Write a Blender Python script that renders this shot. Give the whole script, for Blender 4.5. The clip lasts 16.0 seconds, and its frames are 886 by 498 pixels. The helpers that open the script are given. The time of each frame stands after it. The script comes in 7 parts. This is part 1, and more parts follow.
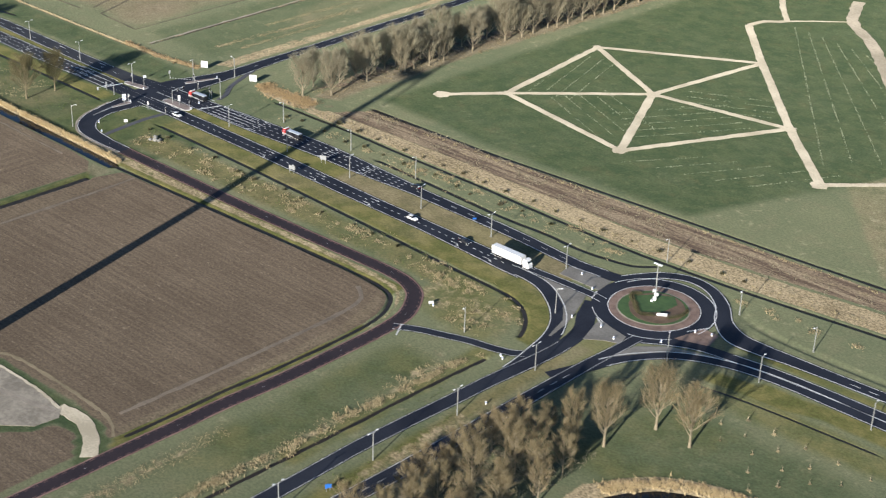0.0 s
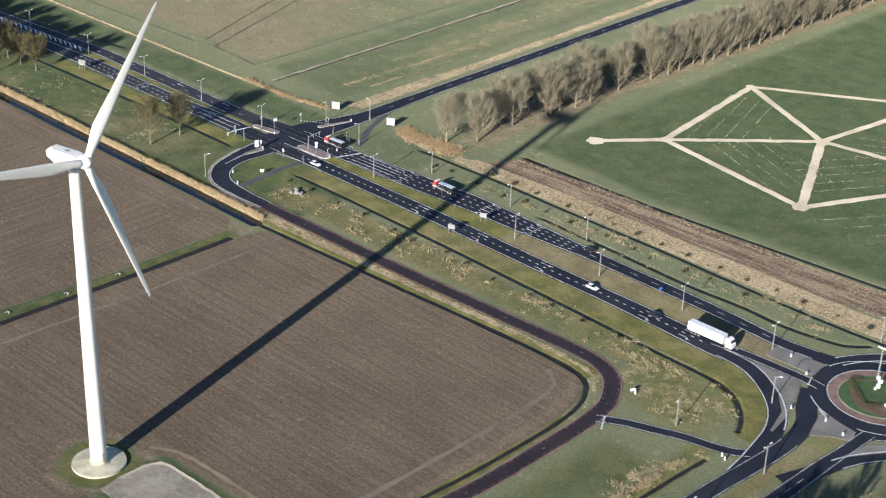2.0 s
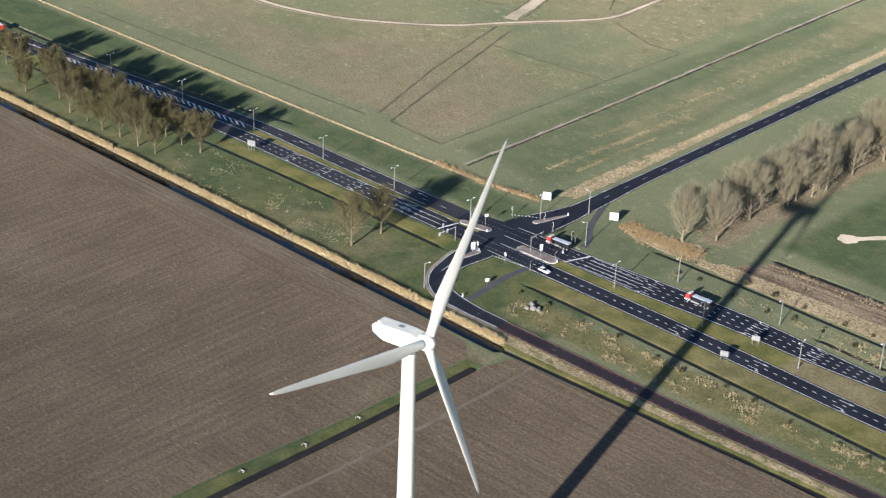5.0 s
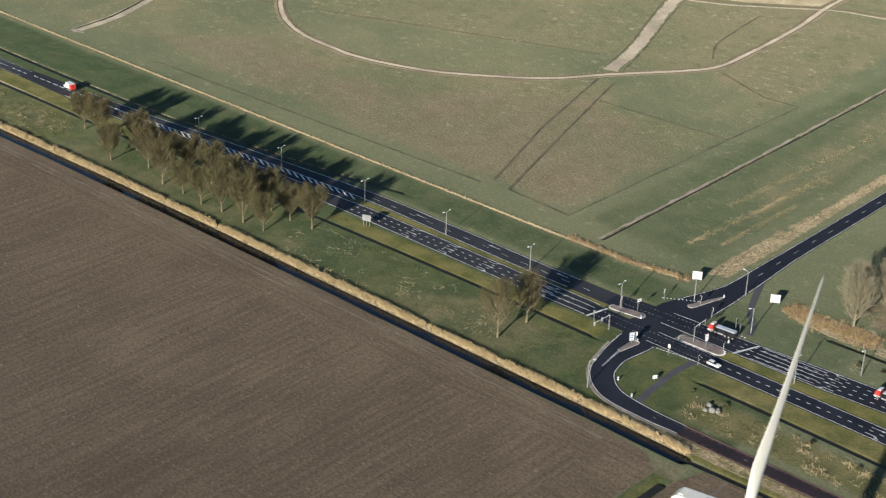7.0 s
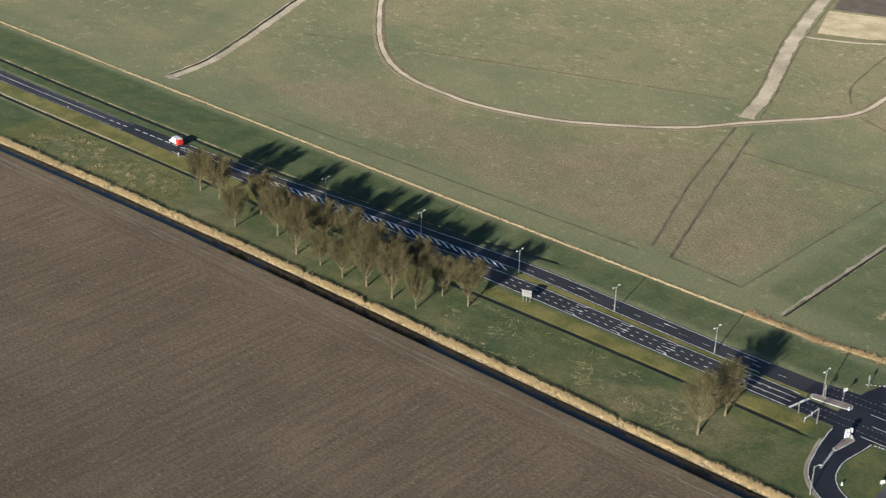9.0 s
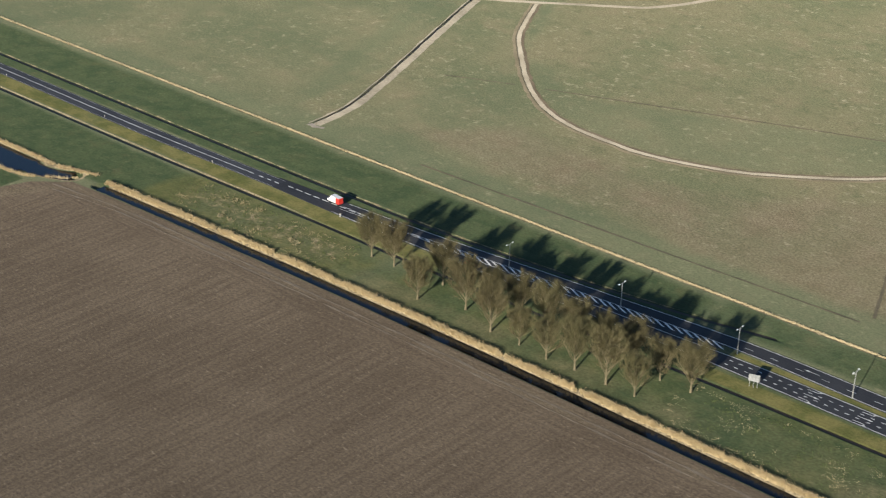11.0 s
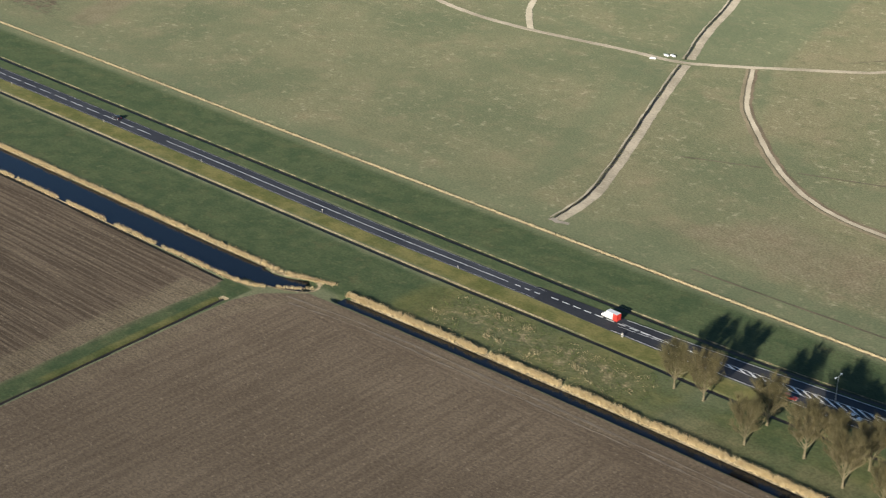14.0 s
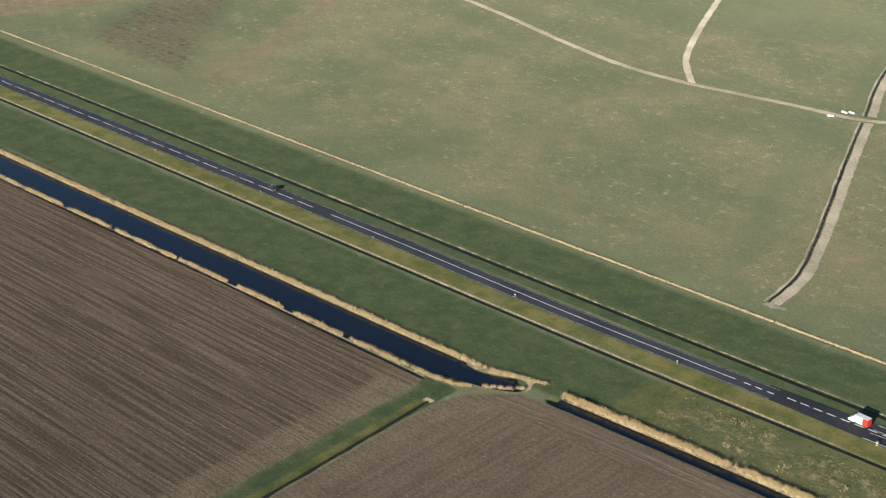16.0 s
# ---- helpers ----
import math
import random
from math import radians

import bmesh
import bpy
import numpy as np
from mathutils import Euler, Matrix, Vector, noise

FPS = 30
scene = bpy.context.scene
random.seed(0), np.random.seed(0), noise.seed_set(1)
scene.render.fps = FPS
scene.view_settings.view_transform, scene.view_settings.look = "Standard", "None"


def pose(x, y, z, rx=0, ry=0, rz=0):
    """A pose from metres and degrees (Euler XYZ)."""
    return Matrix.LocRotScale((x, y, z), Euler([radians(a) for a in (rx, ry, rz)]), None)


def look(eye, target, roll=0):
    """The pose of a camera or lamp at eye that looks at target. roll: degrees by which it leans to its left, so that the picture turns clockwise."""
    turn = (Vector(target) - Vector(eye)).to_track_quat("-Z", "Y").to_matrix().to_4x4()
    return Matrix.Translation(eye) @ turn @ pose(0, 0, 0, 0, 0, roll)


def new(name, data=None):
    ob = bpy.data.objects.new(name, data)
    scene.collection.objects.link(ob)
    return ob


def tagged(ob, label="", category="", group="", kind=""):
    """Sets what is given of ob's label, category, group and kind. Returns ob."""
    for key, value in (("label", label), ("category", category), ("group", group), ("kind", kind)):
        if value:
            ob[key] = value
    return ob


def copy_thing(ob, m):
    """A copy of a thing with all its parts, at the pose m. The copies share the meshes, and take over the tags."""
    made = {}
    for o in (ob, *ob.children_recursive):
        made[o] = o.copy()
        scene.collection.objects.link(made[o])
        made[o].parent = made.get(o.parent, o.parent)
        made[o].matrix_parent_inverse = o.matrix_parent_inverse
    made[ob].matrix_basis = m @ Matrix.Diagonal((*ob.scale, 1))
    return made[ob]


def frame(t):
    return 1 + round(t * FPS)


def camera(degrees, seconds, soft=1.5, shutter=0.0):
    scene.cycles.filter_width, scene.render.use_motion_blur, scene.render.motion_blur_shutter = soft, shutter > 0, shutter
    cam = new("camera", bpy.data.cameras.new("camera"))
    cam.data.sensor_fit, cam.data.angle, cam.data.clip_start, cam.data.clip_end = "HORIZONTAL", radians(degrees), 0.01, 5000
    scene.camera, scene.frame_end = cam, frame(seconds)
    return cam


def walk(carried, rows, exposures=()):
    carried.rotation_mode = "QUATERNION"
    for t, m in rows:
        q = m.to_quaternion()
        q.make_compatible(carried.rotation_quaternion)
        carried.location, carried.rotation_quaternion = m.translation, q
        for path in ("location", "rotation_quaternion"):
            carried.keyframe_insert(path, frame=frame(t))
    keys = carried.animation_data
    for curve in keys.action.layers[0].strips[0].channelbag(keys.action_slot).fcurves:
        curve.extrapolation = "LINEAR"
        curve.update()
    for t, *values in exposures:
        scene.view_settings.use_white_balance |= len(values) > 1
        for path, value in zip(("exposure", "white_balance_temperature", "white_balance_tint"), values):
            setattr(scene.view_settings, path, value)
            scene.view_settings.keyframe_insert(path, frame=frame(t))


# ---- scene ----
cam = camera(31.68, 16.0, soft=1.2, shutter=0.3)
# seconds, place, turn
ROWS = [
    (0.0, 514.80, -386.25, 249.78, 62.871, -1.623, 42.639),
    (0.5, 494.96, -385.62, 249.21, 62.779, -1.668, 42.860),
    (1.0, 475.12, -384.99, 248.65, 62.802, -1.649, 43.039),
    (1.5, 455.28, -384.37, 248.14, 62.728, -1.782, 43.043),
    (2.0, 435.44, -383.77, 247.70, 62.707, -1.766, 43.212),
    (2.5, 415.62, -383.19, 247.33, 62.650, -1.836, 43.362),
    (3.0, 395.85, -382.68, 247.02, 62.641, -1.779, 43.498),
    (3.5, 376.16, -382.26, 246.75, 62.670, -1.840, 43.357),
    (4.0, 356.57, -381.94, 246.49, 62.759, -1.762, 43.314),
    (6.5, 259.07, -380.99, 245.07, 63.205, -1.871, 42.333),
    (7.0, 239.54, -380.87, 244.81, 63.379, -1.700, 41.967),
    (7.5, 219.98, -380.82, 244.60, 63.455, -1.683, 41.677),
    (8.0, 200.40, -380.86, 244.42, 63.566, -1.530, 41.511),
    (8.5, 180.84, -381.00, 244.31, 63.562, -1.648, 41.419),
    (11.0, 83.22, -382.26, 244.03, 63.631, -0.947, 42.009),
    (11.5, 63.78, -382.60, 244.08, 63.638, -1.031, 42.179),
    (12.0, 44.41, -383.03, 244.25, 63.687, -0.803, 42.348),
    (12.5, 25.09, -383.52, 244.51, 63.712, -0.703, 42.436),
    (13.0, 5.79, -384.06, 244.86, 63.852, -0.548, 42.542),
    (13.5, -13.49, -384.63, 245.30, 63.942, -0.407, 42.474),
    (14.0, -32.80, -385.22, 245.81, 64.073, -0.361, 42.633),
    (14.5, -52.12, -385.80, 246.38, 64.131, -0.071, 42.722),
    (15.0, -71.47, -386.40, 246.98, 64.288, 0.154, 43.033),
    (15.5, -90.82, -387.01, 247.60, 64.502, 0.481, 43.196),
    (16.0, -110.19, -387.62, 248.23, 64.721, 0.471, 43.651),
]
walk(cam, [(t, pose(x, y, z, rx, ry, rz)) for t, x, y, z, rx, ry, rz in ROWS],
     [(0.0, 1.17, 5920, 10), (2.0, 1.22, 5790, 13), (4.2, 1.33, 5770, 14), (6.3, 0.82, 6030, 9), (7.5, 0.82, 6100, 9), (8.7, 0.84, 6120, 9), (12.5, 0.93, 6180, 8), (16.0, 0.94, 6200, 8)])

# ---- light ----
SUN_EL, SUN_AZ = 17.1, -76.2          # degrees; azimuth from +x, counter-clockwise
sun_way = Vector((math.cos(radians(SUN_EL)) * math.cos(radians(SUN_AZ)), math.cos(radians(SUN_EL)) * math.sin(radians(SUN_AZ)), math.sin(radians(SUN_EL))))
sun = new("sun", bpy.data.lights.new("sun", "SUN"))
sun.data.energy, sun.data.angle, sun.data.color = 5.0, radians(0.6), (1.0, 0.87, 0.7)
sun.matrix_world = look((0, 0, 200), Vector((0, 0, 200)) - sun_way)
world = bpy.data.worlds.new("world")
scene.world = world
world.use_nodes = True
wn = world.node_tree.nodes
sky = wn.new("ShaderNodeTexSky")
sky.sky_type, sky.sun_disc = "NISHITA", False
sky.air_density, sky.dust_density, sky.ozone_density = 1.0, 0.3, 3.0
sky.sun_elevation, sky.sun_rotation = radians(SUN_EL), radians(90 - SUN_AZ)
world.node_tree.links.new(sky.outputs[0], wn["Background"].inputs[0])
wn["Background"].inputs[1].default_value = 0.073

# ---- materials ----
def shader(name):
    m = bpy.data.materials.new(name)
    m.use_nodes = True
    return m, m.node_tree.nodes, m.node_tree.links, m.node_tree.nodes["Principled BSDF"]


def rgb(c):
    return (*c, 1.0)


def noise_node(n, l, scale, detail=4.0, rough=0.55, stretch=None, turn=0.0):
    tc = n.new("ShaderNodeTexCoord")
    mp = n.new("ShaderNodeMapping")
    l.new(tc.outputs["Object"], mp.inputs["Vector"])
    mp.inputs["Rotation"].default_value = (0, 0, radians(turn))
    if stretch:
        mp.inputs["Scale"].default_value = stretch
    t = n.new("ShaderNodeTexNoise")
    t.inputs["Scale"].default_value, t.inputs["Detail"].default_value, t.inputs["Roughness"].default_value = scale, detail, rough
    l.new(mp.outputs[0], t.inputs["Vector"])
    return t.outputs["Fac"]


def steps(n, l, fac, lo, hi):
    r = n.new("ShaderNodeMapRange")
    r.interpolation_type = "SMOOTHSTEP"
    r.inputs[1].default_value, r.inputs[2].default_value = lo, hi
    l.new(fac, r.inputs[0])
    return r.outputs[0]


def mixed(n, l, fac, a, b):
    m = n.new("ShaderNodeMix")
    m.data_type = "RGBA"
    if hasattr(fac, "is_linked"):
        l.new(fac, m.inputs[0])
    else:
        m.inputs[0].default_value = fac
    for s, v in ((m.inputs[6], a), (m.inputs[7], b)):
        if hasattr(v, "is_linked"):
            l.new(v, s)
        else:
            s.default_value = rgb(v)
    return m.outputs[2]


def maths(n, l, op, a, b):
    m = n.new("ShaderNodeMath")
    m.operation = op
    for s, v in zip(m.inputs, (a, b)):
        if hasattr(v, "is_linked"):
            l.new(v, s)
        else:
            s.default_value = v
    return m.outputs[0]


def bumped(n, l, b, height, strength, distance):
    k = n.new("ShaderNodeBump")
    k.inputs["Strength"].default_value, k.inputs["Distance"].default_value = strength, distance
    l.new(height, k.inputs["Height"])
    l.new(k.outputs[0], b.inputs["Normal"])


def surface(name, dark, light, big=0.05, small=1.5, rough=0.85, bump=0.0, depth=0.05, metal=0.0, stretch=None, vary=0.0, spec=0.3, chalk=0.0):
    """Two scales of noise between two colours, with a fine relief."""
    m, n, l, b = shader(name)
    f1, f2 = noise_node(n, l, big, 5.0, stretch=stretch), noise_node(n, l, small, 4.0, 0.65, stretch=stretch)
    f = maths(n, l, "ADD", maths(n, l, "MULTIPLY", f1, 0.6), maths(n, l, "MULTIPLY", f2, 0.4))
    f = steps(n, l, f, 0.36, 0.64)
    if vary:
        o = n.new("ShaderNodeObjectInfo")
        f = maths(n, l, "ADD", maths(n, l, "MULTIPLY", f, 1 - vary), maths(n, l, "MULTIPLY", o.outputs["Random"], vary))
    l.new(mixed(n, l, f, dark, light), b.inputs["Base Color"])
    b.inputs["Roughness"].default_value, b.inputs["Metallic"].default_value = rough, metal
    b.inputs["Specular IOR Level"].default_value = spec
    b.inputs["Diffuse Roughness"].default_value = chalk
    if bump:
        bumped(n, l, b, f2, bump, depth)
    return m


def leafy(name, a, b_, c):
    """Twigs and stalks, each island of its own shade."""
    m, n, l, b = shader(name)
    g = n.new("ShaderNodeNewGeometry")
    o = n.new("ShaderNodeObjectInfo")
    f = g.outputs["Random Per Island"]
    col = mixed(n, l, f, a, b_)
    col = mixed(n, l, maths(n, l, "MULTIPLY", o.outputs["Random"], 0.5), col, c)
    l.new(col, b.inputs["Base Color"])
    b.inputs["Roughness"].default_value = 0.9
    b.inputs["Specular IOR Level"].default_value = 0.1
    return m


M = {}
M["asphalt"] = surface("asphalt", (0.012, 0.0145, 0.0225), (0.024, 0.0275, 0.038), 0.06, 2.0, 0.88, 0.3, 0.02, spec=0.15)
M["asphalt_grey"] = surface("asphalt_grey", (0.024, 0.026, 0.0315), (0.042, 0.044, 0.05), 0.05, 1.6, 0.88, 0.3, 0.02, spec=0.2)
# provincial road: paler copy, the far asphalt's reflected light put into the colour
M["asphalt_sheen"] = surface("asphalt_sheen", (0.034, 0.037, 0.045), (0.056, 0.059, 0.067), 0.05, 1.6, 0.88, 0.3, 0.02, spec=0.2)
M["paving_pink"] = surface("paving_pink", (0.17, 0.135, 0.115), (0.28, 0.23, 0.2), 0.3, 2.4, 0.9, 0.4, 0.02)
M["asphalt_old"] = surface("asphalt_old", (0.055, 0.056, 0.062), (0.085, 0.085, 0.09), 0.08, 2.0, 0.9, 0.3, 0.02)
M["asphalt_red"] = surface("asphalt_red", (0.015, 0.0105, 0.014), (0.027, 0.0185, 0.022), 0.08, 1.6, 0.9, 0.3, 0.02)
M["red_strip"] = surface("red_strip", (0.12, 0.068, 0.06), (0.23, 0.14, 0.115), 0.12, 2.2, 0.9, 0.3, 0.02)
M["paint"] = surface("paint", (0.5, 0.5, 0.48), (0.8, 0.8, 0.77), 0.25, 3.0, 0.6)
M["paint_worn"] = surface("paint_worn", (0.22, 0.22, 0.22), (0.55, 0.55, 0.53), 0.3, 2.0, 0.7)
M["concrete"] = surface("concrete", (0.13, 0.122, 0.106), (0.21, 0.198, 0.172), 0.1, 1.4, 0.9, 0.3, 0.03)
M["foundation"] = surface("foundation", (0.3, 0.28, 0.2), (0.48, 0.45, 0.34), 0.3, 1.4, 0.9, 0.3, 0.03)
M["gravel"] = surface("gravel", (0.13, 0.118, 0.1), (0.21, 0.19, 0.16), 0.12, 1.8, 0.95, 0.5, 0.05, chalk=0.8)
M["shell_path"] = surface("shell_path", (0.25, 0.225, 0.168), (0.39, 0.355, 0.275), 0.06, 1.2, 0.95, 0.5, 0.05, chalk=0.8)
M["loam_path"] = surface("loam_path", (0.22, 0.195, 0.145), (0.34, 0.305, 0.235), 0.06, 1.2, 0.95, 0.5, 0.05, chalk=0.8)
M["track"] = surface("track", (0.165, 0.147, 0.11), (0.3, 0.267, 0.207), 0.05, 0.8, 0.95, 0.5, 0.05, chalk=0.8)
M["sand_pad"] = surface("sand_pad", (0.16, 0.14, 0.108), (0.31, 0.275, 0.215), 0.09, 0.7, 0.95, 0.5, 0.06)
M["brick_red"] = surface("brick_red", (0.13, 0.088, 0.068), (0.23, 0.16, 0.125), 0.3, 3.0, 0.9, 0.4, 0.02)
M["soil"] = surface("soil", (0.085, 0.058, 0.038), (0.145, 0.1, 0.066), 0.3, 2.5, 0.95, 0.6, 0.06)
M["lawn"] = surface("lawn", (0.035, 0.07, 0.025), (0.06, 0.105, 0.035), 0.3, 2.5, 0.95, 0.5, 0.06)
M["white_coat"] = surface("white_coat", (0.61, 0.6, 0.53), (0.69, 0.68, 0.605), 0.08, 0.6, 0.35, spec=0.5)
M["galvanised"] = surface("galvanised", (0.24, 0.25, 0.24), (0.4, 0.41, 0.4), 0.4, 3.0, 0.45, metal=0.4)
M["dark_rubber"] = surface("dark_rubber", (0.012, 0.012, 0.013), (0.03, 0.03, 0.03), 1.0, 6.0, 0.85)
M["white_paint"] = surface("white_paint", (0.58, 0.58, 0.57), (0.7, 0.7, 0.68), 0.3, 2.0, 0.3, spec=0.5)
M["red_paint"] = surface("red_paint", (0.5, 0.03, 0.022), (0.62, 0.05, 0.035), 0.5, 3.0, 0.35, spec=0.5)
M["dull_red"] = surface("dull_red", (0.3, 0.028, 0.024), (0.4, 0.045, 0.038), 0.5, 3.0, 0.35, spec=0.5)
M["dark_paint"] = surface("dark_paint", (0.012, 0.013, 0.017), (0.03, 0.031, 0.036), 0.5, 3.0, 0.25, spec=0.5)
M["silver_paint"] = surface("silver_paint", (0.42, 0.43, 0.44), (0.55, 0.56, 0.57), 0.5, 3.0, 0.3, metal=0.6)
M["dumper_grey"] = surface("dumper_grey", (0.42, 0.46, 0.5), (0.55, 0.59, 0.63), 0.5, 2.5, 0.45, metal=0.2)
M["car_glass"] = surface("car_glass", (0.01, 0.012, 0.015), (0.02, 0.023, 0.027), 1.0, 3.0, 0.08, spec=0.6)
M["sign_back"] = surface("sign_back", (0.17, 0.178, 0.178), (0.27, 0.28, 0.28), 0.4, 3.0, 0.6)
M["sign_white"] = surface("sign_white", (0.52, 0.53, 0.53), (0.66, 0.67, 0.66), 0.3, 2.0, 0.5)
M["sign_blue"] = surface("sign_blue", (0.02, 0.1, 0.38), (0.03, 0.14, 0.46), 0.3, 2.0, 0.5)
M["sign_yellow"] = surface("sign_yellow", (0.42, 0.37, 0.2), (0.58, 0.52, 0.32), 0.3, 2.0, 0.5)
M["lamp_glass"] = surface("lamp_glass", (0.72, 0.74, 0.74), (0.82, 0.83, 0.83), 0.5, 3.0, 0.2, spec=0.6)
M["straw_wood"] = surface("straw_wood", (0.32, 0.27, 0.18), (0.46, 0.4, 0.28), 0.5, 3.0, 0.9)
M["stone"] = surface("stone", (0.15, 0.148, 0.13), (0.32, 0.31, 0.28), 0.4, 2.0, 0.9, 0.5, 0.06)
M["drain"] = surface("drain", (0.045, 0.042, 0.028), (0.09, 0.078, 0.052), 0.1, 1.2, 0.95, 0.5, 0.06, chalk=0.8)
M["bark"] = surface("bark", (0.14, 0.118, 0.078), (0.28, 0.24, 0.165), 0.6, 3.0, 0.95, 0.5, 0.04, vary=0.3)
M["twig"] = leafy("twig", (0.062, 0.055, 0.027), (0.148, 0.128, 0.066), (0.095, 0.094, 0.044))
M["bark_dark"] = surface("bark_dark", (0.1, 0.085, 0.05), (0.2, 0.17, 0.105), 0.6, 3.0, 0.95, 0.5, 0.04, vary=0.3)
M["twig_pale"] = leafy("twig_pale", (0.14, 0.127, 0.086), (0.3, 0.27, 0.19), (0.2, 0.195, 0.125))
M["twig_mid"] = leafy("twig_mid", (0.115, 0.092, 0.052), (0.25, 0.2, 0.115), (0.155, 0.138, 0.075))
M["reed"] = leafy("reed", (0.3, 0.228, 0.118), (0.58, 0.47, 0.28), (0.44, 0.35, 0.19))
M["reed_pale"] = leafy("reed_pale", (0.36, 0.3, 0.175), (0.6, 0.52, 0.33), (0.48, 0.41, 0.25))
M["reed_orange"] = leafy("reed_orange", (0.22, 0.156, 0.083), (0.45, 0.34, 0.19), (0.32, 0.245, 0.128))
M["straw_tuft"] = leafy("straw_tuft", (0.19, 0.16, 0.092), (0.4, 0.34, 0.205), (0.27, 0.23, 0.13))
M["pale_row"] = leafy("pale_row", (0.15, 0.17, 0.11), (0.32, 0.34, 0.25), (0.23, 0.25, 0.17))
M["grass_tuft"] = leafy("grass_tuft", (0.045, 0.07, 0.025), (0.12, 0.14, 0.05), (0.08, 0.1, 0.035))
M["shrub"] = leafy("shrub", (0.05, 0.05, 0.03), (0.12, 0.1, 0.06), (0.07, 0.08, 0.035))

m, n, l, b = shader("ditch_water")
b.inputs["Base Color"].default_value = (0.004, 0.006, 0.009, 1)
b.inputs["Roughness"].default_value = 0.06
b.inputs["IOR"].default_value = 1.33
bumped(n, l, b, noise_node(n, l, 0.8, 3.0), 0.15, 0.03)
M["water"] = m

# land cover: the weights lie on the ground sheet's points as two colour layers
m, n, l, b = shader("land")
cov1, cov2 = n.new("ShaderNodeVertexColor"), n.new("ShaderNodeVertexColor")
cov1.layer_name, cov2.layer_name = "cover_a", "cover_b"
s1, s2 = n.new("ShaderNodeSeparateColor"), n.new("ShaderNodeSeparateColor")
l.new(cov1.outputs[0], s1.inputs[0]), l.new(cov2.outputs[0], s2.inputs[0])
edge = noise_node(n, l, 0.22, 6.0, 0.7)
fine = noise_node(n, l, 1.1, 4.0, 0.7)
wide = noise_node(n, l, 0.012, 5.0, 0.6)
blot = noise_node(n, l, 0.05, 5.0, 0.65)
streak = noise_node(n, l, 1.0, 5.0, 0.7, stretch=(0.12, 0.32, 1.0), turn=18.0)
grain = noise_node(n, l, 2.6, 3.0, 0.8)
furrow = n.new("ShaderNodeTexWave")
furrow.wave_type, furrow.bands_direction = "BANDS", "Y"
furrow.inputs["Scale"].default_value, furrow.inputs["Distortion"].default_value, furrow.inputs["Detail"].default_value, furrow.inputs["Detail Scale"].default_value = 0.098, 1.2, 3.0, 0.4
ftc = n.new("ShaderNodeTexCoord")
l.new(ftc.outputs["Object"], furrow.inputs["Vector"])
tilth = noise_node(n, l, 1.0, 3.0, 0.6, stretch=(0.018, 0.75, 1.0))
# the middle field is ploughed across: furrows run along y there
across = n.new("ShaderNodeTexWave")
across.wave_type, across.bands_direction = "BANDS", "X"
across.inputs["Scale"].default_value, across.inputs["Distortion"].default_value, across.inputs["Detail"].default_value, across.inputs["Detail Scale"].default_value = 0.07, 1.4, 3.0, 0.4
l.new(ftc.outputs["Object"], across.inputs["Vector"])
xyz = n.new("ShaderNodeSeparateXYZ")
l.new(ftc.outputs["Object"], xyz.inputs[0])
middle = maths(n, l, "MULTIPLY", steps(n, l, xyz.outputs[0], -392.0, -384.0), maths(n, l, "SUBTRACT", 1.0, steps(n, l, xyz.outputs[0], 30.0, 36.0)))
middle = maths(n, l, "MULTIPLY", middle, maths(n, l, "SUBTRACT", 1.0, steps(n, l, xyz.outputs[1], -82.0, -78.0)))

west = maths(n, l, "SUBTRACT", 1.0, steps(n, l, xyz.outputs[0], -412.0, -400.0))


def either(a, c):
    """Along x outside the middle field, across inside it."""
    return maths(n, l, "ADD", maths(n, l, "MULTIPLY", a, maths(n, l, "SUBTRACT", 1.0, middle)), maths(n, l, "MULTIPLY", c, middle))


tilth = either(tilth, noise_node(n, l, 1.0, 3.0, 0.6, stretch=(0.6, 0.02, 1.0)))
furrows = either(furrow.outputs["Fac"], across.outputs["Fac"])


def soft_weight(out):
    return steps(n, l, maths(n, l, "ADD", out, maths(n, l, "MULTIPLY", maths(n, l, "SUBTRACT", maths(n, l, "ADD", maths(n, l, "MULTIPLY", blot, 0.6), maths(n, l, "MULTIPLY", wide, 0.4)), 0.5), 1.3)), 0.1, 0.95)


def weight(out):
    return steps(n, l, maths(n, l, "ADD", out, maths(n, l, "MULTIPLY", maths(n, l, "SUBTRACT", edge, 0.5), 0.9)), 0.38, 0.62)


clump = noise_node(n, l, 0.25, 4.0, 0.62)
herd = noise_node(n, l, 0.028, 4.0, 0.6)
mottle = noise_node(n, l, 0.11, 4.0, 0.62)
fleck = maths(n, l, "MULTIPLY", steps(n, l, clump, 0.54, 0.72), steps(n, l, herd, 0.36, 0.6))
stubble = noise_node(n, l, 1.0, 3.0, 0.65, stretch=(0.4, 0.95, 1.0))
pasture = mixed(n, l, steps(n, l, wide, 0.35, 0.65), (0.1016, 0.1216, 0.0712), (0.1376, 0.1504, 0.0888))
pasture = mixed(n, l, maths(n, l, "MULTIPLY", steps(n, l, mottle, 0.48, 0.68), 0.5), pasture, (0.14, 0.1424, 0.088))
pasture = mixed(n, l, maths(n, l, "MULTIPLY", fleck, 0.35), pasture, (0.36, 0.33, 0.22))
lush = mixed(n, l, steps(n, l, mottle, 0.35, 0.65), (0.0435, 0.067, 0.0325), (0.064, 0.086, 0.0415))
lush = mixed(n, l, maths(n, l, "MULTIPLY", steps(n, l, noise_node(n, l, 0.09, 5.0, 0.65), 0.54, 0.72), 0.32), lush, (0.1176, 0.1025, 0.0521))
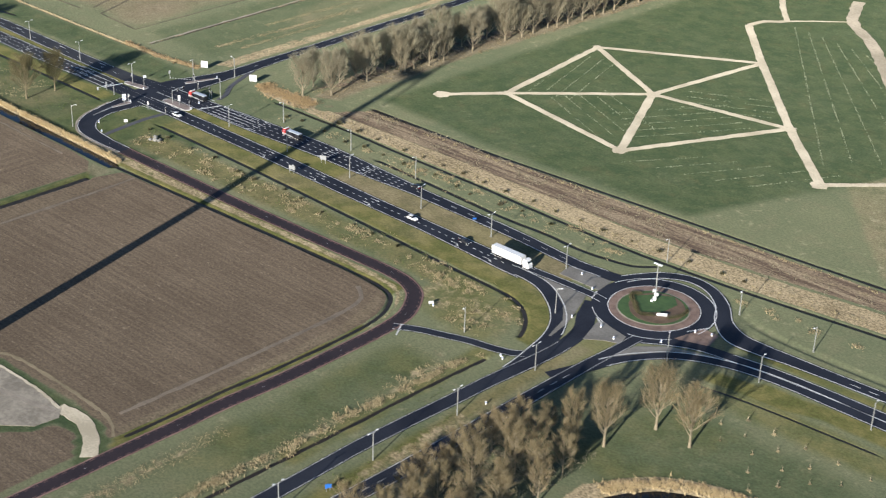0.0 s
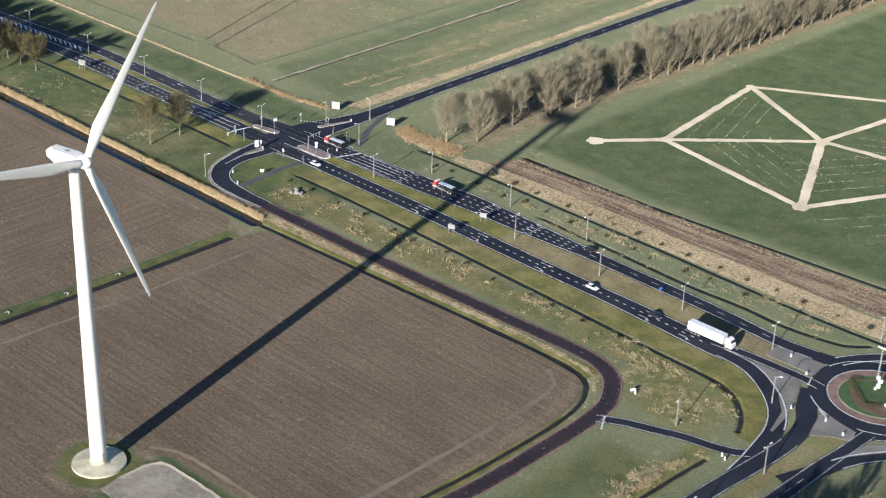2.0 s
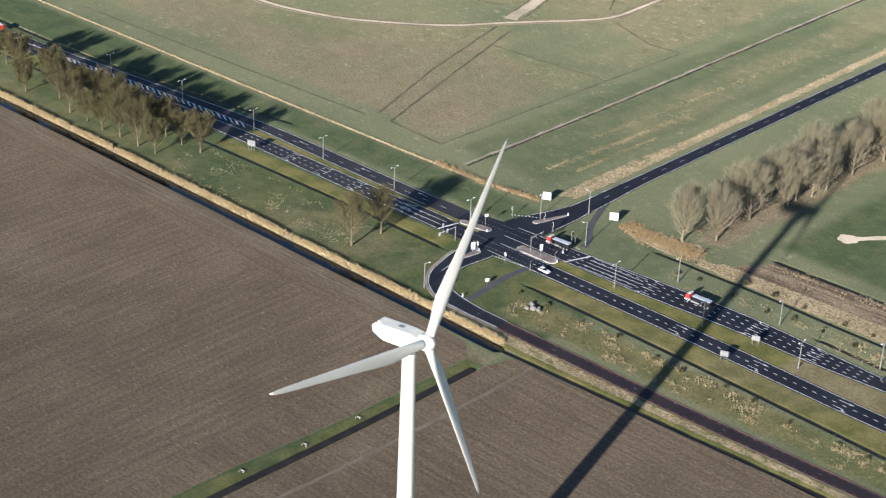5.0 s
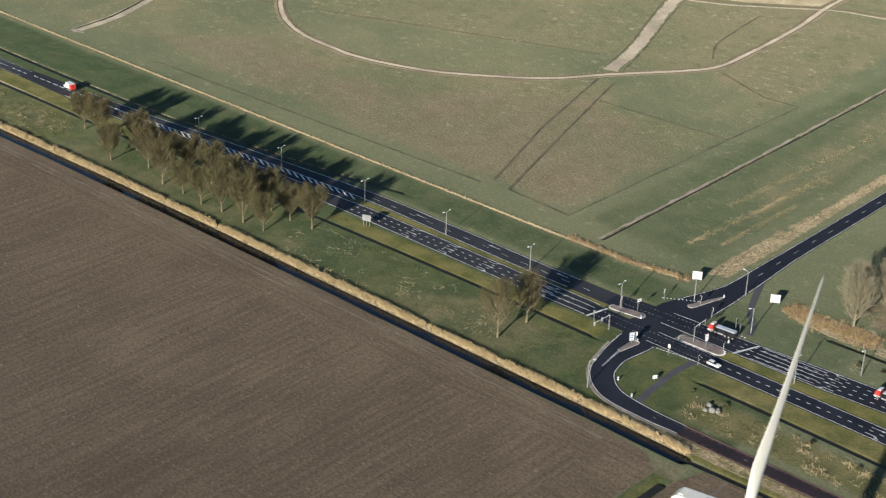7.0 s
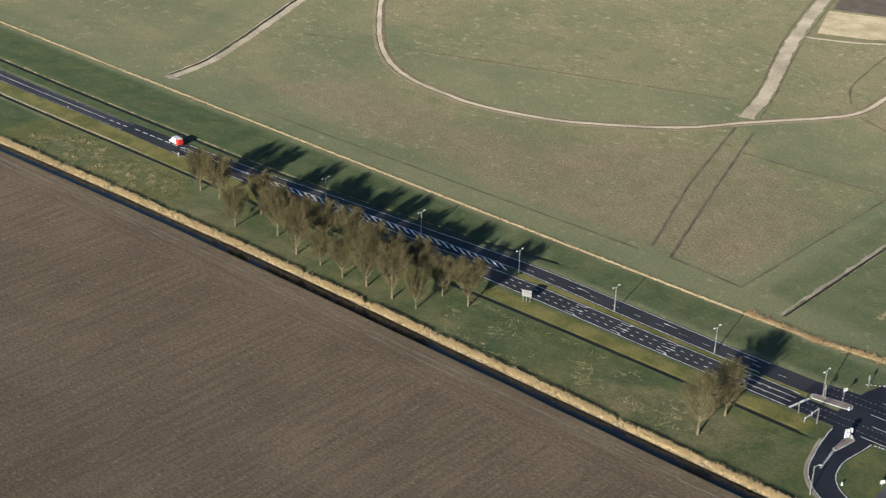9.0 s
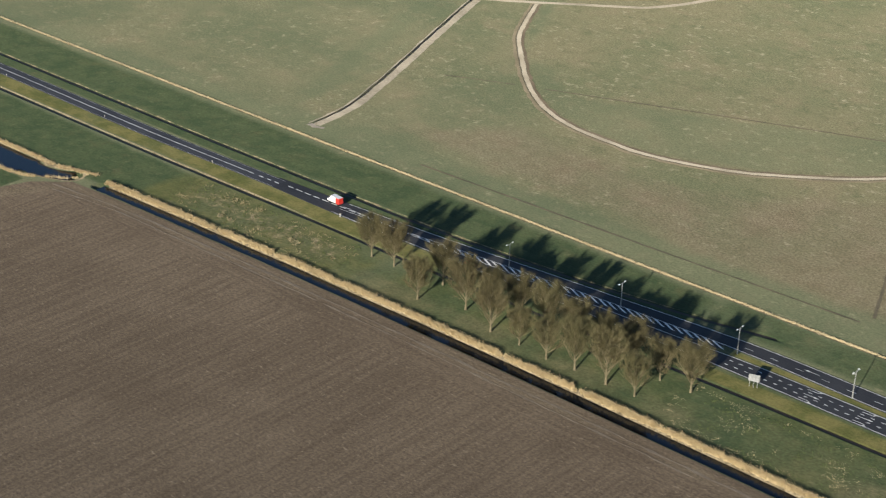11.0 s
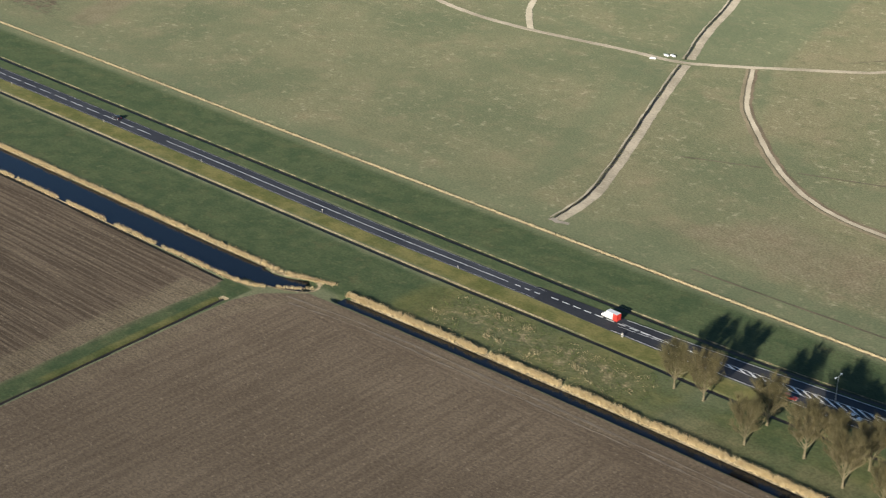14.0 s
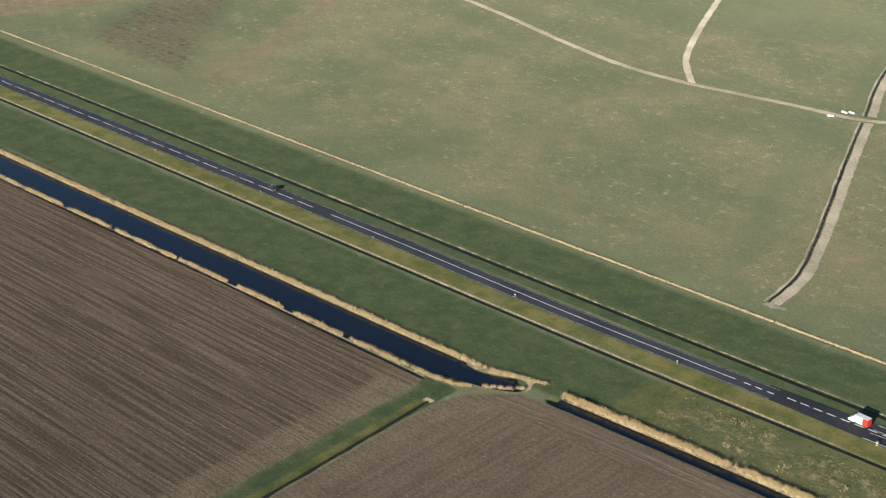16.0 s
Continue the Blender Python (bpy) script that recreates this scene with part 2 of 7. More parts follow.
lush = mixed(n, l, maths(n, l, "MULTIPLY", steps(n, l, streak, 0.5, 0.7), 0.3), lush, (0.098, 0.108, 0.056))
lush = mixed(n, l, maths(n, l, "MULTIPLY", steps(n, l, clump, 0.56, 0.72), 0.3), lush, (0.1596, 0.1596, 0.084))
dry = mixed(n, l, steps(n, l, wide, 0.36, 0.62), (0.14, 0.152, 0.087), (0.182, 0.173, 0.105))
dry = mixed(n, l, maths(n, l, "MULTIPLY", steps(n, l, mottle, 0.5, 0.68), 0.5), dry, (0.1, 0.114, 0.062))
dry = mixed(n, l, maths(n, l, "MULTIPLY", steps(n, l, blot, 0.5, 0.68), 0.4), dry, (0.235, 0.195, 0.13))
dry = mixed(n, l, maths(n, l, "MULTIPLY", steps(n, l, streak, 0.55, 0.72), 0.45), dry, (0.31, 0.28, 0.195))
dry = mixed(n, l, maths(n, l, "MULTIPLY", fleck, 0.45), dry, (0.48, 0.43, 0.315))
olive = mixed(n, l, steps(n, l, mottle, 0.36, 0.64), (0.082, 0.0915, 0.0305), (0.146, 0.138, 0.053))
straw = mixed(n, l, steps(n, l, maths(n, l, "ADD", maths(n, l, "MULTIPLY", fine, 0.6), maths(n, l, "MULTIPLY", blot, 0.4)), 0.38, 0.62), (0.185, 0.153, 0.094), (0.37, 0.312, 0.205))
marsh = mixed(n, l, steps(n, l, maths(n, l, "ADD", maths(n, l, "MULTIPLY", noise_node(n, l, 1.0, 4.0, 0.6, stretch=(0.03, 0.4, 1.0), turn=-3.0), 0.75), maths(n, l, "MULTIPLY", fine, 0.25)), 0.4, 0.62), (0.105, 0.08, 0.06), (0.25, 0.205, 0.145))
earth = mixed(n, l, steps(n, l, maths(n, l, "ADD", maths(n, l, "MULTIPLY", wide, 0.5), maths(n, l, "MULTIPLY", blot, 0.5)), 0.36, 0.64), (0.124, 0.0985, 0.0715), (0.162, 0.131, 0.096))
earth = mixed(n, l, maths(n, l, "MULTIPLY", steps(n, l, tilth, 0.44, 0.58), maths(n, l, "ADD", 0.27, maths(n, l, "MULTIPLY", west, 0.48))), earth, (0.06, 0.046, 0.033))
earth = mixed(n, l, maths(n, l, "MULTIPLY", maths(n, l, "MULTIPLY", furrows, steps(n, l, blot, 0.3, 0.6)), maths(n, l, "ADD", 0.12, maths(n, l, "MULTIPLY", west, 0.28))), earth, (0.056, 0.043, 0.031))
earth = mixed(n, l, maths(n, l, "MULTIPLY", steps(n, l, stubble, 0.6, 0.72), 0.5), earth, (0.31, 0.265, 0.205))
earth = mixed(n, l, maths(n, l, "MULTIPLY", steps(n, l, stubble, 0.42, 0.28), 0.45), earth, (0.05, 0.039, 0.029))
worked = mixed(n, l, steps(n, l, maths(n, l, "ADD", maths(n, l, "MULTIPLY", mottle, 0.6), maths(n, l, "MULTIPLY", fine, 0.4)), 0.4, 0.62), (0.148, 0.124, 0.083), (0.218, 0.186, 0.13))
col = mixed(n, l, soft_weight(s2.outputs[0]), pasture, lush)
col = mixed(n, l, soft_weight(s1.outputs[1]), col, dry)
col = mixed(n, l, soft_weight(s2.outputs[1]), col, olive)
col = mixed(n, l, weight(s2.outputs[2]), col, marsh)
col = mixed(n, l, weight(s1.outputs[2]), col, straw)
col = mixed(n, l, weight(s1.outputs[0]), col, earth)
col = mixed(n, l, maths(n, l, "MULTIPLY", soft_weight(cov1.outputs["Alpha"]), 0.85), col, worked)
shade = n.new("ShaderNodeMix")
shade.data_type, shade.blend_type = "RGBA", "MULTIPLY"
l.new(maths(n, l, "ADD", 0.7, maths(n, l, "MULTIPLY", maths(n, l, "MINIMUM", maths(n, l, "ADD", maths(n, l, "ADD", s1.outputs[0], s1.outputs[1]), maths(n, l, "ADD", s1.outputs[2], s2.outputs[2])), 1.0), 0.2)), shade.inputs[0])
l.new(col, shade.inputs[6])
l.new(mixed(n, l, steps(n, l, maths(n, l, "ADD", maths(n, l, "MULTIPLY", grain, 0.4), maths(n, l, "MULTIPLY", fine, 0.6)), 0.37, 0.63), (0.365, 0.365, 0.378), (0.8, 0.795, 0.78)), shade.inputs[7])
col = shade.outputs[2]
l.new(col, b.inputs["Base Color"])
b.inputs["Roughness"].default_value = 0.95
b.inputs["Diffuse Roughness"].default_value = 1.0
b.inputs["Specular IOR Level"].default_value = 0.1
rise = maths(n, l, "ADD", maths(n, l, "MULTIPLY", fine, 0.6), maths(n, l, "MULTIPLY", maths(n, l, "MULTIPLY", tilth, s1.outputs[0]), maths(n, l, "ADD", 0.7, maths(n, l, "MULTIPLY", west, 1.3))))
bumped(n, l, b, rise, 0.8, 0.16)
M["land"] = m
# ditch mud, near black: the shade between the banks is in its colour
M["shaded_mud"] = surface("shaded_mud", (0.012, 0.01, 0.007), (0.028, 0.022, 0.015), 0.2, 1.5, 0.6)
M["worn_turf"] = surface("worn_turf", (0.075, 0.06, 0.04), (0.13, 0.105, 0.07), 0.08, 0.9, 0.95, 0.5, 0.06, chalk=0.8)
M["worn_turf_pale"] = surface("worn_turf_pale", (0.11, 0.095, 0.06), (0.17, 0.142, 0.095), 0.06, 0.7, 0.95, 0.5, 0.06, chalk=0.8)
M["straw_ground"] = surface("straw_ground", (0.19, 0.165, 0.105), (0.32, 0.28, 0.19), 0.08, 0.7, 0.95, 0.5, 0.06, chalk=0.8)
M["earth_pale"] = surface("earth_pale", (0.12, 0.096, 0.07), (0.18, 0.148, 0.108), 0.15, 1.2, 0.95, 0.5, 0.06)


# ---- mesh helpers ----
def part(name, bm, material, parent=None, label=""):
    me = bpy.data.meshes.new(name)
    bm.to_mesh(me)
    bm.free()
    me.materials.append(material)
    ob = new(name, me)
    if parent:
        ob.parent = parent
    if label:
        ob["label"] = label
    return ob


def raw(name, verts, faces, material, parent=None):
    me = bpy.data.meshes.new(name)
    me.from_pydata([tuple(map(float, v)) for v in verts], [], faces)
    me.materials.append(material)
    ob = new(name, me)
    if parent:
        ob.parent = parent
    return ob


def base(name, x, y, z=0.0, turn=0.0):
    ob = new(name)
    ob.matrix_basis = pose(x, y, z, 0, 0, turn)
    return ob


def box(bm, x0, x1, y0, y1, z0, z1, bevel=0.0):
    r = bmesh.ops.create_cube(bm, size=1.0, matrix=Matrix.Translation(((x0 + x1) / 2, (y0 + y1) / 2, (z0 + z1) / 2)) @ Matrix.Diagonal((x1 - x0, y1 - y0, z1 - z0, 1)))
    if bevel:
        es = list({e for v in r["verts"] for e in v.link_edges})
        bmesh.ops.bevel(bm, geom=es, offset=bevel, segments=2, affect="EDGES", profile=0.6)
    return bm


def tube(bm, pts, radii, sides=8, cap=True):
    """A tapered tube through points."""
    rings = []
    for i, p in enumerate(pts):
        p = Vector(p)
        d = (Vector(pts[min(i + 1, len(pts) - 1)]) - Vector(pts[max(i - 1, 0)])).normalized()
        u = d.orthogonal().normalized()
        v = d.cross(u)
        rings.append([bm.verts.new(p + float(radii[i]) * (math.cos(a) * u + math.sin(a) * v)) for a in [2 * math.pi * k / sides for k in range(sides)]])
    for a, c in zip(rings, rings[1:]):
        ua = (a[0].co - sum((q.co for q in a), Vector()) / sides).normalized()
        off = max(range(sides), key=lambda k: (c[k].co - sum((q.co for q in c), Vector()) / sides).dot(ua))
        for k in range(sides):
            bm.faces.new((a[k], a[(k + 1) % sides], c[(k + 1 + off) % sides], c[(k + off) % sides]))
    if cap:
        bm.faces.new(rings[0][::-1])
        bm.faces.new(rings[-1])
    return bm


def prism(bm, outline, y0, y1, inset=0.0):
    """Extrudes an outline in x and z from y0 to y1."""
    a = [bm.verts.new((x, y0, z)) for x, z in outline]
    c = [bm.verts.new((x, y1, z)) for x, z in outline]
    k = len(outline)
    bm.faces.new(a)
    bm.faces.new(c[::-1])
    for i in range(k):
        bm.faces.new((a[i], c[i], c[(i + 1) % k], a[(i + 1) % k]))
    bmesh.ops.recalc_face_normals(bm, faces=bm.faces[:])
    return bm


def smooth_line(pts, step=2.0):
    """Catmull-Rom through points, resampled; a span far longer than its neighbour is divided first, so that the curve never stalls."""
    p = np.array(pts, float)
    span = np.linalg.norm(np.diff(p, axis=0), axis=1)
    more = [p[0]]
    for i in range(len(span)):
        before, after = span[i - 1] if i else span[i], span[i + 1] if i + 1 < len(span) else span[i]
        if span[i] > 2.6 * before:
            more.append(p[i] + (p[i + 1] - p[i]) * (1.2 * before / span[i]))
        if span[i] > 2.6 * after:
            more.append(p[i + 1] - (p[i + 1] - p[i]) * (1.2 * after / span[i]))
        more.append(p[i + 1])
    p = np.array(more)
    p = np.vstack([2 * p[0] - p[1], p, 2 * p[-1] - p[-2]])
    out = []
    for i in range(1, len(p) - 2):
        k = max(2, int(np.linalg.norm(p[i + 1] - p[i]) / step))
        for s in np.linspace(0, 1, k, endpoint=False):
            out.append(0.5 * (2 * p[i] + (p[i + 1] - p[i - 1]) * s + (2 * p[i - 1] - 5 * p[i] + 4 * p[i + 1] - p[i + 2]) * s**2 + (3 * p[i] - p[i - 1] - 3 * p[i + 1] + p[i + 2]) * s**3))
    out.append(p[-2])
    return np.array(out)


def sides_of(line):
    d = np.gradient(line[:, :2], axis=0)
    d /= np.linalg.norm(d, axis=1)[:, None] + 1e-9
    return np.stack([-d[:, 1], d[:, 0]], 1)


def ribbon_data(line, lo, hi, z, rough=0.0):
    """Vertices and faces of a band beside a line, from offset lo to hi to the left of it."""
    nrm = sides_of(line)
    k = len(line)
    lo, hi = np.broadcast_to(lo, k), np.broadcast_to(hi, k)
    if rough:
        rnd = np.random.RandomState(k)
        lo, hi = lo + rnd.uniform(-rough, rough, k), hi + rnd.uniform(-rough, rough, k)
    a, c = line[:, :2] + nrm * lo[:, None], line[:, :2] + nrm * hi[:, None]
    v = [(*p, z) for p in a] + [(*p, z) for p in c]
    return v, [(i, i + 1, k + i + 1, k + i) for i in range(k - 1)]


def slab(name, v, f, thick, material, parent=None):
    """A sheet with a skirt down to the ground."""
    k = len(v)
    count = {}
    for q in f:
        for i in range(len(q)):
            e = (q[i], q[(i + 1) % len(q)])
            count[e] = 1
    rim = [e for e in count if (e[1], e[0]) not in count]
    v2 = v + [(x, y, z - thick) for x, y, z in v]
    return raw(name, v2, f + [(c, a, a + k, c + k) for a, c in rim], material, parent)


def dashes_data(line, off, width, on, gap, z, start=0.0):
    """Marks along a line."""
    seg = np.linalg.norm(np.diff(line[:, :2], axis=0), axis=1)
    s = np.concatenate([[0], np.cumsum(seg)])
    nrm = sides_of(line)
    v, f, d = [], [], start
    while d + on < s[-1]:
        q = []
        for e in (d, d + on):
            c = np.array([np.interp(e, s, line[:, k]) for k in (0, 1)])
            m_ = np.array([np.interp(e, s, nrm[:, k]) for k in (0, 1)])
            o = np.interp(e, s, np.broadcast_to(off, len(line)))
            q += [c + m_ * (o - width / 2), c + m_ * (o + width / 2)]
        i = len(v)
        v += [(*p, z) for p in q]
        f.append((i, i + 2, i + 3, i + 1))
        d += on + gap
    return v, f


def join(*sets):
    v, f = [], []
    for a, c in sets:
        f += [tuple(i + len(v) for i in q) for q in c]
        v += a
    return v, f


def polygon_data(pts, z):
    return [(x, y, z) for x, y in pts], [tuple(range(len(pts)))]

# ---- ground sheet with its ditches ----
# line, half width at the top, half width at the bottom, depth
DITCH = {
    "canal": ([(-1100, -75.5), (-660, -74.6), (-520, -73.2), (-440, -72.6), (-410, -72.0)], 8.0, 6.4, 1.5),
    "canal_tip": ([(-412, -70.8), (-402, -70.0), (-395, -68.0), (-389.6, -65.4)], 4.8, 3.4, 1.5),
    "canal_edge": ([(-1100, -84.4), (-660, -83.4), (-560, -82.2), (-520, -82.0), (-414, -81.8)], 0.6, 0.35, 0.6),
    "field_ditch": ([(-373, -64.4), (-350, -63.3), (-300, -61.7), (-240, -60.4), (-176, -60.1), (-77, -60.5), (-40, -61.0), (20, -61.3), (52, -61.8)], 2.8, 2.1, 1.3),
    "corner_ditch": ([(52, -61.8), (86, -60.4), (110, -59.4), (131, -58.5), (145, -57.9), (158, -57.4), (171, -56.9), (186, -56.9), (195.3, -57.9), (200.9, -60.4), (204.4, -65), (207, -71), (208.4, -79.4), (208.7, -92), (208.4, -104), (208.1, -115), (207.4, -126), (206.4, -136), (205.9, -157), (205.2, -172)], 1.0, 0.5, 0.8),
    "south_verge_ditch": ([(-1100, -29.6), (-612, -30.1), (-400, -30.5), (-300, -29.2), (-235, -28.6), (-125, -25.4), (-60, -24.4), (-8, -24.6)], 0.95, 0.55, 0.7),
    "north_verge_ditch": ([(-1100, -3.0), (-683, -3.6), (-607, -4.0), (-470, -4.6), (-387, -5.0), (-330, -4.8), (-290, -4.4), (-247, -3.4), (-199, 0.4), (-156, 5.6), (-124, 11.8)], 0.95, 0.55, 0.7),
    "reed_ditch": ([(-1100, 29), (-780, 28), (-470, 25.6), (-245, 24.8), (-110, 24.8), (-40, 25.6), (-8, 28.4)], 0.7, 0.4, 0.25),
    "verge_ditch_east": ([(34, -24.4), (60, -24.6), (112, -26.2), (175, -29), (203, -30.6), (221, -31.2), (231, -32.4), (239, -37), (245, -44), (247.6, -49.6)], 0.95, 0.55, 0.7),
    "marsh_ditch_south": ([(48, 27.0), (92, 27.6), (121, 26.8), (163, 26.4), (192, 25.2), (234, 24.2), (278, 26.9), (331, 33), (440, 45)], 0.95, 0.55, 0.7),
    "marsh_ditch_north": ([(80, 51.8), (141, 52.8), (169, 54.2), (233, 58.2), (280, 60.9), (315, 63.5), (440, 72)], 0.95, 0.55, 0.7),
    "bypass_ditch": ([(120, 15.4), (157, 13.8), (175.4, 12.8), (190, 12.2), (208, 13.0), (223, 12.0), (234, 13.2), (244, 15.4), (250, 21)], 1.1, 0.4, 0.8),
    "bypass_ditch_east": ([(281, 20.5), (292.1, 11.8), (304, 8.6), (317.5, 7.8), (337, 7.8), (380, 9), (440, 12)], 2.2, 0.5, 0.45),
    "park_ditch": ([(303, -34), (316, -31.6), (326, -30.6), (336, -29.8), (362, -28.4)], 0.5, 0.25, 0.3),
    "lane_ditch": ([(-46.8, 34), (-46.6, 135), (-48, 290), (-49, 420)], 0.6, 0.3, 0.6),
    "strip_ditch": ([(55.0, -76), (54.7, -88), (54.2, -106), (53.2, -130), (51.6, -158), (49.6, -200), (46.4, -270)], 2.1, 0.6, 1.3),
    "parcel_ditch": ([(-402.4, -91), (-401.4, -112), (-400.6, -132), (-399.6, -160), (-397, -270)], 1.1, 0.45, 1.1),
    "road_ditch": ([(249, -68), (247.9, -82), (246.8, -105), (246, -128), (245, -149), (244, -170), (242, -215)], 0.9, 0.55, 0.9),
    "path_ditch": ([(-362, 36), (-366, 62), (-377, 92), (-390.5, 124), (-410, 170), (-428, 214)], 0.8, 0.35, 0.6),
    "path_ditch_far": ([(-431, 222), (-448, 262), (-468, 318), (-505, 405)], 0.8, 0.35, 0.6),
    "park_pond": ([(332, -106), (338, -97), (350, -92), (362, -92)], 17.0, 14.0, 1.4),
}


def axis_lines(lo, hi, step, fine):
    """Grid lines: an even step, with finer stretches (from, to, step), and a few far ones."""
    s = set(np.round(np.arange(lo, hi + 0.1, step), 2))
    for a, c, d in fine:
        s = {q for q in s if not a < q < c} | set(np.round(np.arange(a, c + 1e-3, d), 2))
    s |= {lo - 100, lo - 400, lo - 1500, lo - 4000, hi + 100, hi + 400, hi + 1500, hi + 4000}
    return np.array(sorted(s))


gx = axis_lines(-1100, 440, 3.0, [(-505, -355, 1.0), (-409, -394, 0.6), (36, 60, 0.5), (196, 214, 0.6), (232, 252, 0.6), (-52, -43, 0.5), (314, 352, 1.0)])
gy = axis_lines(-270, 440, 3.0, [(-88, -59.0, 0.45), (-58.8, -34.5, 1.0), (-34, -22.5, 0.36), (-22, -13, 1.0), (-10.4, 22, 0.5), (22, 37, 0.42), (37.5, 52.5, 1.0), (52.8, 62, 0.42), (62.5, 70, 1.0), (70, 400, 1.5), (-125, -84, 1.2)])
GX, GY = np.meshgrid(gx, gy)
gpts = np.stack([GX.ravel(), GY.ravel()], 1)


def far_from(line, pts, reach):
    """Distance of points from a line (reach: no need to know beyond it)."""
    line = np.array(line, float)
    out = np.full(len(pts), 1e3)
    near = np.where((pts[:, 0] > line[:, 0].min() - reach) & (pts[:, 0] < line[:, 0].max() + reach) & (pts[:, 1] > line[:, 1].min() - reach) & (pts[:, 1] < line[:, 1].max() + reach))[0]
    p = pts[near]
    d = np.full(len(near), 1e3)
    for a, c in zip(line[:-1], line[1:]):
        ab = c - a
        s = np.clip(((p - a) @ ab) / (ab @ ab), 0, 1)
        d = np.minimum(d, np.linalg.norm(p - a - s[:, None] * ab, axis=1))
    out[near] = d
    return out


def ramp(v, a, c):
    s = np.clip((v - a) / (c - a), 0, 1)
    return s * s * (3 - 2 * s)


def patch(x0, x1, y0, y1, soft=2.0):
    x, y = gpts[:, 0], gpts[:, 1]
    return ramp(x, x0 - soft, x0 + soft) * (1 - ramp(x, x1 - soft, x1 + soft)) * ramp(y, y0 - soft, y0 + soft) * (1 - ramp(y, y1 - soft, y1 + soft))


def inside(poly, soft=2.0):
    """A soft mask of a polygon."""
    x, y = gpts[:, 0], gpts[:, 1]
    odd = np.zeros(len(gpts), bool)
    for (ax, ay), (cx, cy) in zip(poly, poly[1:] + poly[:1]):
        cut = (ay > y) != (cy > y)
        with np.errstate(divide="ignore", invalid="ignore"):
            odd ^= cut & (x < (cx - ax) * (y - ay) / (cy - ay if cy != ay else 1e-9) + ax)
    d = far_from(poly + poly[:1], gpts, 40)
    return ramp(np.where(odd, d, -d), -soft, soft)


gz = np.zeros(len(gpts))
LINES = {k: (smooth_line(v[0], 4.0), *v[1:]) for k, v in DITCH.items()}
for name, (line, wt, wb, depth) in LINES.items():
    d = far_from(line, gpts, wt + 1)
    gz = np.minimum(gz, -depth * np.clip((wt - d) / (wt - wb), 0, 1))
# slight swell of the land and raised road beds
rnd = np.random.RandomState(4)
gz = gz + np.where(gz > -0.05, 0.06 * np.sin(gpts[:, 0] * 0.21 + np.sin(gpts[:, 1] * 0.17)) * np.sin(gpts[:, 1] * 0.19), 0) * 0.3 - 0.05

one = np.ones(len(gpts))
big = np.abs(gpts[:, 0]) > 2000
east_field = inside([(42, -1200), (51.4, -190), (53.2, -158), (55.6, -108), (56.6, -74), (60, -63.4), (90, -61.5), (131, -59.8), (158, -58.7), (171, -58.2), (186, -58.2), (194.8, -59.2), (199.9, -61.4), (203.2, -65.8), (205.7, -71.5), (207.1, -79.6), (207.4, -92), (207.0, -110), (205.6, -130), (204.6, -157), (203.6, -176), (200, -1200)], 0.6)
yard = inside([(140, -198), (138, -187), (140, -177), (144, -172.6), (156, -171.6), (180, -171.0), (190, -171.4), (203, -175), (209, -181), (209, -192), (203, -188), (196, -182.4), (187, -181), (186.4, -189), (178, -197), (160, -198.4)], 0.8)
tower_r = np.hypot(gpts[:, 0] - 134.2, gpts[:, 1] + 188.1)
tower_plot = 1 - ramp(tower_r, 10.6, 12.0)
plow = np.maximum.reduce([
    inside([(-380, -1200), (-397.6, -160), (-399.2, -112), (-399.4, -90), (-396, -80), (-384, -69), (-371, -68.0), (-350, -66.8), (-300, -65.1), (-240, -63.7), (-176, -63.4), (-77, -63.8), (-40, -64.3), (30, -65.2), (43, -66.4), (50.0, -72), (49.4, -90), (48.4, -120), (44.6, -160), (42.4, -200), (28, -1200)], 0.7),
    east_field * (1 - yard) * (1 - tower_plot),
    inside([(-3000, -3000), (-3000, -85.2), (-660, -84.2), (-520, -82.8), (-413, -82.6), (-411.8, -86), (-411.8, -124), (-410, -160), (-404.6, -270), (-400, -3000)], 0.7),
])
dry = np.maximum.reduce([
    inside([(-1100, 38), (-470, 36), (-382, 40), (-388, 110), (-435, 215), (-640, 255), (-1100, 400)], 9.0) * 0.5,
    inside([(-352, 50), (-300, 46), (-72, 48), (-70, 146), (-70, 205), (-68, 420), (-140, 420), (-430, 420), (-392, 240), (-348, 150)], 7.0) * 0.95,
    inside([(263, 129), (312, 68), (440, 76), (440, 440), (330, 300)], 3.0),
    inside([(-440, 222), (-640, 250), (-900, 330), (-900, 440), (-520, 440)], 10.0) * 0.6,
    inside([(-384, 45), (-345, 45), (-345, 150), (-395, 235), (-436, 215), (-392, 110)], 8.0) * 0.72,
    patch(-350, -262, -57, -33, 9.0) * 0.45, patch(-128, -24, -56, -30, 6.0) * 0.34, patch(36, 205, -46, -28, 3.0) * 0.4,
    inside([(-38, 120), (-14, 80), (-14, 400), (-38, 400)], 6.0) * 0.6,
])
dry *= 1 - 0.62 * inside([(-352, 166), (-342, 154), (-303, 121), (-272, 110), (-243, 109), (-197, 125), (-166, 149), (-150, 178), (-166, 194), (-247, 160), (-305, 137), (-330, 160)], 4.0)
dry *= 1 - 0.5 * inside([(-356, 40), (-270, 36), (-262, 76), (-300, 112), (-344, 148)], 12.0)
dry *= 1 - 0.62 * inside([(-146, 170), (-119, 212), (-84, 196), (-66, 146), (-120, 140)], 5.0)
dry *= 1 - 0.55 * inside([(-384, 60), (-402, 110), (-440, 205), (-452, 208), (-414, 108), (-392, 56)], 4.0)
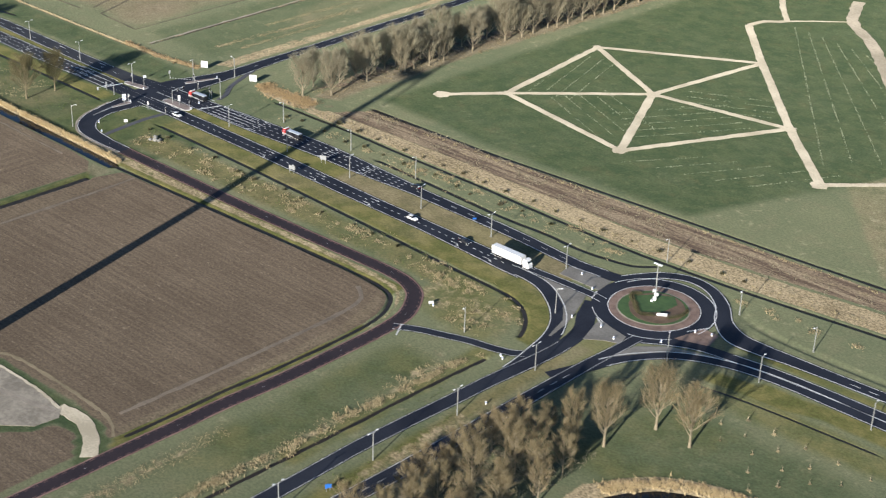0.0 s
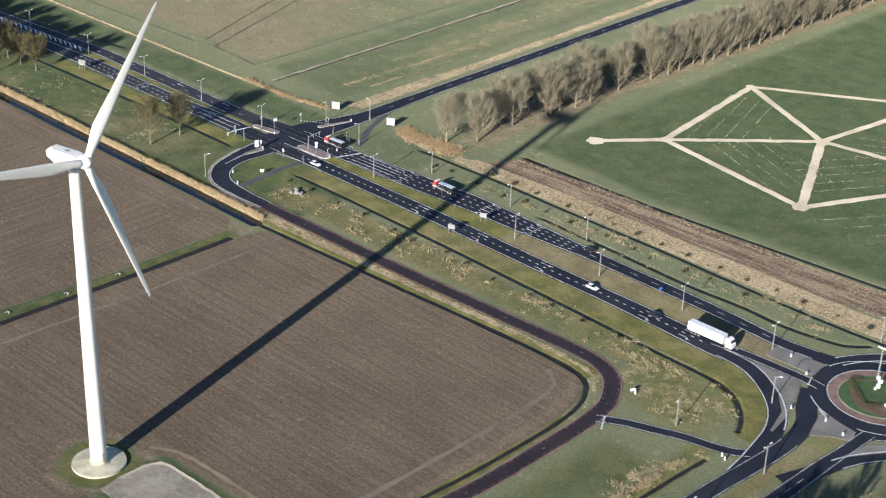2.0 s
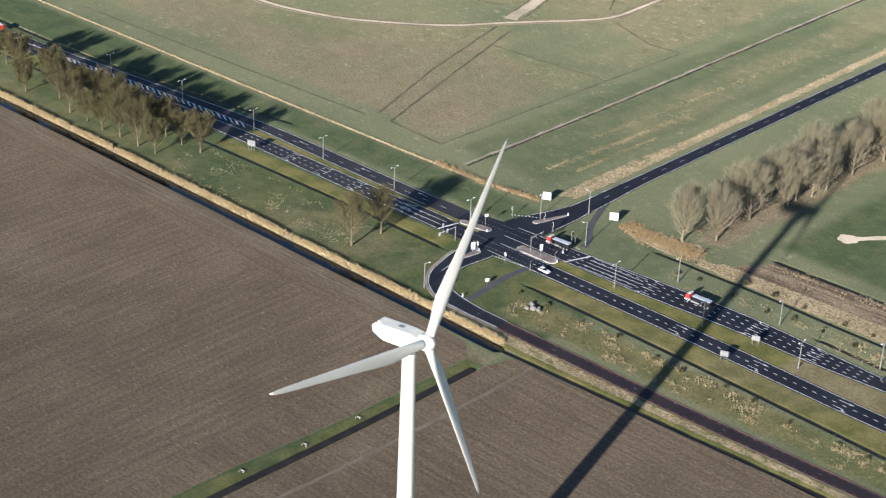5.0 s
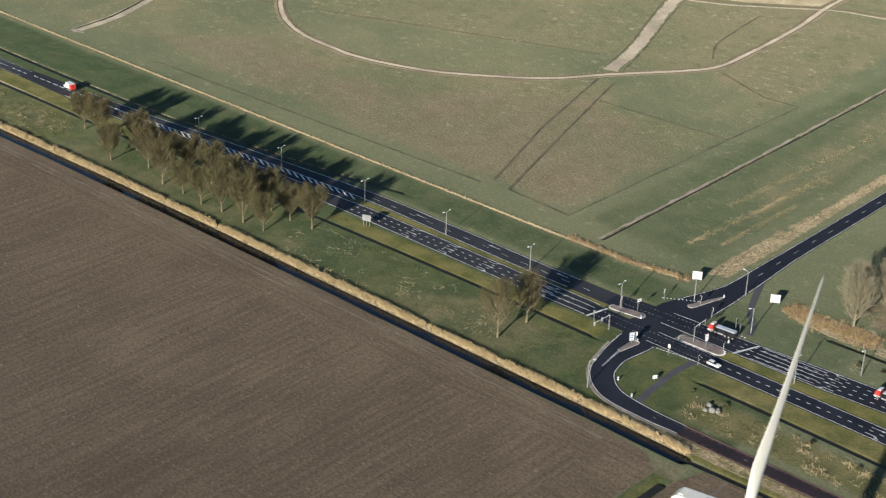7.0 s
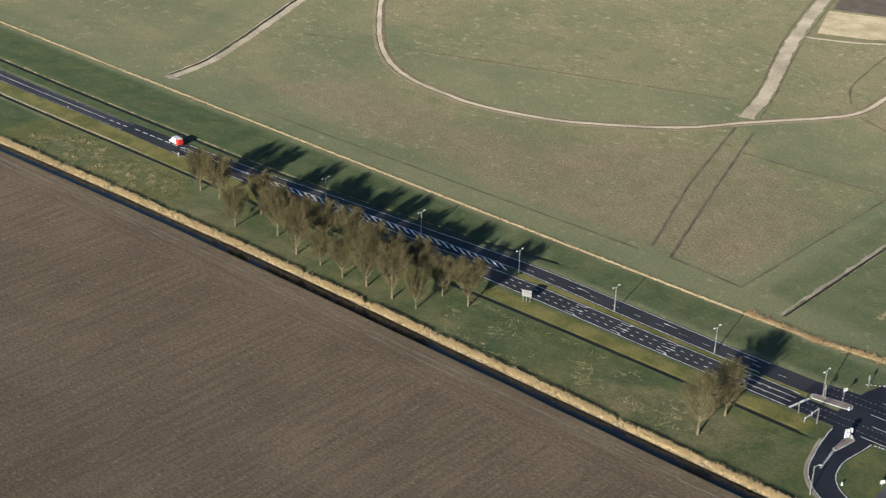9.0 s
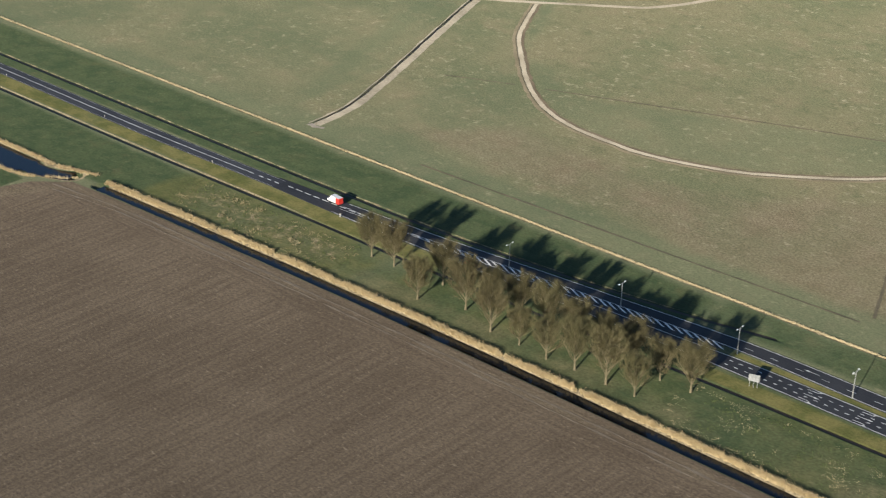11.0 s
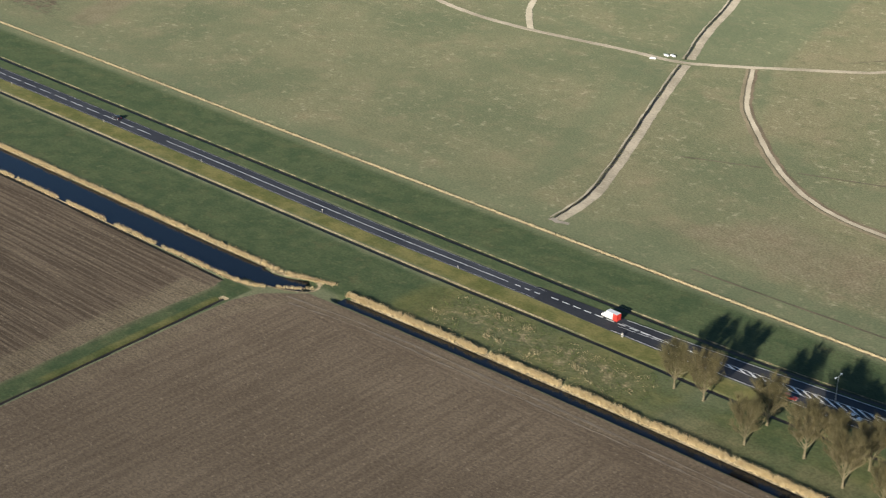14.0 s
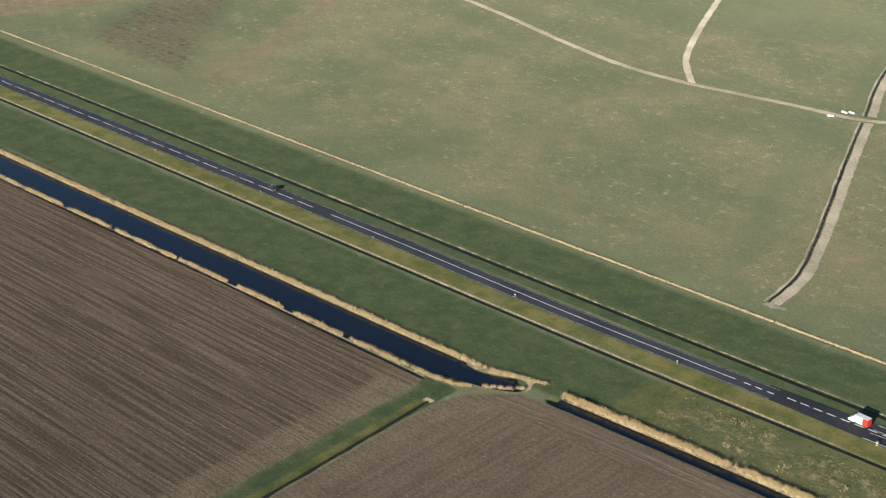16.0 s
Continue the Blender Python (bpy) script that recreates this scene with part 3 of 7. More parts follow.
dry *= 1 - 0.7 * inside([(-640, 262), (-560, 272), (-476, 321), (-380, 420), (-700, 440)], 4.0)
straw = np.maximum.reduce([
    (1 - ramp(np.abs(far_from(LINES["field_ditch"][0], gpts, 8) - 3.3), 0.6, 1.4)) * ((gpts[:, 1] > np.interp(gpts[:, 0], LINES["field_ditch"][0][:, 0], LINES["field_ditch"][0][:, 1]))) * ramp(gpts[:, 0], -374, -368) * (1 - ramp(gpts[:, 0], 48, 58)),
    inside([(20, -58.0), (60, -58.6), (110, -57.6), (145, -56.2), (171, -55.2), (188, -55.2), (196.6, -56.4), (202, -59.4), (206, -64.6), (208.6, -72), (209.6, -80), (210.4, -80), (210, -72), (207.4, -63.6), (202.4, -56.6), (196, -53), (188, -51.6), (165, -51.9), (131, -52.8), (60, -53.2), (20, -53.2)], 0.8) * 0.58,
    (1 - ramp(np.abs(far_from(LINES["canal"][0], gpts, 11) - 7.9), 0.3, 0.9)) * (1 - ramp(gpts[:, 0], -408, -402)),
    (1 - ramp(np.abs(far_from(LINES["canal"][0], gpts, 11) - 8.6), 0.5, 1.2)) * (1 - ramp(gpts[:, 0], -408, -402)) * (gpts[:, 1] > -73),
    (1 - ramp(np.abs(far_from(LINES["canal_tip"][0], gpts, 8) - 5.2), 0.5, 1.1)) * ramp(gpts[:, 0], -408, -404),
    (1 - ramp(np.abs(far_from(LINES["south_verge_ditch"][0], gpts, 5) - 1.25), 0.2, 0.6)) * (gpts[:, 1] > np.interp(gpts[:, 0], LINES["south_verge_ditch"][0][:, 0], LINES["south_verge_ditch"][0][:, 1])) * (1 - ramp(gpts[:, 0], -330, -260)) * 0.85,
    (1 - ramp(np.abs(far_from(LINES["north_verge_ditch"][0], gpts, 5) - 1.2), 0.2, 0.7)) * (gpts[:, 1] > np.interp(gpts[:, 0], LINES["north_verge_ditch"][0][:, 0], LINES["north_verge_ditch"][0][:, 1])) * (1 - ramp(gpts[:, 0], -160, -120)) * 0.55,
    (1 - ramp(far_from(LINES["reed_ditch"][0], gpts, 6), 0.5, 1.3)) * 0.95,
    inside([(60, 29), (140, 28), (235, 25.6), (280, 29), (330, 35), (440, 47), (440, 58), (324, 47), (280, 41), (235, 37.5), (140, 38.4), (70, 37)], 1.0) * 0.85,
    inside([(76, 45), (140, 47), (230, 51), (320, 57), (440, 66), (440, 61), (320, 53), (230, 47), (140, 43)], 1.5) * 0.45,
    (1 - ramp(far_from(LINES["lane_ditch"][0], gpts, 4), 0.8, 1.8)) * 0.5,
    inside([(-57, 25), (-30, 24.6), (-6, 28), (-7, 31.5), (-30, 28), (-57, 28)], 1.0),
    inside([(-7, 36), (2, 40), (3, 120), (3.4, 440), (-2.6, 440), (-4.8, 120)], 1.6) * 0.62, inside([(-24, 53), (-22, 53), (-18.6, 103), (-17.4, 141), (-19.4, 141), (-20.8, 103)], 1.0) * 0.62, inside([(-14.8, 60), (-13.2, 60), (-11.8, 110), (-13.4, 110)], 1.0) * 0.55,
    inside([(25, 35.3), (29.5, 39), (48, 40), (56, 43), (65, 33), (52, 28.6), (35, 30)], 1.2) * 0.9, inside([(55, 43), (64, 49), (63, 67), (66, 95), (66, 137), (69, 173), (74, 230), (84, 440), (79, 440), (68, 230), (63, 173), (59, 137), (57, 95), (55, 67), (53, 52)], 2.0) * 0.36,
    inside([(220.4, -154), (223.6, -152), (226, -172), (227, -200), (219, -200)], 2.0) * 0.5,
    inside([(236, -84), (246, -76), (245, -110), (244, -140), (243, -172), (237, -172), (239, -130), (240, -104)], 2.5) * 0.47,
    inside([(218, -98), (221, -98), (222, -134), (218.4, -140)], 2.0) * 0.4,
    inside([(220, -78), (246, -68), (247, -74), (226, -84)], 2.0) * 0.36,
    inside([(262, -95), (262, -140), (300, -150), (300, -95)], 3.0) * 0.5,
    inside([(318, -25.6), (340, -27), (440, -22), (440, -30), (344, -32.6), (322, -29)], 2.0) * 0.25,
    (1 - ramp(np.abs(far_from(LINES["park_pond"][0], gpts, 30) - 18.0), 2.0, 4.2)),
    patch(36, 205, -42, -30, 3.0) * 0.24, inside([(-404, -89.6), (-400.6, -89.6), (-400.6, -92), (-404, -92)], 0.6), patch(200, 245, -58, -38, 4.0) * 0.42,
    patch(-345, -265, -50, -36, 4.0) * 0.42,
])
lush = np.maximum.reduce([inside([(76, 62), (150, 57), (235, 61), (262, 125), (320, 190), (300, 440), (92, 440), (80, 200)], 5.0) * 0.82, inside([(50.6, -69), (57, -73), (55.6, -100), (54.4, -126), (51.6, -160), (49.6, -200), (46, -270), (39, -270), (42.6, -200), (44.6, -160), (48.6, -120), (49.6, -90)], 0.8), patch(-413.6, -400, -270, -80, 1.0), tower_plot * 0.6, yard, patch(-3000, -345, -63, -33, 3.0), patch(-1000, -150, -4, 22, 4.0) * 0.9, patch(-1000, -236, -11.6, -3, 1.0) * 0.9, inside([(-62, 44), (-10, 40), (-6, 300), (-58, 300)], 5.0) * 0.5, patch(-240, 60, -58, -15, 4.0), patch(-350, -236, -58, -28, 4.0) * 0.62, patch(-150, 0, 6, 24, 3.0) * 0.7, patch(10, 60, 9, 30, 3.0) * 0.5, patch(222, 242, -160, -80, 6.0) * 0.6, patch(300, 420, -95, -45, 8.0) * 0.6])
olive = np.maximum.reduce([tower_plot * 0.75, inside([(50.6, -71), (55.2, -75), (54, -100), (52.8, -126), (50.4, -160), (48.4, -200), (45, -270), (40, -270), (43.6, -200), (45.6, -160), (49.4, -120), (50.4, -90)], 0.8) * 0.5, patch(-1000, -235, -28.4, -19, 1.5) * 0.85, patch(-130, -5, -24, -17, 1.5), patch(34, 232, -24.5, -16, 1.5), patch(40, 225, -44, -30, 3.0) * 0.62, patch(203, 244, -62, -33, 5.0) * 0.5, patch(226, 244, -36, -22, 3.0), patch(-130, -15, -6.6, -3.6, 0.6), patch(25, 236, -10.6, 2.0, 0.8), inside([(34, -15), (150, -16.5), (215, -20), (236, -24), (250, -36), (254, -52), (248, -52), (244, -42), (236, -34), (220, -30), (175, -28), (60, -23.6), (34, -23.4)], 1.0), patch(242, 250, -150, -62, 2.0) * 0.6, patch(262, 268, -170, -50, 2.0), patch(318, 440, -24, -18, 2.0), inside([(302, -30), (305, -23), (319, -20.5), (345, -15.4), (440, -14), (440, -20), (345, -22.6), (330, -28)], 2.0), patch(300, 440, -7, -3, 1.0) * 0.8, patch(-360, -250, -57, -16, 4.0) * 0.48, patch(-250, -105, -57, -24, 6.0) * 0.34, patch(-105, 45, -57, -16, 4.0) * 0.36, patch(220, 244, -210, -78, 4.0) * 0.3, patch(262, 276, -62, -31, 2.0) * 0.5, patch(310, 440, -40, -26, 4.0) * 0.6, patch(296, 330, -95, -48, 6.0) * 0.4, patch(40, 200, -60.5, -52.4, 1.0), inside([(-405.6, -92), (-402, -92), (-400.6, -132), (-399.4, -165), (-403, -165), (-404.6, -128)], 0.8) * 0.6, inside([(203.4, -176), (204.6, -157), (205.2, -136), (207, -110), (207.2, -80), (210.4, -80), (210.6, -110), (209.4, -136), (208.6, -157), (207.6, -178)], 0.6)])
marsh = np.maximum.reduce([inside([(72, 37), (140, 38.4), (200, 37.6), (248, 39), (290, 44), (324, 49), (440, 60), (440, 70), (315, 60.5), (280, 58), (233, 55.4), (154, 52), (82, 50.5)], 1.2), inside([(36, 30), (70, 32), (70, 44), (52, 42)], 2.0) * 0.4, inside([(44, 40), (56, 62), (60, 120), (66, 200), (78, 440), (58, 440), (52, 200), (46, 120)], 3.0) * 0.55])
worked = np.maximum.reduce([
    inside([(58, -72), (60, -65), (66, -63.4), (69, -90), (68, -160), (61, -220), (51, -220), (55.4, -150)], 2.5) * 0.38,
    inside([(196, -60.8), (202, -65), (205, -72), (206.6, -82), (206.6, -110), (204.2, -150), (203.4, -172), (200.4, -172), (201.6, -150), (203, -110), (202.6, -84), (198.6, -68)], 1.0) * 0.55,
    inside([(135, -176), (150, -171), (201, -173), (202, -168.6), (150, -167.4), (132, -172)], 1.5) * 0.5,
    inside([(-424, -90), (-411, -86), (-410, -125), (-408, -165), (-404, -250), (-420, -250), (-423, -165)], 3.0) * 0.62,
    inside([(55.8, -78), (57.4, -78), (56.6, -108), (54.2, -160), (47, -270), (45.8, -270), (52.8, -160), (55, -108)], 0.8) * 0.5,
    inside([(34, -74), (48, -71), (48, -100), (43.6, -190), (38, -240), (40, -120)], 2.0) * 0.35,
    inside([(-396, -90), (-384, -70), (-350, -67.6), (-240, -64.6), (30, -66), (30, -72), (-240, -70.6), (-350, -74), (-381, -77), (-391, -95), (-390, -170), (-397, -170)], 1.6) * 0.38,
    patch(120, 236, -10.6, 2.0, 1.5) * 0.62,
    (1 - ramp(np.abs(tower_r - 12.8), 0.7, 1.8)) * 0.95, inside([(44, -66), (58, -64.4), (57, -74), (48.6, -73)], 2.0) * 0.6,
    inside([(-330, 56), (-180, 45), (-70, 43), (-70, 120), (-110, 138), (-140, 140), (-190, 100), (-235, 88), (-300, 96)], 9.0) * 0.58,
    inside([(53, 43), (64, 48), (63, 67), (66, 95), (66, 137), (69, 173), (74, 230), (84, 440), (77, 440), (67, 230), (61, 173), (57, 137), (56, 95), (54, 67), (51, 52)], 1.5) * 0.95,
    patch(-70, 0, -56, -30, 5.0) * 0.34, patch(261, 271, -110, -40, 2.0) * 0.5, patch(34, 236, -26, -16, 2.0) * 0.3, patch(36, 205, -46, -29, 4.0) * 0.28, patch(-255, -105, -55, -42, 4.0) * 0.3,
    inside([(-1600, 44), (-858, 43), (-840, 104), (-900, 240), (-1600, 400)], 3.0) * 0.9,
    inside([(-686, 50), (-698, 53), (-747, 158), (-800, 260), (-780, 260), (-726, 162), (-676, 54)], 5.0) * 0.6,
])
far_field = inside([(-800, 46), (-755, 44), (-700, 42), (-694, 46), (-785, 153), (-860, 240), (-930, 240), (-830, 112)], 16.0) * 0.5
plow = np.maximum(plow, far_field)
for w in (dry, straw, lush, olive, marsh):
    w *= 1 - ramp(plow, 0.2, 0.6)

ground_me = bpy.data.meshes.new("ground")
nx, ny = len(gx), len(gy)
ground_me.vertices.add(nx * ny)
ground_me.vertices.foreach_set("co", np.stack([gpts[:, 0], gpts[:, 1], gz], 1).ravel())
ii = (np.arange(ny - 1)[:, None] * nx + np.arange(nx - 1)[None, :]).ravel()
quads = np.stack([ii, ii + 1, ii + nx + 1, ii + nx], 1)
ground_me.loops.add(quads.size)
ground_me.loops.foreach_set("vertex_index", quads.ravel())
ground_me.polygons.add(len(quads))
ground_me.polygons.foreach_set("loop_start", np.arange(len(quads)) * 4)
ground_me.update(calc_edges=True)
ground_me.polygons.foreach_set("use_smooth", np.ones(len(quads), bool))
for layer, cols in (("cover_a", (plow, dry, straw)), ("cover_b", (lush, olive, marsh))):
    at = ground_me.color_attributes.new(layer, "FLOAT_COLOR", "POINT")
    at.data.foreach_set("color", np.stack([*cols, worked if layer == "cover_a" else one], 1).ravel())
ground_me.materials.append(M["land"])
ground = tagged(new("ground", ground_me), "flat polder land of ploughed fields, pasture and ditches", "ground", kind="structure")

# water in the wide ditches, a raised dark sheet in the narrow ones
LEVEL = {"canal": (-0.75, 7.3), "canal_tip": (-0.76, 4.3), "field_ditch": (-0.72, 2.55), "park_pond": (-0.8, 15.6)}
for name, (line, wt, wb, depth) in LINES.items():
    if name in ("reed_ditch", "bypass_ditch_east"):
        continue
    z, half = LEVEL.get(name, (-0.4 * depth - 0.05, wb + (wt - wb) * 0.45))
    v, f = ribbon_data(line, -half, half, z)
    if name in LEVEL:
        tagged(raw("water", v, f, M["water"]), "dark still water between reed banks", "water", kind="structure")
    else:
        # widened and lifted so its dark colour draws the ditch's shaded line
        tagged(raw("shaded_bed", v, f, M["shaded_mud"]), "dark polder ditch mud with the shade of its banks painted in", "ditch", kind="structure")

# ---- roads ----
Z_ROAD, Z_MARK = 0.06, 0.082
ROADS = {  # line, half width
    "carriageway_south": ([(-24, -11.2), (30, -11.4), (70, -11.6), (100, -12.1), (144, -13.4), (172, -13.8), (195, -14.6), (212, -15.4), (222, -15.8)], [3.9, 3.9, 3.9, 4.0, 3.8, 3.8, 4.2, 4.7, 4.6]),
    "carriageway_south_west": ([(-330, -15.6), (-290, -16.2), (-250, -15.8), (-200, -14.0), (-150, -12.2), (-118, -11.2), (-60, -11.4), (-20, -11.2)], [3.6, 3.4, 3.0, 3.2, 3.6, 4.3, 4.5, 4.6]),
    "slip_road": ([(212, -17.2), (223, -16.8), (232.5, -18.8), (243, -25.6), (250.4, -33.6), (254.8, -42.5), (256.8, -52), (258.0, -61), (258.4, -68)], [2.4, 2.8, 2.9, 2.9, 2.9, 3.0, 3.0, 2.7, 2.4]),
    "roundabout_approach": ([(214, -12.8), (225, -12.0), (236, -11.5), (247, -11.4), (252, -12.0)], 1.9),
    "carriageway_north": ([(-20, -0.6), (0, 1.8), (30, 2.8), (60, 4.0), (90, 5.8), (105, 6.0), (121, 5.6), (135, 5.5), (150, 5.4), (200, 4.2), (228, 2.2), (244, 3.4), (248, 5.0)], [3.8, 4.4, 5.0, 5.9, 5.9, 5.6, 5.1, 4.3, 3.3, 3.1, 2.9, 2.9, 2.6]),
    "carriageway_north_west": ([(-330, -15.0), (-290, -12.6), (-250, -9.4), (-217, -6.2), (-172, -2.4), (-128, 0.4), (-90, 0.0), (-50, -0.6), (-18, -0.4)], [3.6, 3.0, 2.5, 2.5, 2.7, 3.4, 3.9, 3.9, 3.9]),
    "provincial_road": ([(-1150, -15.2), (-1000, -15.4), (-860, -15.6), (-740, -15.8), (-660, -15.8), (-590, -15.7), (-500, -15.9), (-450, -16.5), (-400, -16.9), (-360, -16.3), (-326, -15.6)], [4.2, 4.2, 4.2, 4.2, 4.2, 4.1, 4.0, 4.0, 3.9, 3.7, 3.6]),
    "cross_road": ([(3, -13), (4.5, 8), (8.2, 34), (8.0, 70), (8.6, 145), (9.2, 235), (10.4, 320), (12, 480), (14, 900)], [8.5, 8.6, 4.4, 3.3, 3.2, 3.2, 3.2, 3.2, 3.2]),
    "loop_road": ([(4.6, -10), (4.6, -20), (5.2, -31), (8.6, -41), (17, -48), (30, -50), (44, -50.0)], [7.0, 6.2, 4.4, 4.0, 3.7, 3.2, 2.8]),
    "bypass_lane": ([(248, 5.0), (251, 10.6), (256.6, 17.4), (265, 21.3), (274, 19.6), (282.6, 13.0), (288.6, 4.6), (297, -1.4), (306, -2.0), (316, -1.2), (330, -0.4), (350, 0.6), (440, 4)], [2.6, 2.4, 2.4, 2.4, 2.4, 2.6, 3.2, 4.2, 3.9, 3.2, 2.8, 2.7, 2.7]),
    "roundabout_exit": ([(268, -25), (275, -24.6), (283, -19.4), (292, -14.9), (303, -12.9), (322, -10.6), (356, -9.4), (440, -8)], 2.3),
    "bypass_south": ([(270, -62), (274.6, -49), (280, -36), (290.5, -23.9), (306, -16.7), (325, -14.0), (356, -13.7), (440, -12.4)], [3.0, 2.6, 2.4, 2.3, 2.3, 2.4, 2.4, 2.4]),
    "south_arm": ([(251.0, -15.0), (254.6, -24.2), (259.2, -32.4), (261.0, -42.4), (261.0, -52.2), (260.0, -64), (258.6, -78), (257.7, -93), (256.4, -110), (255.4, -130), (255.2, -158), (253.8, -230), (251.6, -320), (244.8, -600)], [3.6, 3.2, 3.0, 2.8, 2.9, 2.9, 2.9, 2.8, 2.8, 2.8, 2.8, 2.8, 2.8, 2.8]),
    "south_arm_east": ([(275, -24), (274.4, -36), (273.6, -50), (272.8, -80), (271.8, -128), (270.4, -155), (268, -230), (259, -600)], [2.2, 2.2, 2.6, 3.0, 3.2, 3.4, 3.4, 3.4]),
}
CENTRE = (267.2, -4.2)
ROAD_LINES, ROAD_HALF = {}, {}
for name, (pts, half) in ROADS.items():
    line = smooth_line(pts, 1.6)
    src = np.array(pts, float)
    s_src = np.concatenate([[0], np.cumsum(np.linalg.norm(np.diff(src, axis=0), axis=1))])
    s_line = np.concatenate([[0], np.cumsum(np.linalg.norm(np.diff(line, axis=0), axis=1))])
    hw = np.interp(s_line / s_line[-1], s_src / s_src[-1], np.broadcast_to(half, len(src)))
    ROAD_LINES[name], ROAD_HALF[name] = line, hw
road_no = 0
for name, line in ROAD_LINES.items():
    v, f = ribbon_data(line, -ROAD_HALF[name], ROAD_HALF[name], Z_ROAD + 0.0012 * road_no)
    road_no += 1
    tagged(slab("road", v, f, 0.2, M[{"provincial_road": "asphalt_sheen", "carriageway_south_west": "asphalt_grey", "carriageway_north_west": "asphalt_grey"}.get(name, "asphalt")]), "dark asphalt road with white markings", "road", kind="structure")


def ring_data(c, r0, r1, z, k=96, a0=0.0, a1=2 * math.pi):
    a = np.linspace(a0, a1, k)
    v = [(c[0] + r0 * math.cos(t), c[1] + r0 * math.sin(t), z) for t in a] + [(c[0] + r1 * math.cos(t), c[1] + r1 * math.sin(t), z) for t in a]
    return v, [(i, k + i, k + i + 1, i + 1) for i in range(k - 1)]


v, f = ring_data(CENTRE, 14.9, 20.9, Z_ROAD + 0.022)
tagged(slab("road", v, f, 0.25, M["asphalt"]), "dark asphalt ring of the roundabout", "road", kind="structure")

# service road with its red edge strips
service = smooth_line([(34, -50.4), (60, -50.4), (107, -50.2), (125, -49.9), (150, -49.2), (168, -48.6), (181, -48.2), (190, -48.2), (197.8, -49.5), (205, -53.4), (210.2, -60.4), (213, -67), (214.1, -75), (214.4, -86), (214.3, -100), (213.9, -118), (213.0, -131), (212, -142), (211.6, -160), (210.6, -183), (209, -230), (201, -600)], 1.6)
v, f = ribbon_data(service, -2.9, 2.9, Z_ROAD + 0.002)
tagged(slab("road", v, f, 0.2, M["asphalt_red"]), "narrow service road of worn reddish asphalt", "road", kind="structure")
for side in (-1, 1):
    v, f = dashes_data(service, side * 1.95, 0.14, 1.6, 1.4, Z_ROAD + 0.01)
    tagged(raw("road_edge", v, f, M["red_strip"]), "thin worn red line along the service road", "road edge", kind="structure")
    v, f = ribbon_data(service, side * 2.75 - 0.28, side * 2.75 + 0.28, Z_ROAD + 0.008, 0.08)
    tagged(raw("road_edge", v, f, M["red_strip"]), "red edge strip of the service road", "road edge", kind="structure")
connector = smooth_line([(215, -74), (222.1, -69.8), (229.8, -66.8), (238.2, -63.6), (246.7, -61.6), (252.5, -59.6), (256.0, -57)], 1.4)
v, f = ribbon_data(connector, -1.8, 1.8, Z_ROAD + 0.006)
tagged(slab("road", v, f, 0.2, M["asphalt"]), "narrow asphalt cycle road linking two roads", "road", kind="structure")
for pts, half in (([(26, -47), (24.8, -37), (24, -25), (24.8, -15)], 1.2), ([(11.8, 45), (15.6, 35), (20, 25), (26, 17), (28, 11)], 1.1)):
    v, f = ribbon_data(smooth_line(pts, 1.5), -half, half, Z_ROAD)
    tagged(slab("cycle_path", v, f, 0.15, M["asphalt_old"]), "narrow grey asphalt cycle path", "cycle path", kind="structure")

# paved gores and aprons
for name, pts, mat, label in (
        ("traffic_gore", [(228, -14.0), (246, -13.4), (248, -18), (250.6, -25), (253.4, -33), (254.8, -43), (254, -43), (251, -32), (245, -24.4), (237, -18.4)], "concrete", "grey paved gore between two lanes"),
        ("traffic_gore", [(258.8, -22.6), (265, -24.6), (272, -26), (273, -31), (268, -33), (263, -37)], "concrete", "grey paved gore with a grassy tip"),
        ("traffic_gore", [(283.4, -16), (286.6, -4), (292.6, -4.2), (294, -12)], "brick_red", "red brick gore at the roundabout exit"),
        ("traffic_gore", [(275.6, -40), (277.4, -29), (285, -21.4), (303, -14.6), (288, -22.2), (281, -32)], "concrete", "grey paved gore beside the bypass lane"),
        ("traffic_gore", [(229, -0.8), (246, 0.6), (247, -7.6), (230, -7.6)], "concrete", "grey paved gore before the roundabout"),
):
    v, f = polygon_data(pts[::-1] if sum((c[0] - a[0]) * (c[1] + a[1]) for a, c in zip(pts, pts[1:] + pts[:1])) > 0 else pts, Z_ROAD + 0.03)
    tagged(slab(name, v, f, 0.25, M[mat]), label, "traffic island", kind="structure")

# ---- white markings ----
def mark(sets, material="paint", label="white road markings on the asphalt"):
    v, f = join(*sets)
    tagged(raw("road_marking", v, f, M[material]), label, "road marking", kind="structure")


def edge_line(name, side, inset=0.35, width=0.22, a=0.0, c=1.0):
    line, hw = ROAD_LINES[name], ROAD_HALF[name]
    k = len(line)
    i, j = int(a * (k - 1)), max(int(c * (k - 1)), int(a * (k - 1)) + 2) + 1
    o = side * (hw - inset)
    return ribbon_data(line[i:j], o[i:j] - width / 2, o[i:j] + width / 2, Z_MARK + 0.016)


def cut(name, x0, x1):
    line = ROAD_LINES[name]
    keep = (line[:, 0] >= x0) & (line[:, 0] <= x1)
    return line[keep]


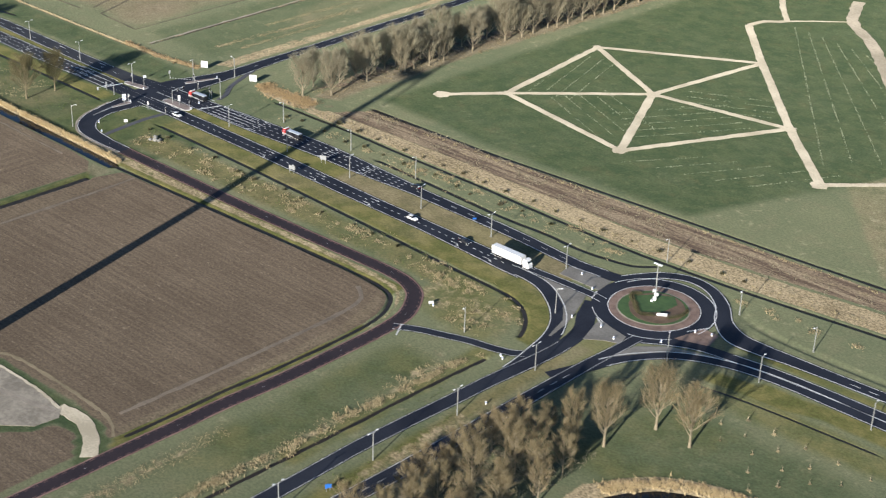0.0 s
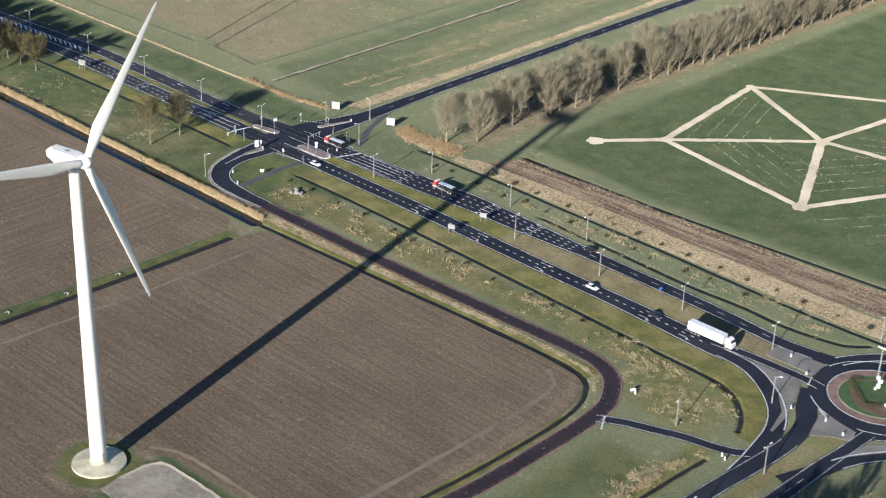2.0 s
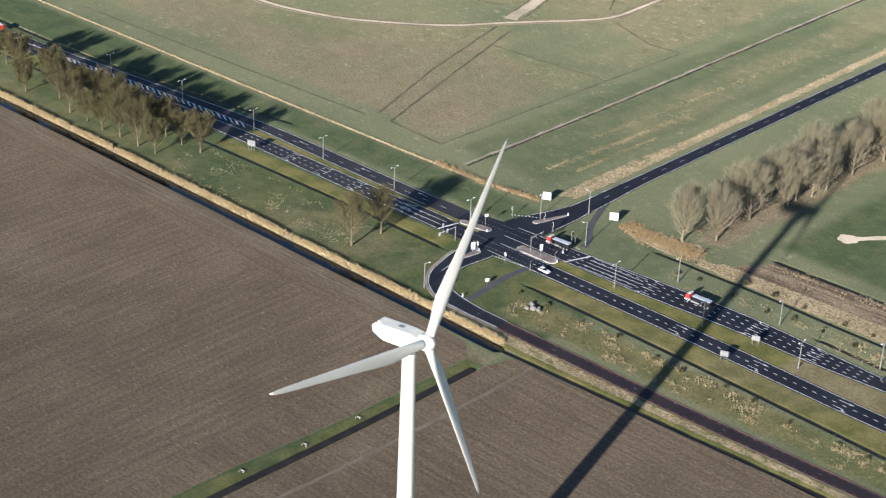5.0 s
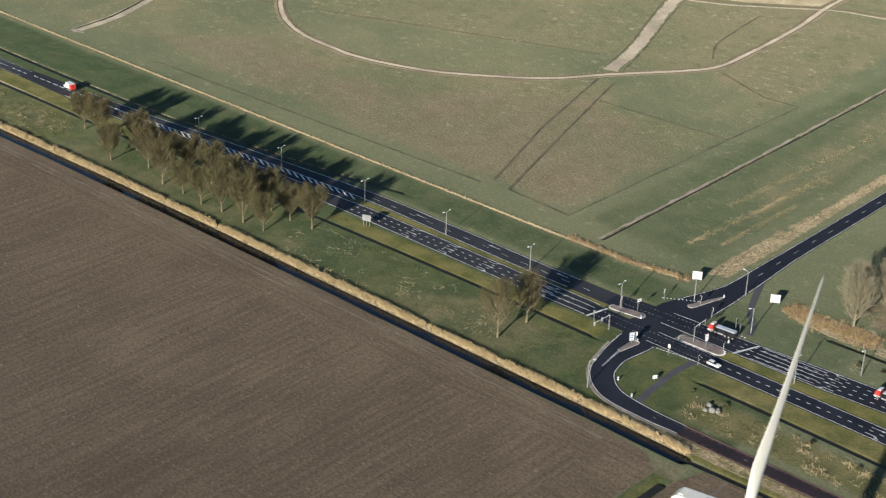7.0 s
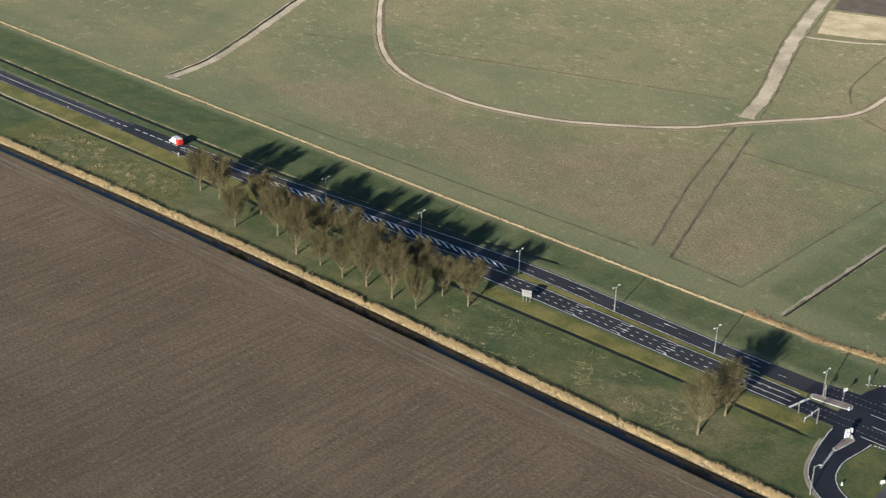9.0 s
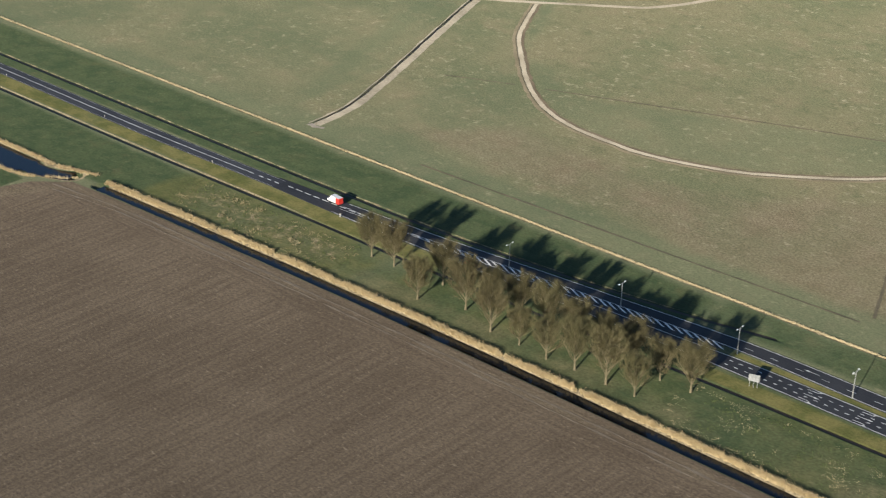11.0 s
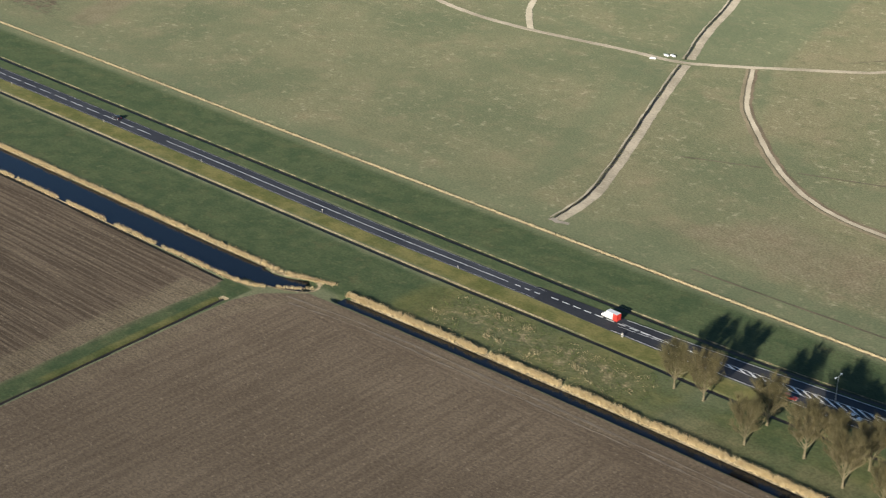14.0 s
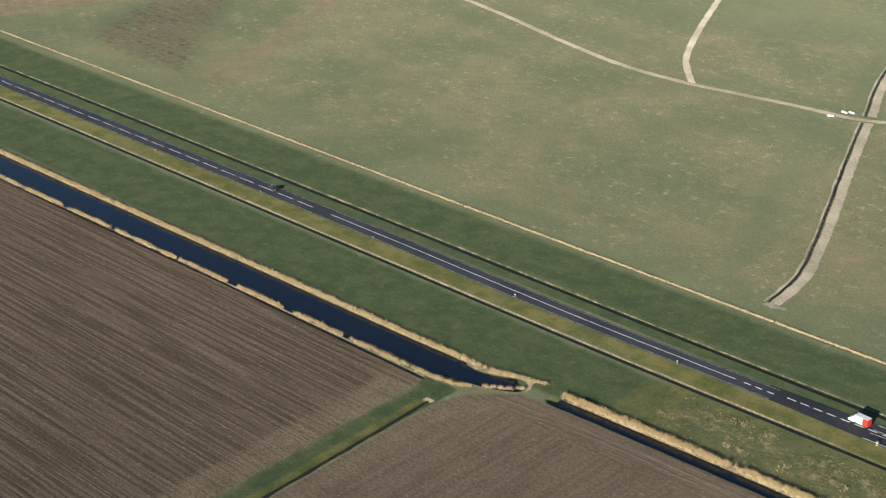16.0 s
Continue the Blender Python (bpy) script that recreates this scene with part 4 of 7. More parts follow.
Z_M = Z_MARK + 0.016
for name, a, c in (("carriageway_south", 0.12, 1.0), ("carriageway_south_west", 0.12, 0.93), ("carriageway_north", 0.09, 0.98), ("carriageway_north_west", 0.12, 0.95)):
    mark([edge_line(name, 1, a=a, c=c), edge_line(name, -1, a=a, c=c)])
mark([edge_line("provincial_road", k, width=0.13) for k in (-1, 1)], "paint_worn")
mark([edge_line("slip_road", -1, 0.3, 0.25, 0.1), edge_line("slip_road", 1, 0.3, 0.25, 0.1, 0.66)])
mark([edge_line("roundabout_approach", 1, 0.25, 0.2), edge_line("roundabout_approach", -1, 0.25, 0.2)])
mark([edge_line("cross_road", 1, 0.3, 0.2, 0.031), edge_line("cross_road", -1, 0.3, 0.2, 0.031), dashes_data(ROAD_LINES["cross_road"][40:], 0.0, 0.15, 3, 9, Z_M)])
mark([edge_line("loop_road", 1, 0.3, 0.22, 0.1), edge_line("loop_road", -1, 0.3, 0.22, 0.1)])
mark([edge_line("bypass_lane", 1, 0.3, 0.22), edge_line("bypass_lane", -1, 0.3, 0.3)])
mark([edge_line("roundabout_exit", -1, 0.3, 0.22, 0.05), edge_line("roundabout_exit", 1, 0.3, 0.22, 0.2), edge_line("bypass_south", 1, 0.3, 0.3, 0.1), edge_line("bypass_south", -1, 0.3, 0.22, 0.1)])
mark([edge_line("south_arm", 1, 0.3, 0.2, 0.05), edge_line("south_arm", -1, 0.3, 0.2, 0.05), edge_line("south_arm_east", 1, 0.3, 0.2), edge_line("south_arm_east", -1, 0.3, 0.2)], "paint_worn")
mark([dashes_data(ROAD_LINES["south_arm_east"][20:], 0.0, 0.16, 3, 3, Z_M)], "paint_worn")
mark([ring_data(CENTRE, 15.1, 15.35, Z_M + 0.012), ring_data(CENTRE, 20.3, 20.55, Z_M + 0.012, a0=-0.2, a1=2.9), ring_data(CENTRE, 20.3, 20.55, Z_M + 0.012, a0=3.9, a1=4.4), ring_data(CENTRE, 20.3, 20.55, Z_M + 0.012, a0=4.9, a1=5.6)])
mark([ribbon_data(connector, -1.75, -1.6, Z_M), ribbon_data(connector, 1.6, 1.75, Z_M)], "paint")
# lane lines
mark([dashes_data(cut("carriageway_south", 24, 214), 0.0, 0.3, 1.25, 2.2, Z_M)])
north = cut("carriageway_north", 30, 146)
half_n = ROAD_HALF["carriageway_north"][(ROAD_LINES["carriageway_north"][:, 0] >= 30) & (ROAD_LINES["carriageway_north"][:, 0] <= 146)]
mark([dashes_data(north, half_n * k, 0.3, 1.25, 2.25, Z_M) for k in (-0.48, 0.02, 0.5)])
mark([dashes_data(cut("carriageway_north", 150, 226), 0.0, 0.16, 3, 6, Z_M)])
mark([dashes_data(cut("carriageway_south_west", -128, -24), k, 0.3, 1.25, 2.2, Z_M) for k in (-1.35, 1.5)])
mark([dashes_data(cut("carriageway_north_west", -128, -22), -0.5, 0.16, 3, 6, Z_M)])
mark([dashes_data(cut("provincial_road", -1150, -528), 0.1, 0.36, 9, 3, Z_M, 2.0)])
mark([ribbon_data(cut("provincial_road", -529, -340), -0.02, 0.3, Z_M), dashes_data(cut("provincial_road", -338, -320), 0.1, 0.5, 2.4, 1.8, Z_M)])
mark([dashes_data(cut("carriageway_south_west", -322, -262), ROAD_HALF["carriageway_south_west"][0] * np.linspace(0.3, 0.95, len(cut("carriageway_south_west", -322, -262))), 0.5, 3, 1.6, Z_M + 0.01)])
mark([dashes_data(ROAD_LINES["bypass_lane"][60:], -0.2, 0.28, 3, 3, Z_M)])
mark([dashes_data(service, 0.0, 0.1, 1.0, 30.0, Z_M)], "paint_worn")

# hatched wedge where the carriageways part
nl, sl = cut("carriageway_north_west", -272, -132), cut("carriageway_south_west", -272, -132)
nw, sw = np.interp(nl[:, 0], ROAD_LINES["carriageway_north_west"][:, 0], ROAD_HALF["carriageway_north_west"]), np.interp(sl[:, 0], ROAD_LINES["carriageway_south_west"][:, 0], ROAD_HALF["carriageway_south_west"])


def wedge(x):
    lo, hi = np.interp(x, sl[:, 0], sl[:, 1] + sw) - 0.1, np.interp(x, nl[:, 0], nl[:, 1] - nw) + 0.1
    return lo, max(hi, lo + 0.05)


xs = np.linspace(-270, -134, 60)
v = [(x, wedge(x)[0] - 0.4, Z_ROAD + 0.02) for x in xs] + [(x, wedge(x)[1] + 0.4, Z_ROAD + 0.02) for x in xs]
tagged(slab("road", v, [(i, i + 1, 60 + i + 1, 60 + i) for i in range(59)], 0.2, M["asphalt_grey"]), "dark asphalt wedge between two carriageways", "road", kind="structure")
bars = []
for x in np.arange(-268, -138, 3.6):
    lo, hi = wedge(x)
    lo, hi = max(lo - 0.1, hi - 2.3), hi + 0.1
    d = (hi - lo) * 1.5 + 1.2
    bars.append(([(x, hi, Z_M + 0.014), (x + 1.4, hi, Z_M + 0.014), (x + d + 1.4, lo, Z_M + 0.014), (x + d, lo, Z_M + 0.014)], [(3, 2, 1, 0)]))
mark(bars, "paint", "white diagonal hatching between the carriageways")


def arrow(x, y, turn, kind):
    """A long lane arrow: shaft and head, bent for a turning lane."""
    c, s = math.cos(radians(turn)), math.sin(radians(turn))
    shapes = [[(-2.6, -0.12), (0.9, -0.12), (0.9, 0.12), (-2.6, 0.12)], [(0.9, -0.42), (2.6, 0), (0.9, 0.42)]]
    if kind:
        shapes = [[(-2.6, -0.12), (0.8, -0.12), (0.8, 0.12), (-2.6, 0.12)], [(0.6, 0), (1.0, 0), (1.5, 0.7 * kind), (1.1, 0.7 * kind)], [(0.6, 0.6 * kind), (2.4, 0.9 * kind), (0.9, 1.15 * kind)]]
    v, f = [], []
    for q in shapes:
        i = len(v)
        v += [(x + c * a - s * d, y + s * a + c * d, Z_M + 0.004) for a, d in q]
        o = tuple(range(i, i + len(q)))
        f.append(o)
    return v, f


arrows = []
for x in (62, 102, 124):
    cy = np.interp(x, north[:, 0], north[:, 1])
    h = np.interp(x, north[:, 0], half_n)
    arrows += [arrow(x, cy + h * k, 180, t) for k, t in ((-0.72, 1), (-0.22, 0), (0.26, 0), (0.74, -1))]
for x in (-98, -80, -62, -36):
    arrows += [arrow(x, np.interp(x, ROAD_LINES["carriageway_south_west"][:, 0], ROAD_LINES["carriageway_south_west"][:, 1]) + k, 0, t) for k, t in ((-2.9, -1), (0, 0), (2.9, 1))]
for x in (85, 115, 145, 190, 206):
    arrows += [arrow(x, np.interp(x, ROAD_LINES["carriageway_south"][:, 0], ROAD_LINES["carriageway_south"][:, 1]) + k, 0, t) for k, t in ((-1.9, -1), (1.9, 0))]
for x in (-105, -70, -40):
    arrows += [arrow(x, 1.2, 180, 0)]
mark(arrows, "paint", "white lane arrows on the asphalt")
# stop lines, zebra and give-way teeth
stops = [([(30.2, -2.4, Z_M), (31.0, -2.4, Z_M), (34.6, 7.4, Z_M), (33.8, 7.4, Z_M)], [(0, 1, 2, 3)]), ([(-17, -15.4, Z_M + 0.02), (-16.2, -15.4, Z_M + 0.02), (-14.4, -6.8, Z_M + 0.02), (-15.2, -6.8, Z_M + 0.02)], [(0, 1, 2, 3)])]
for k in range(5):
    y = -2.9 + k * 2.1
    stops.append(([(36, y + 1.6, Z_M), (36, y + 1.85, Z_M), (58, y + 2.6, Z_M), (58, y + 2.35, Z_M)], [(0, 3, 2, 1)]))
for k in range(4):
    y = -15.2 + k * 2.9
    stops.append(([(-44, y, Z_M + 0.01), (-44, y + 0.25, Z_M + 0.01), (-18, y + 0.25, Z_M + 0.01), (-18, y, Z_M + 0.01)], [(0, 3, 2, 1)]))
mark(stops, "paint", "white stop lines and solid lane lines")
# guide lines through the crossing, kerb of the loop road and the painted taper before its island
guides = [dashes_data(np.stack([np.linspace(-14, 29, 30), np.full(30, y_) + np.linspace(0, slope, 30)], 1), 0.0, 0.16, 0.6, 0.9, Z_M + 0.03) for y_, slope in ((-12.9, 0), (-9.4, 0), (-0.2, 2.4), (3.2, 2.2))]
mark(guides + [([(4.0, -27.0, Z_M + 0.03), (4.8, -27.0, Z_M + 0.03), (6.2, -37.4, Z_M + 0.03), (5.9, -37.4, Z_M + 0.03)], [(0, 3, 2, 1)])], "paint_worn", "worn guide lines through the crossing")
hw_loop = ROAD_HALF["loop_road"]
v, f = ribbon_data(ROAD_LINES["loop_road"][8:], -hw_loop[8:] - 0.9, -hw_loop[8:] + 0.02, Z_ROAD + 0.045)
tagged(slab("kerb", v, f, 0.2, M["gravel"]), "pale concrete kerb strip round the loop road", "kerb", kind="structure")
teeth = []
for x0, y0, x1, y1, k in ((216.5, -71.5, 219.6, -77, 8), (284, -9, 287.6, -2.4, 9), (247, -9, 248.6, -13.4, 6), (262, -25.5, 258, -23, 6), (-6, 12.5, 6, 20, 12), (12, -16.6, 24, -14.8, 12), (20, 9.4, 28, 8.8, 8)):
    for a in np.linspace(0, 1, k):
        x, y = x0 + (x1 - x0) * a, y0 + (y1 - y0) * a
        teeth.append(([(x - 0.28, y - 0.28, Z_M + 0.02), (x + 0.28, y - 0.28, Z_M + 0.02), (x + 0.28, y + 0.28, Z_M + 0.02), (x - 0.28, y + 0.28, Z_M + 0.02)], [(0, 1, 2, 3)]))
mark(teeth, "paint", "white block markings at the road mouths")

# ---- paths in the meadows ----
def path(pts, half, material, label, rough=0.25, step=3.0, z=0.05, curved=True):
    line = smooth_line(pts, step) if curved else np.vstack([np.linspace(a, c, max(2, int(math.dist(a, c) / step)), endpoint=False) for a, c in zip(pts, pts[1:])] + [[pts[-1]]])
    v, f = ribbon_data(line, -half, half, z, rough)
    tagged(slab("path", v, f, 0.12, M[material]), label, "path", kind="structure")


PENT = {"top": (99, 184), "left": (107.8, 107.4), "hub": (152.9, 153.4), "bottom": (180.7, 92.7), "far": (165, 223), "right": (216.4, 163.2), "corner": (255.1, 122.4), "lane": (130.7, 265.1), "end": (88.9, 85.3)}
shell = "pale shell path across the green meadow"
for a, c, half in (("left", "top", 1.5), ("left", "hub", 1.3), ("left", "bottom", 1.4), ("top", "hub", 1.4), ("bottom", "hub", 1.8), ("far", "hub", 1.4), ("right", "hub", 1.4), ("top", "far", 1.3), ("bottom", "right", 1.5), ("end", "left", 1.4)):
    path([PENT[a], PENT[c]], half, "shell_path", shell, curved=False, z=0.05 + 0.003 * len(a + c))
path([PENT["corner"], PENT["right"], PENT["far"], PENT["lane"]], 1.9, "shell_path", shell, curved=False, z=0.07)
path([PENT["lane"], (133, 276), (140.1, 284.1), (120.5, 313.2), (90, 370), (60, 440)], 1.5, "shell_path", shell, z=0.075)
path([PENT["corner"], (273, 141.1), (330, 198)], 1.4, "shell_path", shell, curved=False, z=0.075)
path([(140.1, 284.1), (152, 297), (164.6, 308.2)], 0.7, "shell_path", shell, z=0.078)
path([(150, 340), (164.6, 308.2), (188, 285), (211.9, 254.2), (250, 205)], 3.0, "track", "wide worn track of grey gravel", 0.5, z=0.06)
for p, r in ((PENT["hub"], 3.4), (PENT["end"], 3.6), (PENT["bottom"], 3.2), (PENT["corner"], 3.6), (PENT["left"], 2.4), (PENT["top"], 2.2), (PENT["right"], 3.0)):
    a = np.linspace(0, 2 * math.pi, 15)[:-1]
    rr = r * (1 + 0.25 * np.sin(a * 3 + p[0]) * np.cos(a * 2))
    v, f = polygon_data([(p[0] + q * math.cos(t), p[1] + q * math.sin(t)) for q, t in zip(rr, a)], 0.088)
    tagged(slab("path", v, f, 0.13, M["shell_path"]), "widened shell patch where the paths meet", "path", kind="structure")
LOOP = [(-399.3, 231.8), (-384.9, 205.5), (-372, 184.5), (-357, 167.5), (-335.6, 144.8), (-318.6, 129.4), (-300.3, 117), (-280, 109.4), (-256, 106.8), (-243, 106.6), (-219, 112.2), (-197, 122.2), (-165, 146.8), (-147, 173), (-127, 200.5), (-118.4, 216.6), (-117.8, 238.4), (-121.6, 293.5), (-129.3, 348), (-133, 440)]
fringe = smooth_line(LOOP, 3.0)
for lo, hi, mat, wobble in ((0.9, 2.6, "worn_turf", 0.5), (-3.3, -1.3, "worn_turf_pale", 0.5), (-1.75, -1.0, "drain", 0.12)):
    v, f = ribbon_data(fringe, lo, hi, 0.036 if mat == "drain" else 0.03, wobble)
    tagged(slab("path_edge", v, f, 0.12, M[mat]), "worn brown turf beside a shell path", "path edge", kind="structure")
path(LOOP, 1.1, "loam_path", "narrow pale shell path bending through dry grass", 0.2)
path([(-700, 240), (-652, 229), (-600.8, 215), (-556.9, 205.8), (-515.8, 205.3), (-464, 212.6), (-432, 216), (-414, 225), (-387, 243.6), (-364, 259.8), (-354.4, 267.6), (-345.8, 282.4), (-339.6, 300), (-333, 317), (-324.5, 336), (-305, 380)], 1.7, "track", "pale field track through dry grass")
path([(-515.4, 206.7), (-528, 221), (-540.9, 238), (-561, 276.7), (-586.5, 332), (-618, 400)], 1.7, "shell_path", "pale shell path off the field track")
for ditch in ("path_ditch", "path_ditch_far"):
    for lo, hi in ((-4.7, -0.8), (0.8, 1.5)):
        v, f = ribbon_data(LINES[ditch][0], lo, hi, 0.03, 0.3)
        tagged(slab("path", v, f, 0.12, M["track"]), "pale bank of dug clay beside a ditch", "path", kind="structure")
v, f = ribbon_data(LINES["lane_ditch"][0], 0.7, 1.7, 0.0, 0.45)
tagged(slab("path_edge", v, f, 0.12, M["gravel"]), "pale dug clay along the bank of a ditch", "path edge", kind="structure")
path([(-362.5, 35.2), (-359, 34.6), (-354.5, 36)], 1.1, "gravel", "trampled pale clay at the ditch end", 0.5)
path([(-149.9, 177.6), (-161.7, 216.2), (-190.4, 289.1), (-225, 400)], 3.2, "track", "wide worn track of grey gravel", 0.5)
for pts, half, mat in (([(-187.3, 293.4), (-176, 298), (-163.6, 304.6), (-143, 320), (-122, 335.6), (-97.3, 342.2), (-60, 352)], 0.9, "track"), ([(-188, 297), (-176, 302.4), (-163, 309), (-142, 324.6), (-121, 340), (-97, 346.6), (-60, 357)], 0.7, "worn_turf")):
    path(pts, half, mat, "narrow worn track between the meadow paths", 0.3, z=0.04)
for pts, mat, label in (([(-186, 303), (-163, 313), (-141, 329), (-132, 336), (-134, 372), (-160, 356), (-200, 340)], "straw_ground", "strip of pale stubble beyond the worn track"), ([(-160, 358), (-134, 374), (-132, 440), (-230, 440), (-200, 344)], "earth_pale", "bare brown field beyond the meadow")):
    tagged(slab("field", *polygon_data(pts, 0.03), 0.12, M[mat]), label, "field", kind="structure")
for pts in ([(-362, 119), (-346, 126), (-331, 131.8)], [(-318, 136.7), (-269, 155), (-233, 168.2), (-165.3, 192.7)], [(-369, 272.7), (-354.2, 296.3), (-345.2, 326), (-334.5, 358.2)], [(-126, 226), (-136.0, 245.0), (-141.1, 271.7), (-145.2, 300.0)], [(-155.2, 183.2), (-167, 218.5), (-196, 291), (-230, 400)], [(-145.6, 182), (-156.6, 214), (-184.6, 287), (-219, 398)]):
    path(pts, 0.38, "drain", "narrow dark drain line in the grass", 0.2, z=0.02)
for pts in ([(-107.8, 46), (-128.5, 101.3), (-149.5, 172)], [(-98, 43.2), (-118, 102), (-139, 166)], [(-130.6, 143.2), (-65.9, 146.1)], [(-98.3, 42.9), (-67.8, 40.8), (-66.3, 146.1), (-64.6, 200.6), (-82.5, 199.6), (-111.6, 212.6)], [(-300, 36), (-200, 38), (-110, 40.5)]):
    path(pts, 0.55 if pts[1][1] in (101.3, 102) else 0.38, "drain", "narrow dark drain line in the grass", 0.2, curved=False, z=0.02)

# turbine pad, yard and access track
tagged(slab("yard", *polygon_data([(144.6, -194.8), (143.4, -187.3), (143.8, -179.4), (145.4, -176), (148.6, -174.9), (160, -174.6), (171, -174.9), (181, -176), (184.5, -179.5), (183.4, -187), (176, -193.6), (166, -194.8), (154, -195.4)], 0.05), 0.15, M["sand_pad"]), "bare pale hardstanding beside the wind turbine", "yard", kind="structure")
path([(144.2, -188), (144.4, -179.8), (146, -176.4), (149, -175.4), (160, -175.1), (171, -175.4), (180.6, -176.6)], 0.5, "shell_path", "pale trodden rim of the turbine yard", 0.3, 1.2, 0.06)
path([(138, -173.6), (146, -169.6), (160, -168.6), (180, -168.6), (192, -169.2), (199, -171.6), (203.4, -174.6)], 0.6, "worn_turf_pale", "trodden pale rim of the ploughed field", 0.3, 2.0, -0.02)
path([(147, -190), (158, -184), (170, -181), (181, -178.4)], 0.9, "gravel", "dull wheel track across the turbine yard", 0.3, 2.0, 0.057)
path([(180, -176.6), (189, -175.6), (198, -178.4), (203, -182), (206.6, -185.2)], 2.3, "shell_path", "pale access track to the turbine yard", 0.3, 2.0, 0.045)

# faint wheel tracks on the ploughland
for pts, half in (([(188, -63), (194.6, -68), (197, -78), (197.4, -100), (196.6, -130), (195, -166)], 0.8), ([(67.6, -63), (67.4, -90), (65.6, -130), (63, -165), (58, -220)], 0.7), ([(-388, -75), (-350, -71.2), (-300, -69.4), (-240, -68.2), (-100, -68.0), (30, -69.4)], 0.35), ([(-384, -78), (-350, -73.6), (-240, -70.8), (-100, -70.6)], 0.25)):
    path(pts, half, "earth_pale", "faint pale wheel track on ploughland", 0.3, 4.0, -0.03)

# ---- wind turbine ----
TX, TY, HUB_Z, YAW, LIFT = 134.5, -188.1, 89.7, 5.6, 6.2
turbine = tagged(base("wind_turbine", TX, TY, 0, YAW), "tall white three-bladed wind turbine standing in a ploughed field", "wind turbine")
bm = bmesh.new()
zs = [0.9, 3, 20, 42, 64, 85.5, 87.2]
tube(bm, [(0, 0, z) for z in zs], [2.25, 2.2, 2.06, 1.86, 1.64, 1.4, 1.4], 40)
tower = part("tower", bm, M["white_coat"], turbine, "tapered white steel tower")
for z in (22.0, 43.0, 65.0):
    bm = bmesh.new()
    r = np.interp(z, zs, [2.25, 2.2, 2.06, 1.86, 1.64, 1.4, 1.4])
    tube(bm, [(0, 0, z - 0.09), (0, 0, z + 0.09)], [r + 0.03, r + 0.03], 40)
    part("flange", bm, M["white_coat"], tower)
bm = bmesh.new()
tube(bm, [(0, 0, 0.85), (0, 0, 1.7)], [2.5, 2.42], 40)
part("base_ring", bm, M["sign_yellow"], tower, "yellowed ring at the tower foot")
bm = bmesh.new()
box(bm, 2.05, 2.32, -0.5, 0.5, 1.75, 4.0, 0.08)
part("door", bm, M["galvanised"], tower, "grey steel tower door")
bm = bmesh.new()
for k in range(5):
    box(bm, 2.3 + 0.3 * k, 2.62 + 0.3 * k, -0.6, 0.6, 1.5 - 0.32 * k, 1.58 - 0.32 * k)
part("steps", bm, M["galvanised"], turbine, "grey steel steps")
bm = bmesh.new()
outline = [(-8.2, -0.6), (-8.4, 0.9), (-7.4, 1.75), (0.8, 1.85), (3.1, 1.45), (3.3, -1.3), (2.0, -1.8), (-5.6, -1.8)]
prism(bm, outline, -1.6, 1.6)
bmesh.ops.bevel(bm, geom=bm.edges[:], offset=0.22, segments=2, affect="EDGES", profile=0.6)
nacelle = part("nacelle", bm, M["white_coat"], turbine, "boxy white nacelle with a chamfered tail")
nacelle.matrix_basis = pose(0, 0, HUB_Z, 0, -LIFT * 0.5, 0)
bm = bmesh.new()
box(bm, -7.2, -6.4, -1.1, 1.1, 1.65, 2.0, 0.08)
part("cooler", bm, M["white_coat"], nacelle)
bm = bmesh.new()
box(bm, -2.6, -1.4, -0.5, 0.5, 1.75, 1.92, 0.05)
part("hatch", bm, M["galvanised"], nacelle, "grey roof hatch")
rotor = new("rotor")
rotor.parent = turbine
rotor.matrix_basis = pose(0, 0, HUB_Z, 0, -LIFT, 0) @ pose(4.4, 0, 0)
bm = bmesh.new()
tube(bm, [(x, 0, 0) for x in (-1.7, -1.5, -0.4, 0.6, 1.3, 1.75, 1.9)], [1.35, 1.55, 1.75, 1.6, 1.15, 0.55, 0.08], 28)
part("hub", bm, M["white_coat"], rotor, "rounded white rotor hub")


